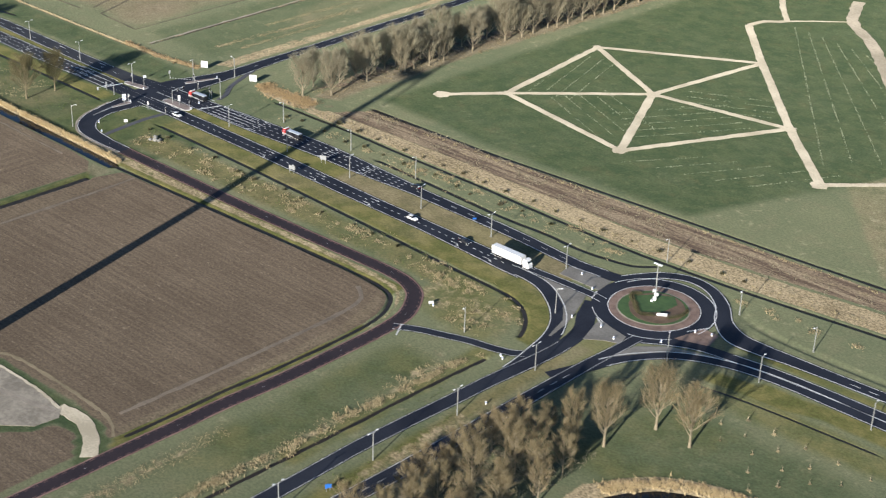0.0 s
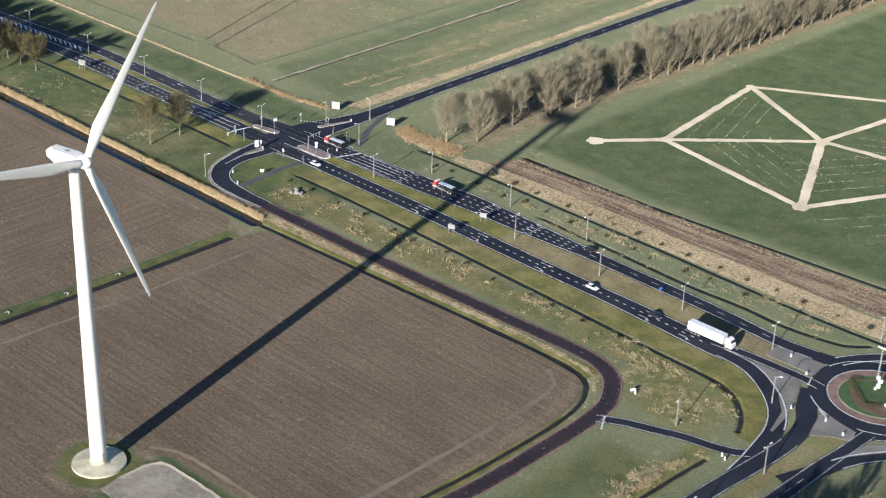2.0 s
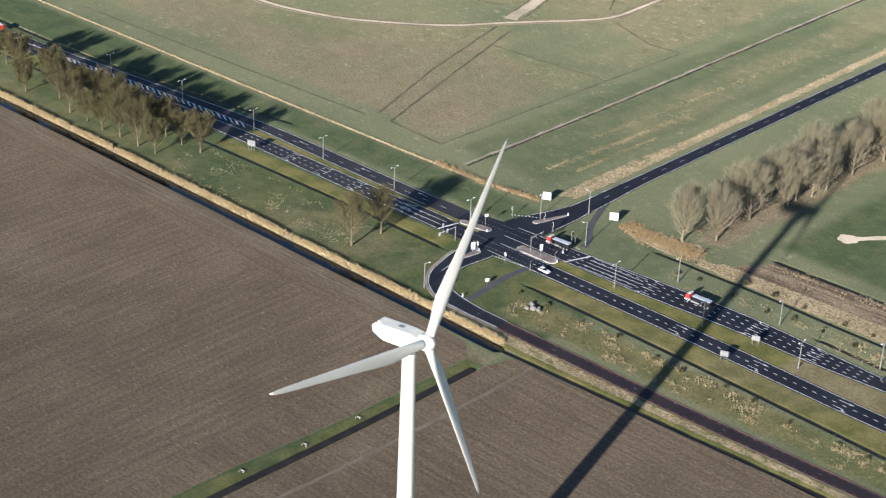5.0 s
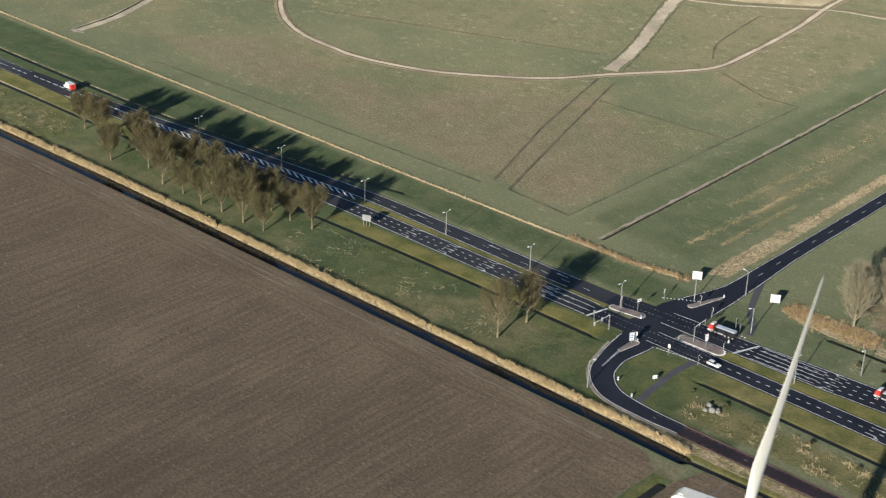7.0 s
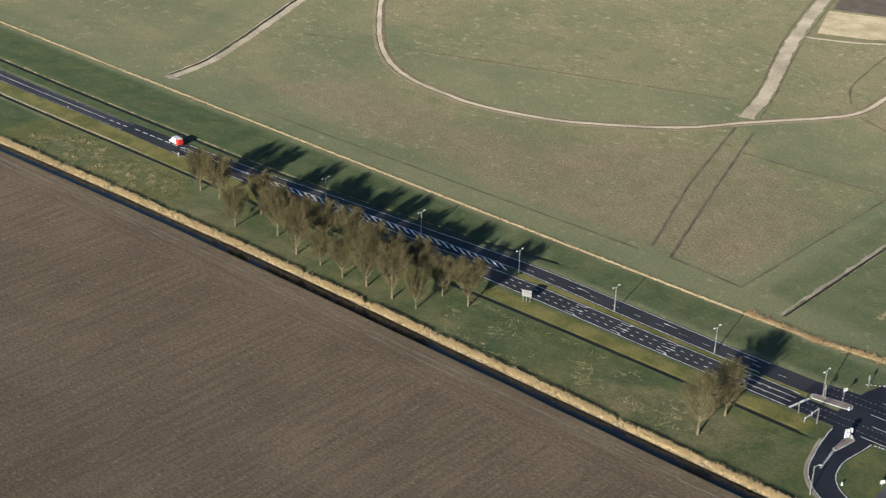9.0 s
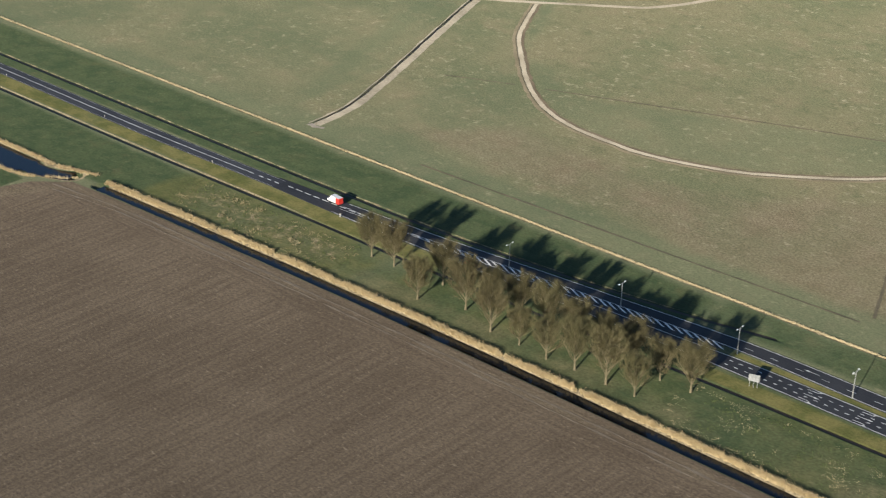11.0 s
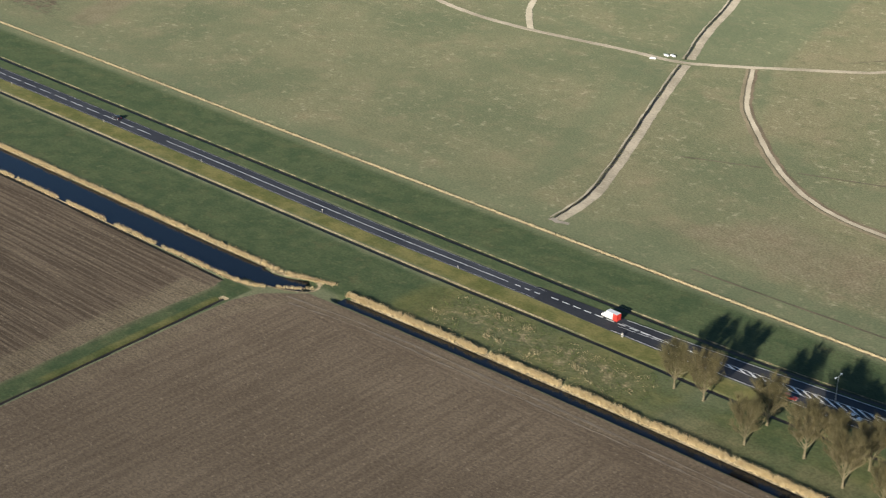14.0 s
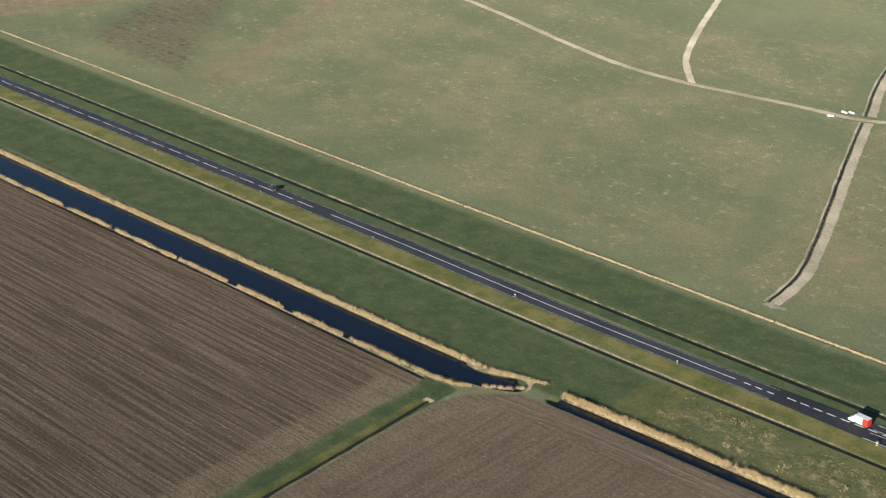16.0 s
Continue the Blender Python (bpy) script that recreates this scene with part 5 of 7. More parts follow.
def blade_mesh():
    """Round root that widens, then tapers and twists to a thin tip."""
    bm = bmesh.new()
    rings = []
    for s in (1.0, 2.2, 4.0, 6.5, 9.0, 13.0, 18.0, 24.0, 30.0, 36.0, 40.5, 43.4, 44.5):
        f = np.interp(s, [1, 2.2, 8.5, 44.5], [0, 0, 1, 1])
        chord = np.interp(s, [1, 2.2, 4.0, 6.5, 9.0, 13, 18, 24, 30, 36, 40.5, 43.4, 44.5], [1.9, 1.9, 2.3, 3.1, 3.5, 3.25, 2.75, 2.25, 1.85, 1.45, 1.1, 0.7, 0.15])
        thick = np.interp(s, [1, 2.2, 6.5, 9, 18, 30, 44.5], [1.9, 1.9, 1.35, 0.95, 0.55, 0.3, 0.05])
        tw = radians(np.interp(s, [2, 9, 20, 44.5], [16, 14, 6, 0]))
        ring = []
        for k in range(14):
            a = 2 * math.pi * k / 14
            ca, sa = math.cos(a), math.sin(a)
            y = chord / 2 * ca - f * chord * 0.18
            x = thick / 2 * sa * (1 - f * 0.45 * (1 - ca) / 2 * 1.6)
            ring.append(bm.verts.new((x * math.cos(tw) + y * math.sin(tw), y * math.cos(tw) - x * math.sin(tw), s)))
        rings.append(ring)
    for a, c in zip(rings, rings[1:]):
        for k in range(14):
            bm.faces.new((a[k], a[(k + 1) % 14], c[(k + 1) % 14], c[k]))
    bm.faces.new(rings[-1])
    bm.faces.new(rings[0][::-1])
    for q in bm.faces:
        q.smooth = True
    bmesh.ops.recalc_face_normals(bm, faces=bm.faces[:])
    return bm


blade = part("blade", blade_mesh(), M["white_coat"], rotor, "long tapered white rotor blade")
PHASE = 0.726
blade.matrix_basis = pose(0, 0, 0, math.degrees(-PHASE), 0, 0)
for k in (1, 2):
    ob = blade.copy()
    scene.collection.objects.link(ob)
    ob.matrix_basis = pose(0, 0, 0, math.degrees(-PHASE) - 120 * k, 0, 0)
for ob in (tower, nacelle):
    for q in ob.data.polygons:
        q.use_smooth = q.normal.z < 0.95 and ob is tower
bm = bmesh.new()
tube(bm, [(0, 0, -0.3), (0, 0, 0.55), (0, 0, 0.9)], [7.4, 7.3, 2.6], 48)
foot = tagged(part("turbine_foundation", bm, M["foundation"]), "pale round concrete foundation under the wind turbine", "foundation")
foot.matrix_basis = pose(TX, TY, 0)

# ---- street lamps ----
def street_lamp(arms, height=9.2, reach=1.6):
    """A tapered galvanised pole with one or two arms and flat heads."""
    lamp = tagged(base("street_lamp", 0, 0), "galvanised street lamp with two arms beside the road" if arms == 2 else "galvanised street lamp with one arm beside the road", "street lamp")
    bm = bmesh.new()
    tube(bm, [(0, 0, -0.1), (0, 0, 1.4), (0, 0, 1.5), (0, 0, height)], [0.2, 0.2, 0.16, 0.12], 10)
    part("pole", bm, M["galvanised"], lamp)
    for side in (1, -1)[:arms]:
        bm = bmesh.new()
        tube(bm, [(0, 0, height - 0.5), (0, side * 0.5, height - 0.05), (0, side * reach, height + 0.15)], [0.09, 0.08, 0.06], 8)
        arm = part("arm", bm, M["galvanised"], lamp)
        bm = bmesh.new()
        box(bm, -0.17, 0.17, side * reach - 0.42, side * reach + 0.42, height + 0.07, height + 0.25, 0.06)
        part("lamp_head", bm, M["lamp_glass"], arm, "pale flat lamp head")
    return lamp


twin, single = street_lamp(2), street_lamp(1)
spots2 = [(53.8, -4.7), (89.0, -4.7), (124.2, -4.5), (161.8, -4.4), (195.2, -3.4), (229.6, -3.6), (-217, -9.0), (-172, -5.8), (-127.8, -4.9), (-88.6, -3.6), (-50.2, -3.4), (-12.2, -3.2), (264.4, -62.3), (264.2, -97.6), (263.0, -131), (262, -165)]
spots1 = [(66.1, 14.2, 180), (105.8, 14.2, 180), (251, 18.9 + 7, 180), (289.6, 12.2, 200), (319.4, 8.6, 180), (317, -19.2, 0), (354.4, -18.2, 0), (246.4, -30.2, -60), (233.7, -60.5, 200), (289.7, -28.8, 30), (12.8, 33.4, 90), (27.7, 12.8, 160), (2.0, 19.0, 200), (10.2, -50.4, -35), (142, 13.5, 180)]
for lamp, spots, group in ((twin, [(x, y, 0) for x, y in spots2], "twin street lamps"), (single, spots1, "single street lamps")):
    lamp["group"] = group
    lamp.matrix_basis = pose(spots[0][0], spots[0][1], 0, 0, 0, spots[0][2])
    for x, y, a in spots[1:]:
        copy_thing(lamp, pose(x, y, 0, 0, 0, a))

# ---- trees without leaves ----
def bare_tree(seed, height, spread, clear, limbs, twigs, twig_mat, upright, label, girth=1.0, heart=0.42, highest=0.92):
    rnd = random.Random(seed)
    tree = tagged(base("tree", 0, 0), label, "tree")
    wood, v, f = bmesh.new(), [], []
    lean = Vector((rnd.uniform(-0.03, 0.03), rnd.uniform(-0.03, 0.03), 1))
    r0 = height * 0.017
    top = height * 0.8
    tube(wood, [lean * (top * s) + Vector((0.15 * math.sin(5 * s + seed), 0.15 * math.cos(4 * s), 0)) * s for s in (-0.01, 0.12, 0.35, 0.6, 0.85, 1.0)], [r0 * 1.5, r0, r0 * 0.8, r0 * 0.55, r0 * 0.3, 0.04], 7)

    low, mid = height * clear, height * (clear + heart * (1 - clear) * 1.25)

    def kept(p):
        """Within the crown's egg."""
        s_ = (p.z - mid) / (height * 0.97 - mid if p.z > mid else mid - low * 0.7)
        return s_ * s_ + (p.x * p.x + p.y * p.y) / (spread * girth * (1 + 0.18 * math.sin(3 * math.atan2(p.y, p.x) + seed))) ** 2 < 1

    def twig(p, d, n_):
        for _ in range(n_):
            q = (d + Vector((rnd.gauss(0, 0.55), rnd.gauss(0, 0.55), rnd.gauss(0.15, 0.4)))).normalized()
            ln = height * rnd.uniform(0.04, 0.15)
            w = q.orthogonal().normalized()
            w = (Matrix.Rotation(rnd.uniform(0, 6.3), 3, q) @ w) * rnd.uniform(0.009, 0.022)
            i = len(v)
            v.extend([p - w, p + w, p + q * ln])
            f.append((i, i + 1, i + 2))

    for k in range(limbs):
        s = clear + (highest - clear) * (k + rnd.random()) / limbs
        start = lean * (top * s)
        az = k * 2.4 + rnd.uniform(-0.5, 0.5)
        rise = upright + 0.5 * s + rnd.uniform(-0.15, 0.2)
        d = Vector((math.cos(az), math.sin(az), rise)).normalized()
        fit = math.sin(math.pi * min(1.0, 0.22 + 0.8 * (s - clear) / (1.02 - clear))) ** 0.6
        ln = spread * (0.45 + 0.55 * fit) * rnd.uniform(0.8, 1.15) * (1 + 0.25 * rise)
        ln = min(ln, (height - start.z) / max(d.z, 0.2) * 0.98)
        for _ in range(12):
            if not kept(start + (d + Vector((0, 0, 0.2))).normalized() * ln):
                ln *= 0.88
        pts = [start]
        for j in range(4):
            d = (d + Vector((rnd.gauss(0, 0.12), rnd.gauss(0, 0.12), 0.12))).normalized()
            pts.append(pts[-1] + d * ln / 4)
        r = r0 * (0.5 - 0.25 * s)
        tube(wood, pts, [r, r * 0.75, r * 0.5, r * 0.3, 0.02], 5, cap=False)
        for j in range(11):
            t = rnd.uniform(0.2, 1.0) * 4
            i = min(int(t), 3)
            p = pts[i].lerp(pts[i + 1], t - i)
            e = ((pts[i + 1] - pts[i]).normalized() + Vector((rnd.gauss(0, 0.6), rnd.gauss(0, 0.6), rnd.gauss(0.35, 0.35)))).normalized()
            bl = max(ln, height * 0.16) * rnd.uniform(0.25, 0.5)
            bl *= 1.0 if kept(p + e * bl) else 0.6
            q = [p, p + e * bl * 0.5, p + (e + Vector((0, 0, 0.25))).normalized() * bl]
            tube(wood, q, [0.05, 0.035, 0.012], 4, cap=False)
            for g in range(4):
                twig(q[0].lerp(q[2], 0.25 + 0.25 * g), e, twigs)
    part("trunk", wood, M["bark_dark" if twig_mat == "twig" else "bark"], tree, "grey-brown trunk with bare limbs")
    crown = raw("crown", v, f, M[twig_mat], tree)
    crown["label"] = "airy crown of thin bare twigs"
    return tree


row_trees = [bare_tree(s, h, w, 0.17, 34, 13, "twig", 0.85, "bare brown roadside tree on mown grass", 1.0, 0.52, 0.82) for s, h, w in ((1, 15.8, 6.5), (2, 16.6, 6.8), (3, 15.0, 6.3), (4, 15.6, 6.9))]
line_trees = [bare_tree(s, h, w, 0.08, 30, 8, "twig_pale", 0.9, "tall bare poplar in the dense tree belt") for s, h, w in ((11, 19, 7.4), (12, 20.5, 7.8), (13, 17.5, 7.2))]
park_trees = [bare_tree(s, h, w, 0.2, 28, 8, "twig_mid", 1.0, "tall bare tree on the grass by the pond") for s, h, w in ((21, 21.5, 7.0), (22, 20.5, 6.8))]


def plant(kinds, spots, group, lo=0.88, hi=1.12):
    rnd = random.Random(len(spots) * 7)
    used = set()
    for i, (x, y) in enumerate(spots):
        t = kinds[i % len(kinds)]
        s = rnd.uniform(lo, hi)
        t["group"] = group
        m = pose(x, y, 0, 0, 0, rnd.uniform(0, 360))
        if t.name not in used:
            used.add(t.name)
            t.matrix_basis = m
        else:
            c = copy_thing(t, m)
            c.scale = (s, s, s * rnd.uniform(0.95, 1.08))


plant(row_trees, [(-257.1, -35.4), (-246.6, -35.2), (-224.4, -47.3), (-225.1, -34.0), (-208.1, -41.8), (-192.8, -47.2), (-180.7, -47.5), (-169.2, -48.4), (-158.8, -47.5), (-146.8, -47.8), (-136.5, -47.4), (-136.2, -34.7), (-125.6, -34.0), (-146.9, -34.1), (-158, -34.4), (-169, -34.6), (-180, -34.2), (-191.5, -34.6), (-203, -35)], "roadside trees")
tall_trees = [bare_tree(s, h, w, 0.2, 32, 7, "twig", 0.8, "tall bare brown tree on the verge by the crossing") for s, h, w in ((5, 20.0, 7.8), (6, 18.0, 7.0))]
plant(tall_trees, [(-28.3, -46.5), (-28.0, -32.4)], "verge trees")
rnd = random.Random(5)
belt = [(49.2, 40.5), (57.3, 49.8), (44.5, 51.1), (55.9, 73.0), (59.0, 93.7), (59.1, 116.2), (61.3, 137.2), (63.0, 158.6)]
y = 62.0
while y < 430:
    cx = 50 + 0.075 * (y - 41) if y < 210 else 62.7 + 0.05 * (y - 210)
    belt.append((cx - 3.5 + rnd.uniform(-1.6, 1.6), y + rnd.uniform(-2.5, 2.5)))
    if y > 165 or rnd.random() < 0.4:
        belt.append((cx + 5.5 + rnd.uniform(-1.4, 1.4), y + 5 + rnd.uniform(-2.5, 2.5)))
    y += 8.5
plant(line_trees, belt, "tree belt", 0.8, 1.12)
copse_trees = [bare_tree(s, h, w, 0.14, 20, 7, "twig_mid", 0.8, "bare brown tree in the dense roadside copse") for s, h, w in ((25, 13.5, 4.6), (26, 15, 5.0))]
plant(park_trees, [(309.7, -62.5), (321.9, -63.2), (304.3, -80.1)], "park trees", 0.9, 1.05)
plant(copse_trees, [(304.6, -99.2), (294.0, -97.4), (295.0, -83.4), (288.8, -132.5), (299.0, -117.7), (291.8, -122.2), (284, -112), (288, -104), (284, -124), (295, -108), (300, -90), (283, -138), (290, -143), (297, -132), (303, -108), (286, -96), (290, -88), (306, -128), (302, -142), (281.5, -117), (281.5, -131), (286, -150), (293, -152), (283, -104), (308, -114), (310, -138), (300, -152), (283, -160), (291, -164), (299, -162), (308, -150), (296, -172), (286, -172)], "copse trees", 0.8, 1.1)

# young shrubs in guards
def shrub(seed, r, mat, name, label, category):
    rnd = random.Random(seed)
    v, f = [], []
    for _ in range(220):
        d = Vector((rnd.gauss(0, 1), rnd.gauss(0, 1), abs(rnd.gauss(0.8, 0.6)))).normalized()
        p = Vector((rnd.gauss(0, 0.12), rnd.gauss(0, 0.12), 0.0)) + d * r * rnd.uniform(0.1, 0.6)
        ln = r * rnd.uniform(0.3, 0.7)
        w = d.orthogonal().normalized() * rnd.uniform(0.03, 0.08) * r
        i = len(v)
        v += [p - w, p + w, p + (d + Vector((rnd.gauss(0, 0.3), rnd.gauss(0, 0.3), 0.1))).normalized() * ln]
        f.append((i, i + 1, i + 2))
    return tagged(raw(name, v, f, M[mat]), label, category)


shrubs = [shrub(31, 1.9, "shrub", "shrub", "small dark bare shrub in rough grass", "shrub"), shrub(32, 1.5, "shrub", "shrub", "small dark bare shrub in rough grass", "shrub")]
rnd = random.Random(8)
spots = [(84 + 11.5 * k + rnd.uniform(-2, 2), 29.6 + (0.02 * max(0, 84 + 11.5 * k - 234)) * 4 + rnd.uniform(-0.5, 0.5)) for k in range(18)]
spots += [(60 + 12 * k + rnd.uniform(-3, 3), 19 + rnd.uniform(-2, 2)) for k in range(13)] + [(36 + 13 * k + rnd.uniform(-3, 3), -29.5 - 0.02 * 13 * k + rnd.uniform(-1.5, 1.5)) for k in range(13)]
plant(shrubs, spots, "roadside shrubs", 0.45, 0.8)


def sapling(seed):
    """A thin young tree tied to a pale stake in a ring of dead grass."""
    rnd = random.Random(seed)
    t = tagged(base("sapling", 0, 0), "young staked sapling on the park grass", "sapling")
    bm = bmesh.new()
    tube(bm, [(0, 0, -0.1), (0.03, 0.02, 1.2), (0.0, 0.05, 2.6)], [0.05, 0.04, 0.015], 6)
    for k in range(9):
        z = 1.0 + 0.17 * k
        a = k * 2.4
        tube(bm, [(0, 0, z), (0.45 * math.cos(a), 0.45 * math.sin(a), z + 0.45)], [0.025, 0.008], 4)
    part("stem", bm, M["bark"], t, "thin bare stem")
    bm = bmesh.new()
    tube(bm, [(0.35, 0, -0.1), (0.35, 0, 1.5)], [0.06, 0.06], 6)
    part("stake", bm, M["straw_wood"], t, "pale wooden stake")
    v, f = [], []
    for _ in range(70):
        a, q = rnd.uniform(0, 6.28), rnd.uniform(0.1, 0.75)
        x, y, w = q * math.cos(a), q * math.sin(a), rnd.uniform(0.04, 0.08)
        i = len(v)
        v += [(x - w, y, -0.05), (x + w, y, -0.05), (x + rnd.uniform(-0.3, 0.3), y + rnd.uniform(-0.3, 0.3), rnd.uniform(0.2, 0.5))]
        f.append((i, i + 1, i + 2))
    raw("grass_ring", v, f, M["straw_tuft"], t)["label"] = "ring of pale dead grass"
    return t


plant([sapling(41), sapling(42)], [(316 + 10.2 * i + 4.8 * j + rnd.uniform(-0.8, 0.8), -38.6 - 0.6 * i - 7.4 * j + rnd.uniform(-0.8, 0.8)) for j in range(5) for i in range(6) if i + j > 0 and not (i == 0 and j > 2)], "park saplings", 0.6, 0.85)

# ---- reeds and tufts ----
def off_road(p):
    """Leaves out what would stand on a road."""
    keep = np.ones(len(p), bool)
    for line, half in [(ROAD_LINES[k][::3], ROAD_HALF[k].max()) for k in ROAD_LINES] + [(service[::3], 2.9), (connector[::3], 1.8)]:
        keep &= far_from(line[:, :2], p, 12) > half + 0.5
    return p[keep]


def tufts(name, spots, height, blades, spread, material, label, category, lean=0.35, wide=0.07):
    """Clumps of thin upright blades."""
    spots = off_road(np.array(spots, float))
    r = np.random.RandomState(len(spots))
    p = np.repeat(np.array(spots, float), blades, 0)
    k = len(p)
    p = p + r.normal(0, spread, (k, 2))
    a = r.uniform(0, 2 * math.pi, k)
    h = height * r.uniform(0.5, 1.15, k)
    w = wide * r.uniform(0.6, 1.5, k)
    d = r.normal(0, lean, (k, 2)) * h[:, None]
    v = np.empty((k, 3, 3))
    v[:, 0] = np.stack([p[:, 0] - np.cos(a) * w, p[:, 1] - np.sin(a) * w, np.full(k, -0.15)], 1)
    v[:, 1] = np.stack([p[:, 0] + np.cos(a) * w, p[:, 1] + np.sin(a) * w, np.full(k, -0.15)], 1)
    v[:, 2] = np.stack([p[:, 0] + d[:, 0], p[:, 1] + d[:, 1], h], 1)
    me = bpy.data.meshes.new(name)
    me.vertices.add(k * 3)
    me.vertices.foreach_set("co", v.ravel())
    me.loops.add(k * 3)
    me.loops.foreach_set("vertex_index", np.arange(k * 3))
    me.polygons.add(k)
    me.polygons.foreach_set("loop_start", np.arange(k) * 3)
    me.update(calc_edges=True)
    me.materials.append(M[material])
    return tagged(new(name, me), label, category, kind="stuff")


def along(line, off, width, per_metre, seed, gaps=0.0):
    r = np.random.RandomState(seed)
    line = np.array(line, float)
    s = np.concatenate([[0], np.cumsum(np.linalg.norm(np.diff(line, axis=0), axis=1))])
    t = r.uniform(0, s[-1], int(s[-1] * per_metre))
    if gaps:
        t = t[(np.sin(t * 0.43 + seed) + np.sin(t * 0.19) * 0.8 + r.normal(0, 0.5, len(t))) > -1.6 + gaps]
    nrm = sides_of(line)
    o = off + r.normal(0, width / 2, len(t))
    return np.stack([np.interp(t, s, line[:, 0]) + np.interp(t, s, nrm[:, 0]) * o, np.interp(t, s, line[:, 1]) + np.interp(t, s, nrm[:, 1]) * o], 1)


def area(x0, x1, y0, y1, count, seed, patchy=0.0):
    r = np.random.RandomState(seed)
    p = np.stack([r.uniform(x0, x1, count), r.uniform(y0, y1, count)], 1)
    if patchy:
        k = np.array([noise.noise((a * 0.09, c * 0.12, seed)) + 0.5 * noise.noise((a * 0.3, c * 0.3, seed)) for a, c in p])
        p = p[k > patchy]
    return p


tufts("reed_bed", along(LINES["canal"][0], 8.0, 0.8, 5.0, 1), 1.0, 14, 0.35, "reed", "tall dry golden reeds along the water", "reeds")
tufts("reed_bed", along(LINES["canal"][0], -7.7, 0.55, 6.0, 2, 0.95), 1.05, 14, 0.3, "reed", "tall dry golden reeds along the water", "reeds")
tufts("reed_bed", along(LINES["field_ditch"][0], 3.5, 0.8, 7.0, 3, 0.5), 1.45, 20, 0.34, "reed", "tall dry golden reeds along the water", "reeds", 0.35, 0.1)
tufts("reed_bed", np.vstack([along([(-411, -64.4), (-398, -63.6), (-388, -60.6), (-381.6, -58.8)], 0, 0.9, 5.0, 4), along([(-411, -79.6), (-403, -78.4), (-398, -75.8)], 0, 0.6, 4.0, 44), along([(-396, -73.4), (-390, -70.0), (-385.4, -65.6)], 0, 0.5, 2.6, 45, 0.9)]), 1.0, 12, 0.3, "reed", "dry reeds round the end of the canal", "reeds")
tufts("reed_bed", along(LINES["reed_ditch"][0], 0.2, 0.4, 8.0, 5), 0.5, 8, 0.16, "reed_pale", "thin line of dry reeds in a ditch", "reeds")
tufts("reed_bed", np.vstack([along([(27, 36.5), (38, 34.6), (52, 35.4), (61, 35)], 0, 5.0, 22.0, 6), along([(-57, 26.4), (-30, 26.3), (-7, 29.6)], 0, 1.6, 8.0, 7)]), 1.1, 7, 0.35, "reed_orange", "thick orange-brown dead reeds", "reeds")
tufts("reed_bed", np.vstack([along(LINES["marsh_ditch_south"][0], k, 1.4, 0.8, 8 + k, 0.6) for k in (3, 6)] + [along(LINES["marsh_ditch_north"][0], -4, 1.2, 1.2, 9, 0.5)]), 0.9, 6, 0.3, "straw_tuft", "pale dead reeds in the marshy strip", "reeds")
tufts("reed_bed", area(84, 330, 38, 52, 1800, 10, 0.05), 0.6, 6, 0.4, "twig_pale", "brown dead stalks in the marshy strip", "reeds")
tufts("reed_bed", np.vstack([along(LINES["park_pond"][0], 17.8, 2.6, 26.0, 11)]), 1.0, 8, 0.3, "reed", "golden reed fringe round a pond", "reeds")
tufts("reed_bed", along([(-1.2, 40), (-0.6, 120), (0.4, 440)], 0, 2.2, 2.2, 12), 0.35, 6, 0.3, "reed_pale", "pale dead grass on the verge", "dead grass")
tufts("rough_grass", np.vstack([area(36, 205, -42, -31, 420, 21, 0.15), area(200, 240, -60, -38, 320, 22, 0.1), area(238, 246, -172, -78, 420, 23, 0.1), area(220, 226, -196, -150, 200, 23, 0.0), area(-345, -262, -55, -34, 500, 24, 0.12), area(60, 240, 13, 23, 900, 25, 0.12), area(110, 330, -60, -26, 10, 26)]), 0.42, 7, 0.5, "straw_tuft", "clumps of pale dead grass on rough verges", "dead grass")
tufts("tussock", np.vstack([area(38, 205, -43, -31, 190, 81, 0.1), along([(60, -29.6), (120, -31.4), (178, -35), (205, -37.6)], -1.5, 2.0, 0.25, 87), area(203, 243, -60, -34, 130, 82, 0.05), area(238, 245, -180, -80, 70, 83, 0.1), along(LINES["road_ditch"][0], -3.4, 1.4, 1.0, 86, 0.5), area(62, 330, 17, 24, 200, 84, 0.1), area(-345, -265, -52, -36, 60, 85, 0.15)]), 0.75, 34, 0.75, "straw_tuft", "large straw-coloured tussocks on rough verges", "dead grass", 0.6, 0.1)
tufts("rough_grass", np.vstack([area(-120, 0, -58, -30, 1200, 27, 0.05), area(36, 205, -44, -28, 500, 28, 0.0), area(-350, -260, -56, -32, 900, 29, 0.0), area(250, 300, -150, -90, 500, 30, 0.0)]), 0.5, 5, 0.3, "grass_tuft", "low tufts of green grass on rough verges", "grass")
tufts("rough_grass", area(-128, -24, -55, -29, 1500, 34, 0.12), 0.22, 5, 0.4, "reed_pale", "pale dead grass in the mown verge", "dead grass", 0.6)
tufts("rough_grass", area(280, 306, -150, -85, 700, 33), 0.9, 5, 0.5, "twig_pale", "brown undergrowth beneath the park trees", "undergrowth")
tufts("rough_grass", np.array([(53 + 0.075 * (y_ - 41) + r_ * 7, y_) for y_, r_ in zip(np.random.RandomState(9).uniform(45, 420, 1500), np.random.RandomState(10).uniform(-1, 1, 1500))]), 0.8, 5, 0.6, "twig_mid", "brown undergrowth beneath the tree belt", "undergrowth")

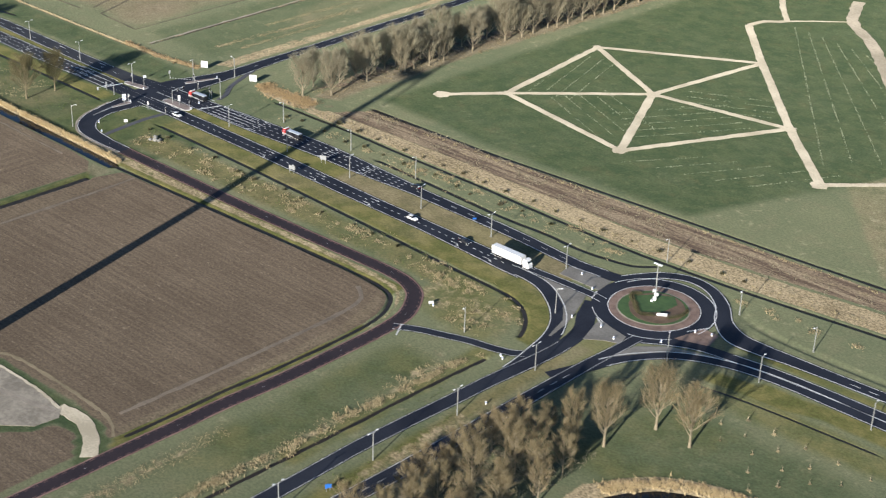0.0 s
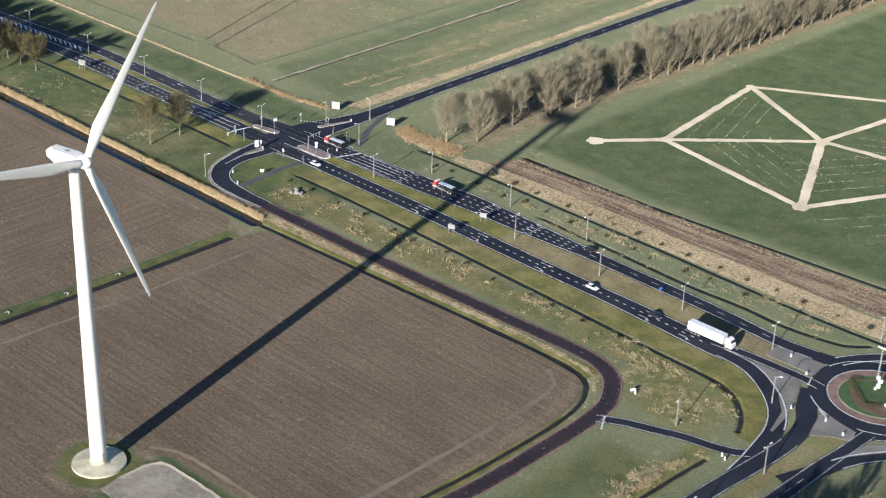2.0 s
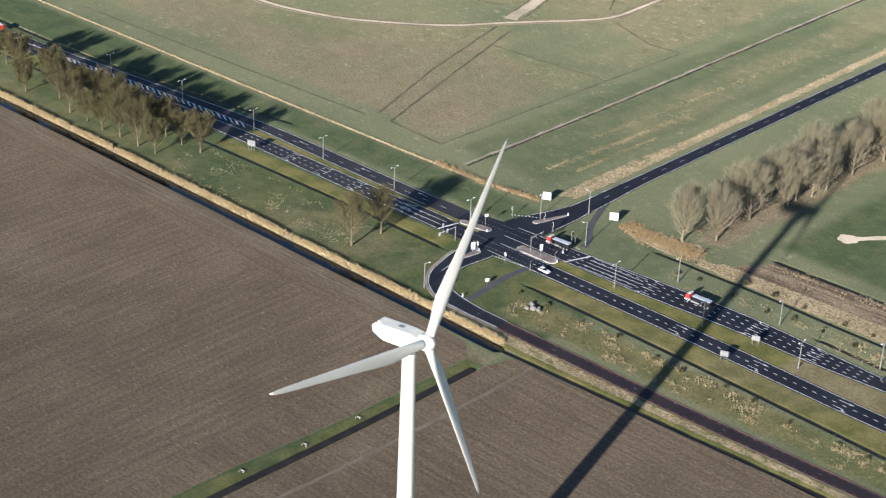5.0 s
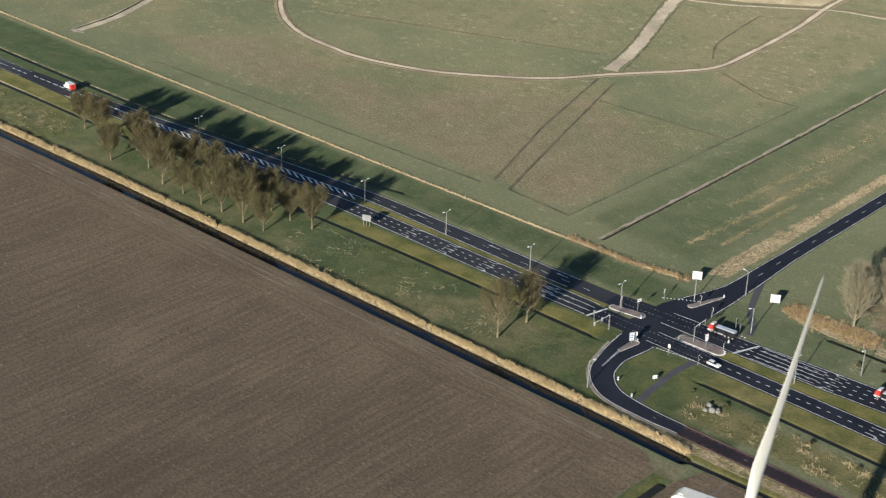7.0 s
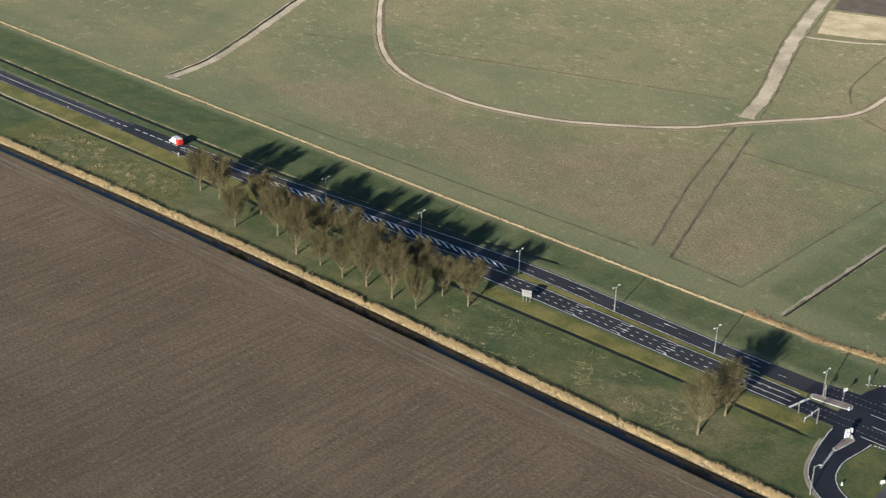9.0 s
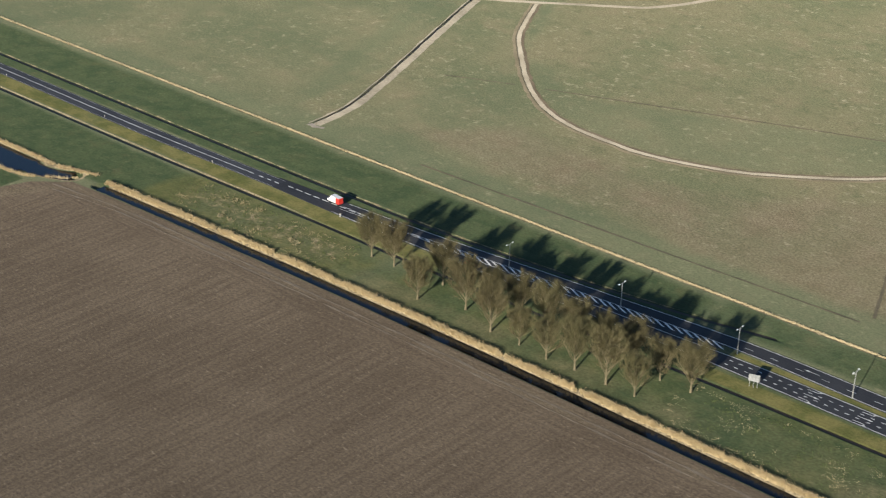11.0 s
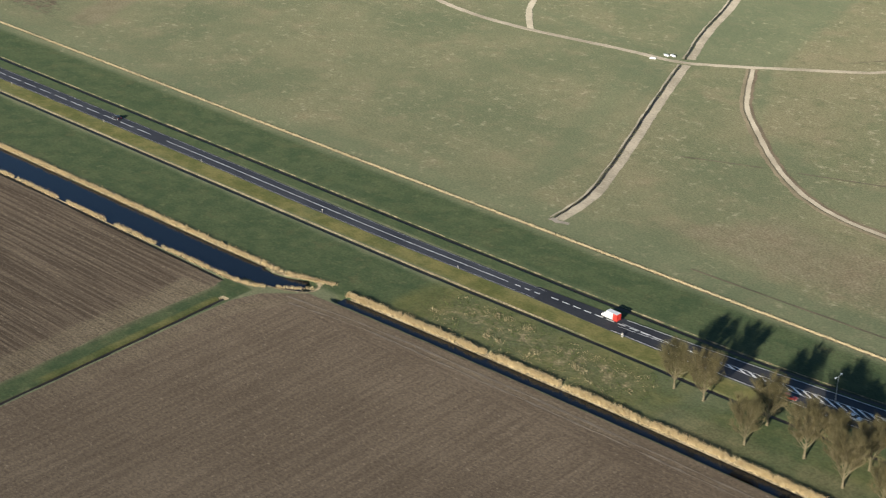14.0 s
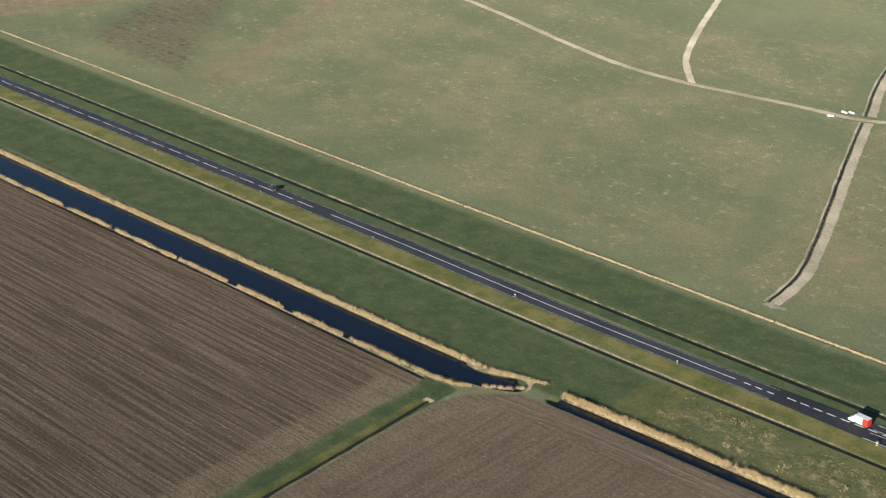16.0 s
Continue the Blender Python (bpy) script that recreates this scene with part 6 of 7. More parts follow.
tufts("reed_bed", np.vstack([along([(-23, 53), (-19.6, 103), (-18.4, 141)], 0, 1.8, 6.0, 71, 0.4), along([(-14, 60), (-12.6, 110)], 0, 1.4, 5.0, 72, 0.5), along([(-30, 90), (-26, 170), (-24, 240)], 0, 1.6, 4.0, 73, 0.7)]), 0.3, 6, 0.6, "straw_tuft", "pale streaks of dead reed in wet pasture", "dead grass")

# ---- vehicles ----
def wheel(parent, x, y, r, w):
    bm = bmesh.new()
    tube(bm, [(x, y - w / 2, r), (x, y - w * 0.4, r), (x, y + w * 0.4, r), (x, y + w / 2, r)], [r * 0.9, r, r, r * 0.9], 16)
    tyre = part("wheel", bm, M["dark_rubber"], parent)
    bm = bmesh.new()
    tube(bm, [(x, y - w / 2 - 0.02, r), (x, y + w / 2 + 0.02, r)], [r * 0.55, r * 0.55], 12)
    part("rim", bm, M["silver_paint"], tyre)


def car(x, y, turn, paint, label):
    """A hatchback, nose towards +x."""
    c = tagged(base("car", x, y, 0.09, turn), label, "car")
    bm = bmesh.new()
    prism(bm, [(-2.15, 0.3), (-2.2, 0.75), (-2.05, 1.0), (0.85, 0.98), (1.75, 0.85), (2.15, 0.62), (2.15, 0.3)], -0.88, 0.88)
    bmesh.ops.bevel(bm, geom=bm.edges[:], offset=0.1, segments=2, affect="EDGES")
    part("body", bm, M[paint], c)
    bm = bmesh.new()
    prism(bm, [(-1.95, 0.95), (-1.55, 1.42), (0.05, 1.44), (0.9, 0.95)], -0.74, 0.74)
    part("window", bm, M["car_glass"], c, "dark car windows")
    bm = bmesh.new()
    box(bm, -1.6, 0.05, -0.66, 0.66, 1.4, 1.49, 0.04)
    part("roof", bm, M[paint], c)
    for sx in (-1.35, 1.35):
        for sy in (-0.8, 0.8):
            wheel(c, sx, sy, 0.32, 0.2)
    for sy in (-0.62, 0.62):
        bm = bmesh.new()
        box(bm, 2.08, 2.2, sy - 0.16, sy + 0.16, 0.55, 0.72, 0.03)
        part("headlight", bm, M["lamp_glass"], c)
        bm = bmesh.new()
        box(bm, -2.24, -2.12, sy - 0.16, sy + 0.16, 0.68, 0.86, 0.03)
        part("tail_light", bm, M["red_paint"], c)
    return c


car(166.0, -13.4, 0, "white_paint", "white hatchback on the dark carriageway")
car(30.5, -13.0, 0, "white_paint", "white car near the traffic lights")
car(192.0, -13.6, 0, "dark_paint", "dark blue car behind the white lorry")
car(-208, -13.6, 180 + 176, "white_paint", "white car passing under the roadside trees")
car(-228, -16.4, 6, "dull_red", "red car on the two-lane road")
car(-564, -14.2, 180, "dark_paint", "black car on the open two-lane road")
car(-42, -13.0, 0, "dark_paint", "dark car waiting in a turning lane")
car(148, 7.4, 178, "dark_paint", "dark car on the far carriageway")


def lorry(x, y, turn):
    t = tagged(base("articulated_lorry", x, y, 0.09, turn), "white articulated lorry with a long box trailer", "lorry")
    bm = bmesh.new()
    box(bm, -8.25, 5.0, -1.275, 1.275, 1.15, 4.0, 0.06)
    trailer = part("trailer", bm, M["white_paint"], t, "plain white box trailer")
    bm = bmesh.new()
    box(bm, -8.1, 4.6, -1.0, 1.0, 0.85, 1.13)
    part("chassis", bm, M["dark_rubber"], trailer)
    bm = bmesh.new()
    prism(bm, [(5.7, 0.55), (5.7, 3.2), (6.2, 3.75), (7.4, 3.6), (7.95, 2.3), (8.25, 1.9), (8.25, 0.5)], -1.22, 1.22)
    bmesh.ops.bevel(bm, geom=bm.edges[:], offset=0.12, segments=2, affect="EDGES")
    cab = part("cab", bm, M["white_paint"], t, "white lorry cab")
    bm = bmesh.new()
    prism(bm, [(7.62, 3.12), (7.92, 2.42), (8.0, 2.42), (7.7, 3.12)], -1.08, 1.08)
    part("windscreen", bm, M["car_glass"], cab)
    for wx in (-6.6, -5.3, -4.0, 5.9, 7.2):
        for sy in (-1.08, 1.08):
            wheel(t, wx, sy, 0.5, 0.32)
    return t


lorry(213.0, -12.8, 0)


def tipper(x, y, turn):
    t = tagged(base("tipper_lorry", x, y, 0.09, turn), "tipper lorry with a red cab and grey steel body", "lorry")
    bm = bmesh.new()
    prism(bm, [(3.2, 1.1), (3.2, 2.7), (3.45, 2.85), (4.5, 2.8), (4.85, 1.95), (4.9, 1.1)], -1.2, 1.2)
    bmesh.ops.bevel(bm, geom=bm.edges[:], offset=0.1, segments=2, affect="EDGES")
    cab = part("cab", bm, M["dull_red"], t, "red lorry cab")
    bm = bmesh.new()
    prism(bm, [(4.56, 2.66), (4.8, 2.02), (4.88, 2.02), (4.64, 2.66)], -1.05, 1.05)
    part("windscreen", bm, M["car_glass"], cab)
    bm = bmesh.new()
    prism(bm, [(3.2, 2.86), (3.2, 3.35), (3.5, 3.3), (4.4, 2.86)], -1.0, 1.0)
    part("wind_deflector", bm, M["white_paint"], cab, "white roof deflector")
    bm = bmesh.new()
    box(bm, 3.25, 4.95, -1.2, 1.2, 0.5, 1.08, 0.08)
    part("bumper", bm, M["white_paint"], cab, "white bumper and sill")
    bm = bmesh.new()
    box(bm, -4.6, 4.4, -0.55, 0.55, 0.7, 1.1)
    part("chassis", bm, M["dark_rubber"], t, "dark chassis")
    for sy in (-1.1, 1.1):
        bm = bmesh.new()
        box(bm, -0.6, 2.6, sy - 0.05, sy + 0.05, 0.45, 0.95)
        part("side_guard", bm, M["silver_paint"], t, "pale side guard")
    bm = bmesh.new()
    r = bmesh.ops.create_cube(bm, size=1.0, matrix=Matrix.Translation((-0.9, 0, 1.85)) @ Matrix.Diagonal((7.2, 2.4, 1.3, 1)))
    tops = [f for f in bm.faces if f.normal.z > 0.9]
    bmesh.ops.inset_region(bm, faces=tops, thickness=0.12)
    for f in tops:
        for q in f.verts:
            q.co.z -= 0.55
    body = part("tipper_body", bm, M["dark_paint"], t, "dark steel tipping body")
    bm = bmesh.new()
    box(bm, -4.3, 2.5, -1.0, 1.0, 2.2, 2.62, 0.14)
    part("load_cover", bm, M["dumper_grey"], body, "taut pale grey-blue cover over the load")
    for k in range(5):
        for sy in (-1.24, 1.24):
            bm = bmesh.new()
            box(bm, -4.2 + 1.6 * k, -4.08 + 1.6 * k, sy - 0.05, sy + 0.05, 1.2, 2.48)
            part("rib", bm, M["dark_paint"], t)
    for wx in (-3.9, -2.6, -1.3, 3.8):
        for sy in (-1.05, 1.05):
            wheel(t, wx, sy, 0.52, 0.32)
    return t


tipper(80.0, 6.6, 182)
tipper(22.0, 5.4, 184)


def box_van(x, y, turn):
    t = tagged(base("box_van", x, y, 0.09, turn), "white box van with a red rear body", "van")
    bm = bmesh.new()
    prism(bm, [(0.9, 0.5), (0.9, 2.3), (1.7, 2.35), (2.5, 1.5), (3.3, 1.25), (3.4, 0.5)], -1.0, 1.0)
    bmesh.ops.bevel(bm, geom=bm.edges[:], offset=0.1, segments=2, affect="EDGES")
    cab = part("cab", bm, M["white_paint"], t, "white van cab")
    bm = bmesh.new()
    prism(bm, [(1.75, 2.3), (2.48, 1.55), (2.56, 1.58), (1.83, 2.34)], -0.88, 0.88)
    part("windscreen", bm, M["car_glass"], cab)
    bm = bmesh.new()
    box(bm, -1.7, 1.2, -1.1, 1.1, 0.75, 3.1, 0.06)
    part("front_box", bm, M["white_paint"], t, "white front of the van body")
    bm = bmesh.new()
    box(bm, -3.5, -1.72, -1.1, 1.1, 0.75, 3.1, 0.06)
    rear = part("rear_box", bm, M["red_paint"], t, "bright red rear of the van body")
    bm = bmesh.new()
    box(bm, -3.45, -1.75, -1.06, 1.06, 3.08, 3.14)
    part("roof", bm, M["white_paint"], rear)
    for wx in (-2.3, 2.4):
        for sy in (-0.9, 0.9):
            wheel(t, wx, sy, 0.36, 0.24)
    return t


box_van(-298, -13.2, 175)

# ---- roundabout island ----
def disc(name, c, outer, z, thick, material, label, category):
    v, f = polygon_data(outer, z)
    return tagged(slab(name, v, f, thick, M[material]), label, category, kind="structure")


def blob(c, radii, k=48, turn=0.0):
    a = np.linspace(0, 2 * math.pi, k + 1)[:-1]
    ra = np.interp(a, np.linspace(0, 2 * math.pi, len(radii) + 1), list(radii) + [radii[0]])
    return [(c[0] + r * math.cos(t + turn), c[1] + r * math.sin(t + turn)) for r, t in zip(ra, a)]


disc("apron", CENTRE, blob(CENTRE, [15.0] * 8), 0.14, 0.3, "brick_red", "red brick apron of the roundabout", "apron")
disc("kerb", CENTRE, blob(CENTRE, [12.0, 11.7, 11.5, 11.8, 12.0, 12.6, 12.2, 11.8]), 0.22, 0.3, "gravel", "pale kerb round the roundabout island", "kerb")
disc("planting_bed", CENTRE, blob(CENTRE, [11.6, 11.3, 11.1, 11.4, 11.6, 12.1, 11.7, 11.4]), 0.28, 0.3, "lawn", "grass rim of the roundabout island", "planting bed")
disc("planting_bed", CENTRE, blob(CENTRE, [10.4, 10.2, 10.6, 9.8, 9.0, 8.2, 9.6, 10.6]), 0.33, 0.3, "soil", "bare brown planting bed on the roundabout", "planting bed")
green = [(257.4, -3.0), (262, 3.0), (268, 6.4), (271.8, 2.4), (271, -5), (265.8, -10.4)]
disc("lawn_plot", CENTRE, green, 0.38, 0.3, "lawn", "clipped green lawn plot on the roundabout", "lawn")
hedge_pts = smooth_line([(258.4, 0.6), (256.6, -2.4), (262, -7.6), (266.4, -11.0), (270, -8.8)], 0.5)
tufts("hedge", np.vstack([along(hedge_pts, 0, 0.5, 26, 51), along(smooth_line([(276.4, 2), (276.8, -3), (274.8, -7)], 0.5), 0, 0.5, 14, 52)]), 1.1, 10, 0.2, "shrub", "low dark clipped hedge on the roundabout", "hedge")
mast = tagged(base("light_mast", 262.2, 3.4), "tall steel light mast on the roundabout island", "light mast")
bm = bmesh.new()
tube(bm, [(0, 0, 0.2), (0, 0, 1.5), (0, 0, 11.5)], [0.3, 0.24, 0.16], 12)
part("mast_pole", bm, M["galvanised"], mast)
bm = bmesh.new()
box(bm, -1.5, 1.5, -0.14, 0.14, 11.3, 11.6, 0.04)
bar = part("crossbar", bm, M["galvanised"], mast)
for sx in (-1.3, -0.45, 0.45, 1.3):
    bm = bmesh.new()
    box(bm, sx - 0.3, sx + 0.3, -0.35, 0.35, 11.6, 11.85, 0.05)
    part("floodlight", bm, M["lamp_glass"], bar)
art = tagged(base("sculpture", 264.6, -0.6, 0.35, 40), "white sculpture of stacked slabs on the lawn plot", "sculpture")
bm = bmesh.new()
for k, (x, y, z, w, d, h, a) in enumerate(((0, 0, 0.9, 1.5, 0.9, 1.8, 10), (0.5, 0.2, 2.4, 1.9, 0.8, 1.2, -15), (-0.2, 0.5, 3.6, 1.4, 1.0, 1.1, 25), (-0.9, -0.8, 0.5, 1.0, 0.8, 1.0, 40))):
    bmesh.ops.create_cube(bm, size=1.0, matrix=pose(x, y, z, 8, a * 0.3, a) @ Matrix.Diagonal((w * 0.7, d * 0.7, h * 0.8, 1)))
part("slab_stack", bm, M["white_paint"], art)
board = tagged(base("name_board", 272.6, -7.6, 0.33, 35), "long white board standing on the roundabout bed", "sign")
bm = bmesh.new()
box(bm, -1.7, 1.7, -0.1, 0.1, 0.3, 1.3, 0.05)
part("panel", bm, M["sign_white"], board)
for sx in (-1.3, 1.3):
    bm = bmesh.new()
    box(bm, sx - 0.06, sx + 0.06, -0.06, 0.06, -0.2, 0.35)
    part("post", bm, M["galvanised"], board)

# ---- crossing: islands, signals, signs ----
def island(pts, label):
    """A raised island: a pale kerb and grey paving set inside it."""
    c = np.mean(np.array(pts), 0)
    ccw = pts if sum((d[0] - a[0]) * (d[1] + a[1]) for a, d in zip(pts, pts[1:] + pts[:1])) < 0 else pts[::-1]
    line = smooth_line([ccw[-1]] + ccw + ccw[:2], 0.8)[2:-2]
    outer = [tuple(p) for p in ccw]
    k = np.array(ccw)
    v, f = polygon_data(outer, 0.26)
    ob = tagged(slab("traffic_island", v, f, 0.3, M["paint_worn"]), label, "traffic island", kind="structure")
    inner = [tuple(c + (np.array(p) - c) * (1 - 0.45 / max(np.linalg.norm(np.array(p) - c), 0.9))) for p in ccw]
    v, f = polygon_data(inner, 0.275)
    tagged(slab("paving", v, f, 0.1, M["paving_pink"]), "pinkish brick paving of a traffic island", "paving", kind="structure")


def round_ended(x0, y0, x1, y1, r0, r1):
    a = math.atan2(y1 - y0, x1 - x0)
    p = [(x1 + r1 * math.cos(a + t), y1 + r1 * math.sin(a + t)) for t in np.linspace(-1.57, 1.57, 9)]
    return p + [(x0 + r0 * math.cos(a + t), y0 + r0 * math.sin(a + t)) for t in np.linspace(1.57, 4.71, 9)]


island(round_ended(14.2, -5.4, 27, -4.8, 1.8, 2.2), "kerbed traffic island with signal posts")
island(round_ended(-14, -4.6, -4.2, -3.0, 1.4, 1.7), "kerbed traffic island with a sign post")
island(round_ended(4.0, 14.0, 8.0, 26.0, 1.2, 0.5), "narrow kerbed island in the side road")
island(round_ended(4.4, -26.0, 4.9, -18.6, 0.7, 1.4), "narrow kerbed island in the loop road")


def signal(x, y, turn, tall=3.6, reach=0.0):
    """A traffic light, on a plain post or a long arm over the lanes."""
    t = tagged(base("traffic_light", x, y, 0.0, turn), "grey traffic light on a long arm over the lanes" if reach else "grey traffic light on a post at the crossing", "traffic light")
    t["group"] = "traffic lights"
    bm = bmesh.new()
    tube(bm, [(0, 0, 0), (0, 0, tall)], [0.12, 0.09] if not reach else [0.16, 0.12], 10)
    post = part("post", bm, M["galvanised"], t)
    heads = [(0.0, 0.2)]
    if reach:
        bm = bmesh.new()
        tube(bm, [(0, 0, tall - 0.1), (0, reach, tall + 0.15)], [0.11, 0.08], 8)
        part("arm", bm, M["lamp_glass"], t)
        heads = [(reach * 0.5, 0.2), (reach, 0.2)]
    for y_, x_ in heads:
        bm = bmesh.new()
        box(bm, x_ - 0.05, x_ + 0.2, y_ - 0.32, y_ + 0.32, tall - 0.85, tall + 0.35, 0.04)
        head = part("signal_head", bm, M["dark_paint"], t, "black signal head with a pale border")
        bm = bmesh.new()
        box(bm, x_ - 0.09, x_ - 0.055, y_ - 0.42, y_ + 0.42, tall - 0.95, tall + 0.45)
        part("backboard", bm, M["sign_white"], head)
    return t


for x, y, a, h, r in ((-6.2, -17.6, 180, 5.4, 8.0), (-13, -16.4, 180, 3.4, 0), (17.8, -5.2, 0, 5.6, 6.0), (28.4, -4.6, 0, 3.4, 0), (23.4, 10.4, 0, 4.2, 0), (25.4, 9.8, 0, 3.2, 0), (-5.0, 11.6, 180, 3.6, 0), (5.0, -18.6, 90, 3.6, 0), (6.0, 16.4, -90, 3.6, 0), (13.0, 12.6, -90, 3.4, 0), (-11.2, -4.0, 180, 4.6, 0), (16.5, -17.2, 90, 3.2, 0), (26.6, -15.8, 0, 3.2, 0)):
    signal(x, y, a, h, r)


def panel_sign(name, x, y, turn, width, height, foot, posts, face, label, bars=0, frame_mat="galvanised"):
    s = tagged(base(name, x, y, 0.0, turn), label, "sign")
    bm = bmesh.new()
    box(bm, -width / 2, width / 2, -0.07, 0.07, foot, foot + height, 0.03)
    p = part("panel", bm, M[face], s)
    for k in range(bars):
        bm = bmesh.new()
        z = foot + height * (k + 0.75) / (bars + 0.5)
        box(bm, -width * 0.4, width * (0.1 + 0.25 * ((k * 7) % 3) / 2), -0.1, -0.065, z - 0.1, z + 0.1)
        part("text_bar", bm, M["sign_blue"], p)
    for q in posts:
        bm = bmesh.new()
        tube(bm, [(q, 0.12, -0.1), (q, 0.12, foot + height * 0.9)], [0.09, 0.09], 8)
        part("post", bm, M[frame_mat], s)
    return s


panel_sign("notice_board", -5.0, 31.0, 30, 3.2, 3.0, 0.5, (-1.2, 1.2), "sign_white", "large white notice board standing in the verge")
panel_sign("notice_board", 22.8, 35.4, 34, 3.2, 3.0, 0.5, (-1.2, 1.2), "sign_white", "large white notice board beside the reeds")
panel_sign("direction_sign", 4.7, -20.4, 60, 1.6, 2.8, 1.6, (0.0,), "sign_white", "white stacked direction sign on the island", 4)
panel_sign("direction_sign", -6.4, -1.0, 70, 1.5, 1.1, 3.6, (-0.4,), "sign_white", "white direction sign high on a post", 1)
panel_sign("direction_sign", 22.6, -5.4, 65, 1.1, 2.4, 2.6, (0.0,), "sign_white", "narrow white direction sign on the island", 2)
panel_sign("direction_sign", 105.7, -17.4, 200, 2.6, 1.8, 1.6, (-0.9, 0.9), "sign_back", "grey back of a lane sign on lattice posts")
panel_sign("direction_sign", 107.3, -2.4, 20, 2.6, 1.8, 1.6, (-0.9, 0.9), "sign_back", "grey back of a lane sign on lattice posts")
panel_sign("direction_sign", -113.6, -18.4, 200, 3.4, 2.4, 1.9, (-1.2, 0, 1.2), "sign_back", "large grey back of a lane sign on lattice posts")
panel_sign("direction_sign", 22.6, -33.2, 60, 1.5, 1.2, 0.8, (0.0,), "sign_white", "small white sign in the grass")
panel_sign("direction_sign", 264.6, -149.6, 60, 1.8, 1.3, 0.9, (-0.5, 0.5), "sign_blue", "small blue sign in the verge")
panel_sign("direction_sign", 214.1, -55, 60, 1.7, 0.9, 0.5, (-0.5, 0.5), "sign_white", "small white sign beside the service road")
panel_sign("route_sign", 183, 1.4, 60, 1.3, 0.7, 1.0, (0.0,), "sign_blue", "small blue arrow sign in the median")
for x, y in ((-288, -20.2), (-359.6, -20.0), (-429, -19.8), (-633.8, -21), (-500, -20), (-565, -20.4)):
    m_ = tagged(base("marker_post", x, y), "small grey roadside marker post on the verge", "marker post")
    bm = bmesh.new()
    box(bm, -0.35, 0.35, -0.2, 0.2, -0.1, 1.5, 0.06) if x > -300 else box(bm, -0.14, 0.14, -0.1, 0.1, -0.1, 1.1, 0.04)
    part("post", bm, M["stone"], m_)
    bm = bmesh.new()
    box(bm, -0.2, 0.2, -0.22, -0.14, 0.9, 1.08)
    part("reflector", bm, M["paint"], m_)
    m_["group"] = "marker posts"
# delineators round the roundabout
bol = tagged(base("bollard", 0, 0), "white traffic bollard with a reflective top", "bollard", group="bollards")
bm = bmesh.new()
tube(bm, [(0, 0, 0), (0, 0, 0.9), (0, 0, 1.05)], [0.28, 0.26, 0.15], 12)
part("shaft", bm, M["paint"], bol)
bm = bmesh.new()
tube(bm, [(0, 0, 0.6), (0, 0, 0.8)], [0.29, 0.285], 12)
part("band", bm, M["sign_blue"], bol)
spots = [(245, -8.8), (236, -3), (252, -28.6), (251.6, -63.6), (253.2, -64.6), (266.4, -87.4), (270, -30), (286, -8), (291, -6), (282, -21), (262.6, -27), (215.2, -55.2), (5.0, -17.6), (23, -45.6), (14.4, -40.6), (29, -4.4), (-3, -4.4), (8.4, 27), (26, 2.4)]
bol.matrix_basis = pose(*spots[0], 0.1)
for x, y in spots[1:]:
    copy_thing(bol, pose(x, y, 0.1))

# boulders, bales and crates in the grass
def rock(x, y, r, seed, mat, name, label, category):
    rnd = random.Random(seed)
    bm = bmesh.new()
    bmesh.ops.create_icosphere(bm, subdivisions=2, radius=r)
    for q in bm.verts:
        q.co *= 1 + 0.35 * noise.noise(q.co * 1.3 / r + Vector((seed, 0, 0)))
        q.co.z = q.co.z * 0.75 + r * 0.45
    ob = tagged(part(name, bm, M[mat]), label, category)
    ob.matrix_basis = pose(x, y, 0, 0, 0, rnd.uniform(0, 360))
    ob["group"] = "pale boulders" if name == "boulder" else "white bales"
    return ob


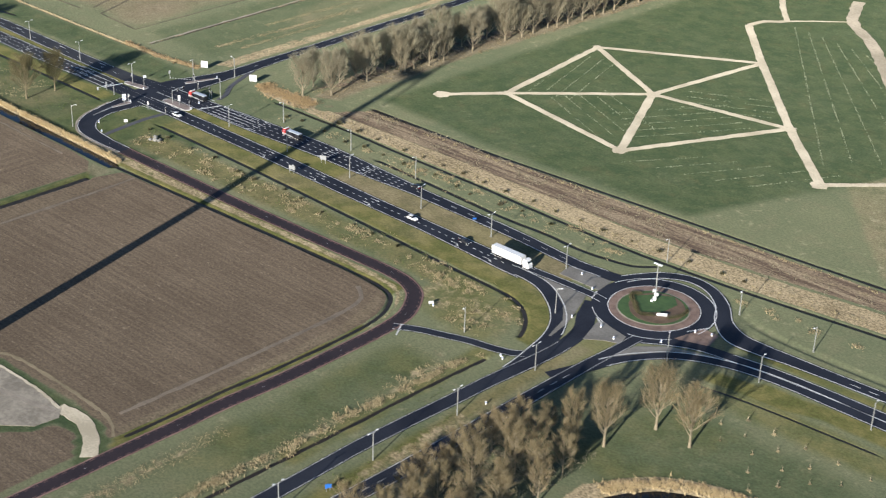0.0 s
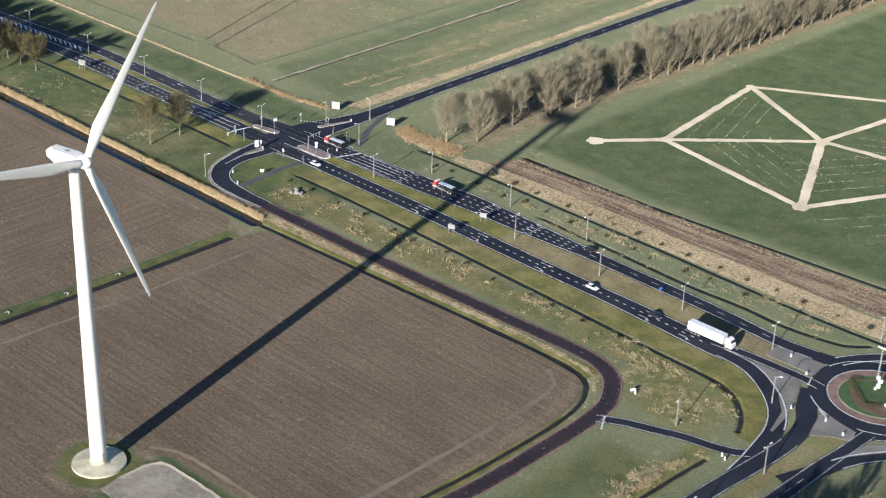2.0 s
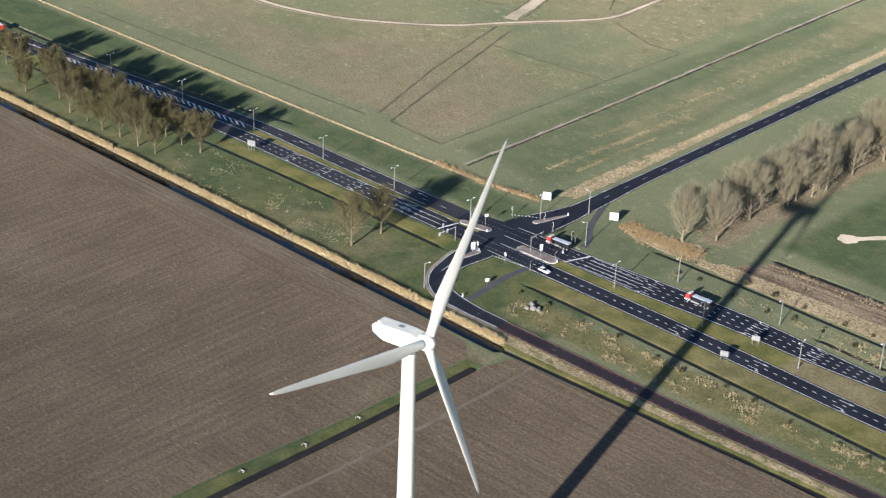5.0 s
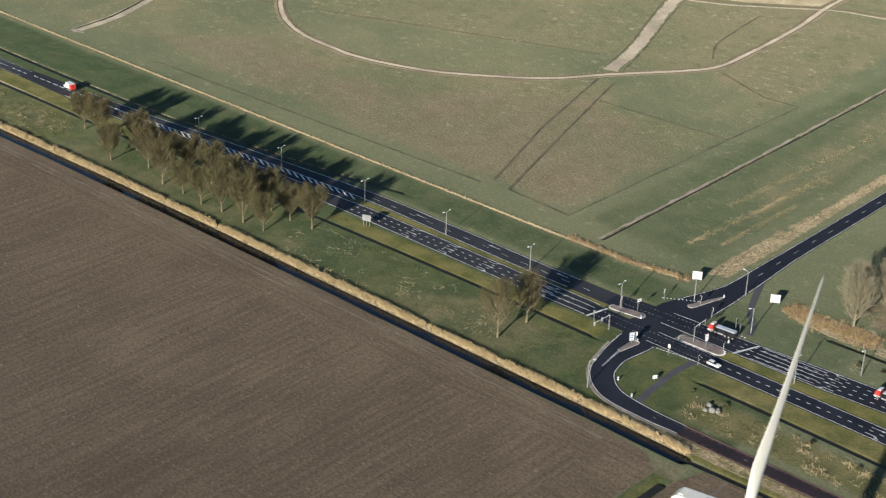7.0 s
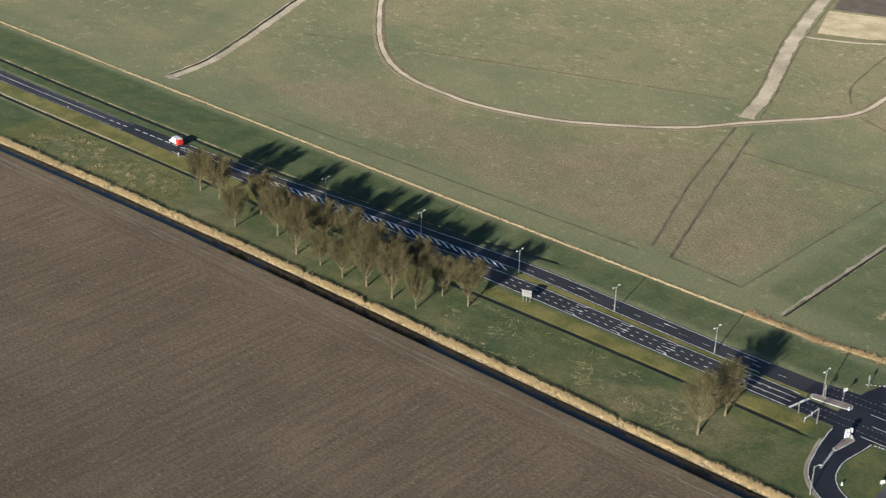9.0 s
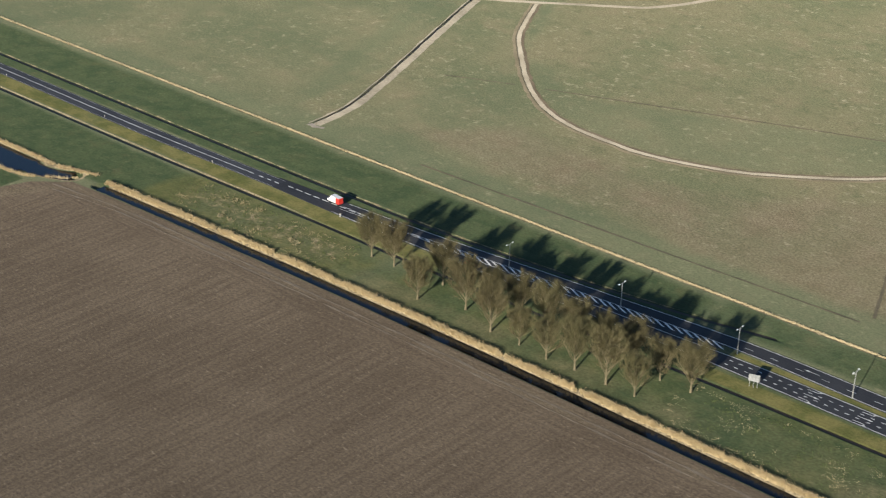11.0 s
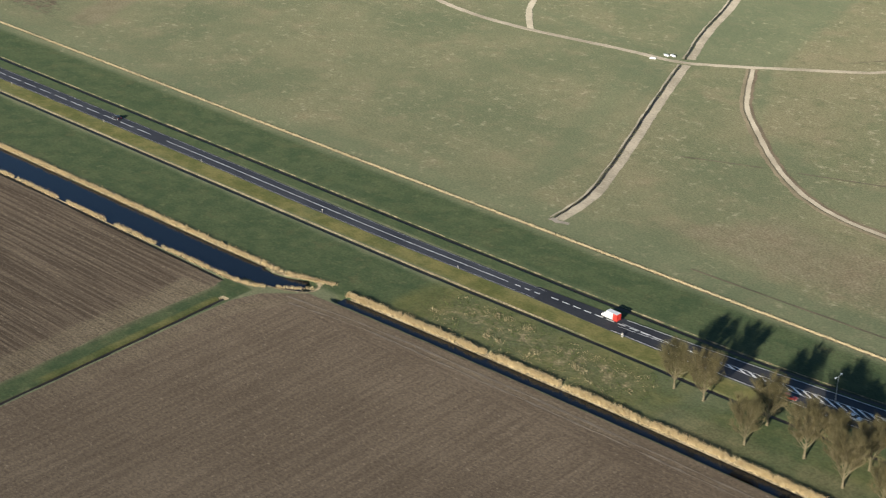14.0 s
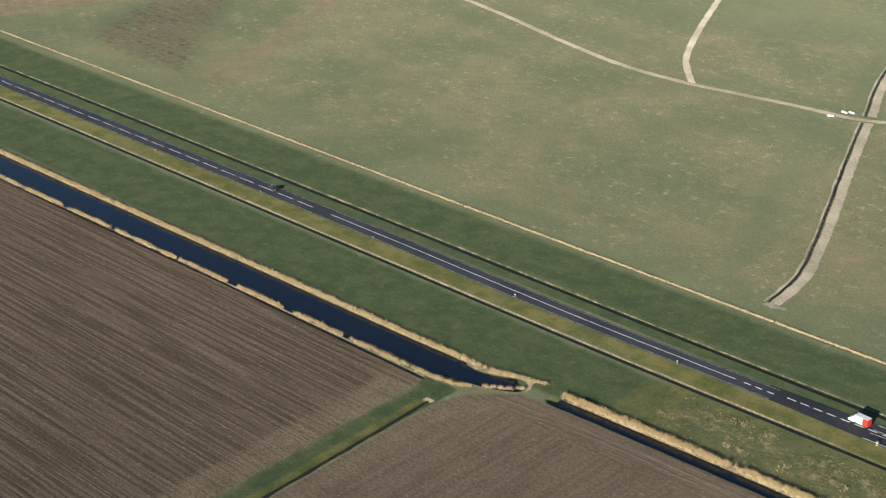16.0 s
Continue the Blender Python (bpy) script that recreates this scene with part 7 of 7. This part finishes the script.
for k, (x, y, r) in enumerate(((42.4, -33.6, 1.3), (44.6, -35.6, 1.5), (43.0, -36.6, 1.1), (46.4, -35.0, 1.0), (45.6, -33.8, 0.9))):
    rock(x, y, r * 0.72, k + 3, "stone", "boulder", "pale rough boulder in the grass", "boulder")
for k, (x, y, a) in enumerate(((-442.6, 211.4, 30), (-440.4, 219.6, -10), (-437.6, 221.2, -8))):
    ob = tagged(base("silage_bale", x, y, 0, a), "white wrapped bale beside the field track", "bale", group="white bales")
    bm = bmesh.new()
    box(bm, -1.5, 1.5, -0.55, 0.55, -0.05, 0.75, 0.22)
    part("wrapped_bale", bm, M["white_paint"], ob)
# planted rows in the meadow
rows = []
for a, c, k in (((113, 116), (98, 170), 4), ((124, 118), (165, 98), 5), ((176, 108), (205, 152), 5), ((170, 150), (205, 168), 4)):
    for j in range(k):
        d = np.array([(c[1] - a[1]), -(c[0] - a[0])], float)
        d = d / np.linalg.norm(d) * 6.5 * j
        if (np.array(a) + d - np.array([152.9, 153.4])) @ d > 0:
            d = -d
        rows.append([np.array(a) + d, np.array(c) + d])
for j in range(7):
    rows.append([np.array((148 + 9 * j, 280 - 2 * j)), np.array((246 + 8 * j, 140 + 9 * j))])
for j in range(5):
    rows.append([np.array((188 + 12 * j, 84 + 4 * j)), np.array((208 + 12 * j, 112 + 6 * j))])
tufts("planted_row", np.vstack([along(np.linspace(a, c, 12), 0, 0.2, 1.6, 60 + i, 0.7) for i, (a, c) in enumerate(rows)]), 0.4, 5, 0.16, "pale_row", "pale rows of young planting in the meadow", "planting")

# culvert heads and a gate on the ditch strip
for x, y, a in ((50.5, -119.5, 20), (49.9, -139.5, 20), (47.5, -160, 20)):
    c_ = tagged(base("culvert_head", x, y, 0, a), "low pale concrete culvert head in the grass", "culvert", group="culvert heads")
    bm = bmesh.new()
    box(bm, -0.8, 0.8, -0.2, 0.2, -0.3, 0.25, 0.06)
    part("headwall", bm, M["stone"], c_)
    for sx in (-0.66, 0.66):
        bm = bmesh.new()
        box(bm, sx - 0.12, sx + 0.15, -0.9, 0.25, -0.3, 0.25, 0.05)
        part("wing_wall", bm, M["stone"], c_)
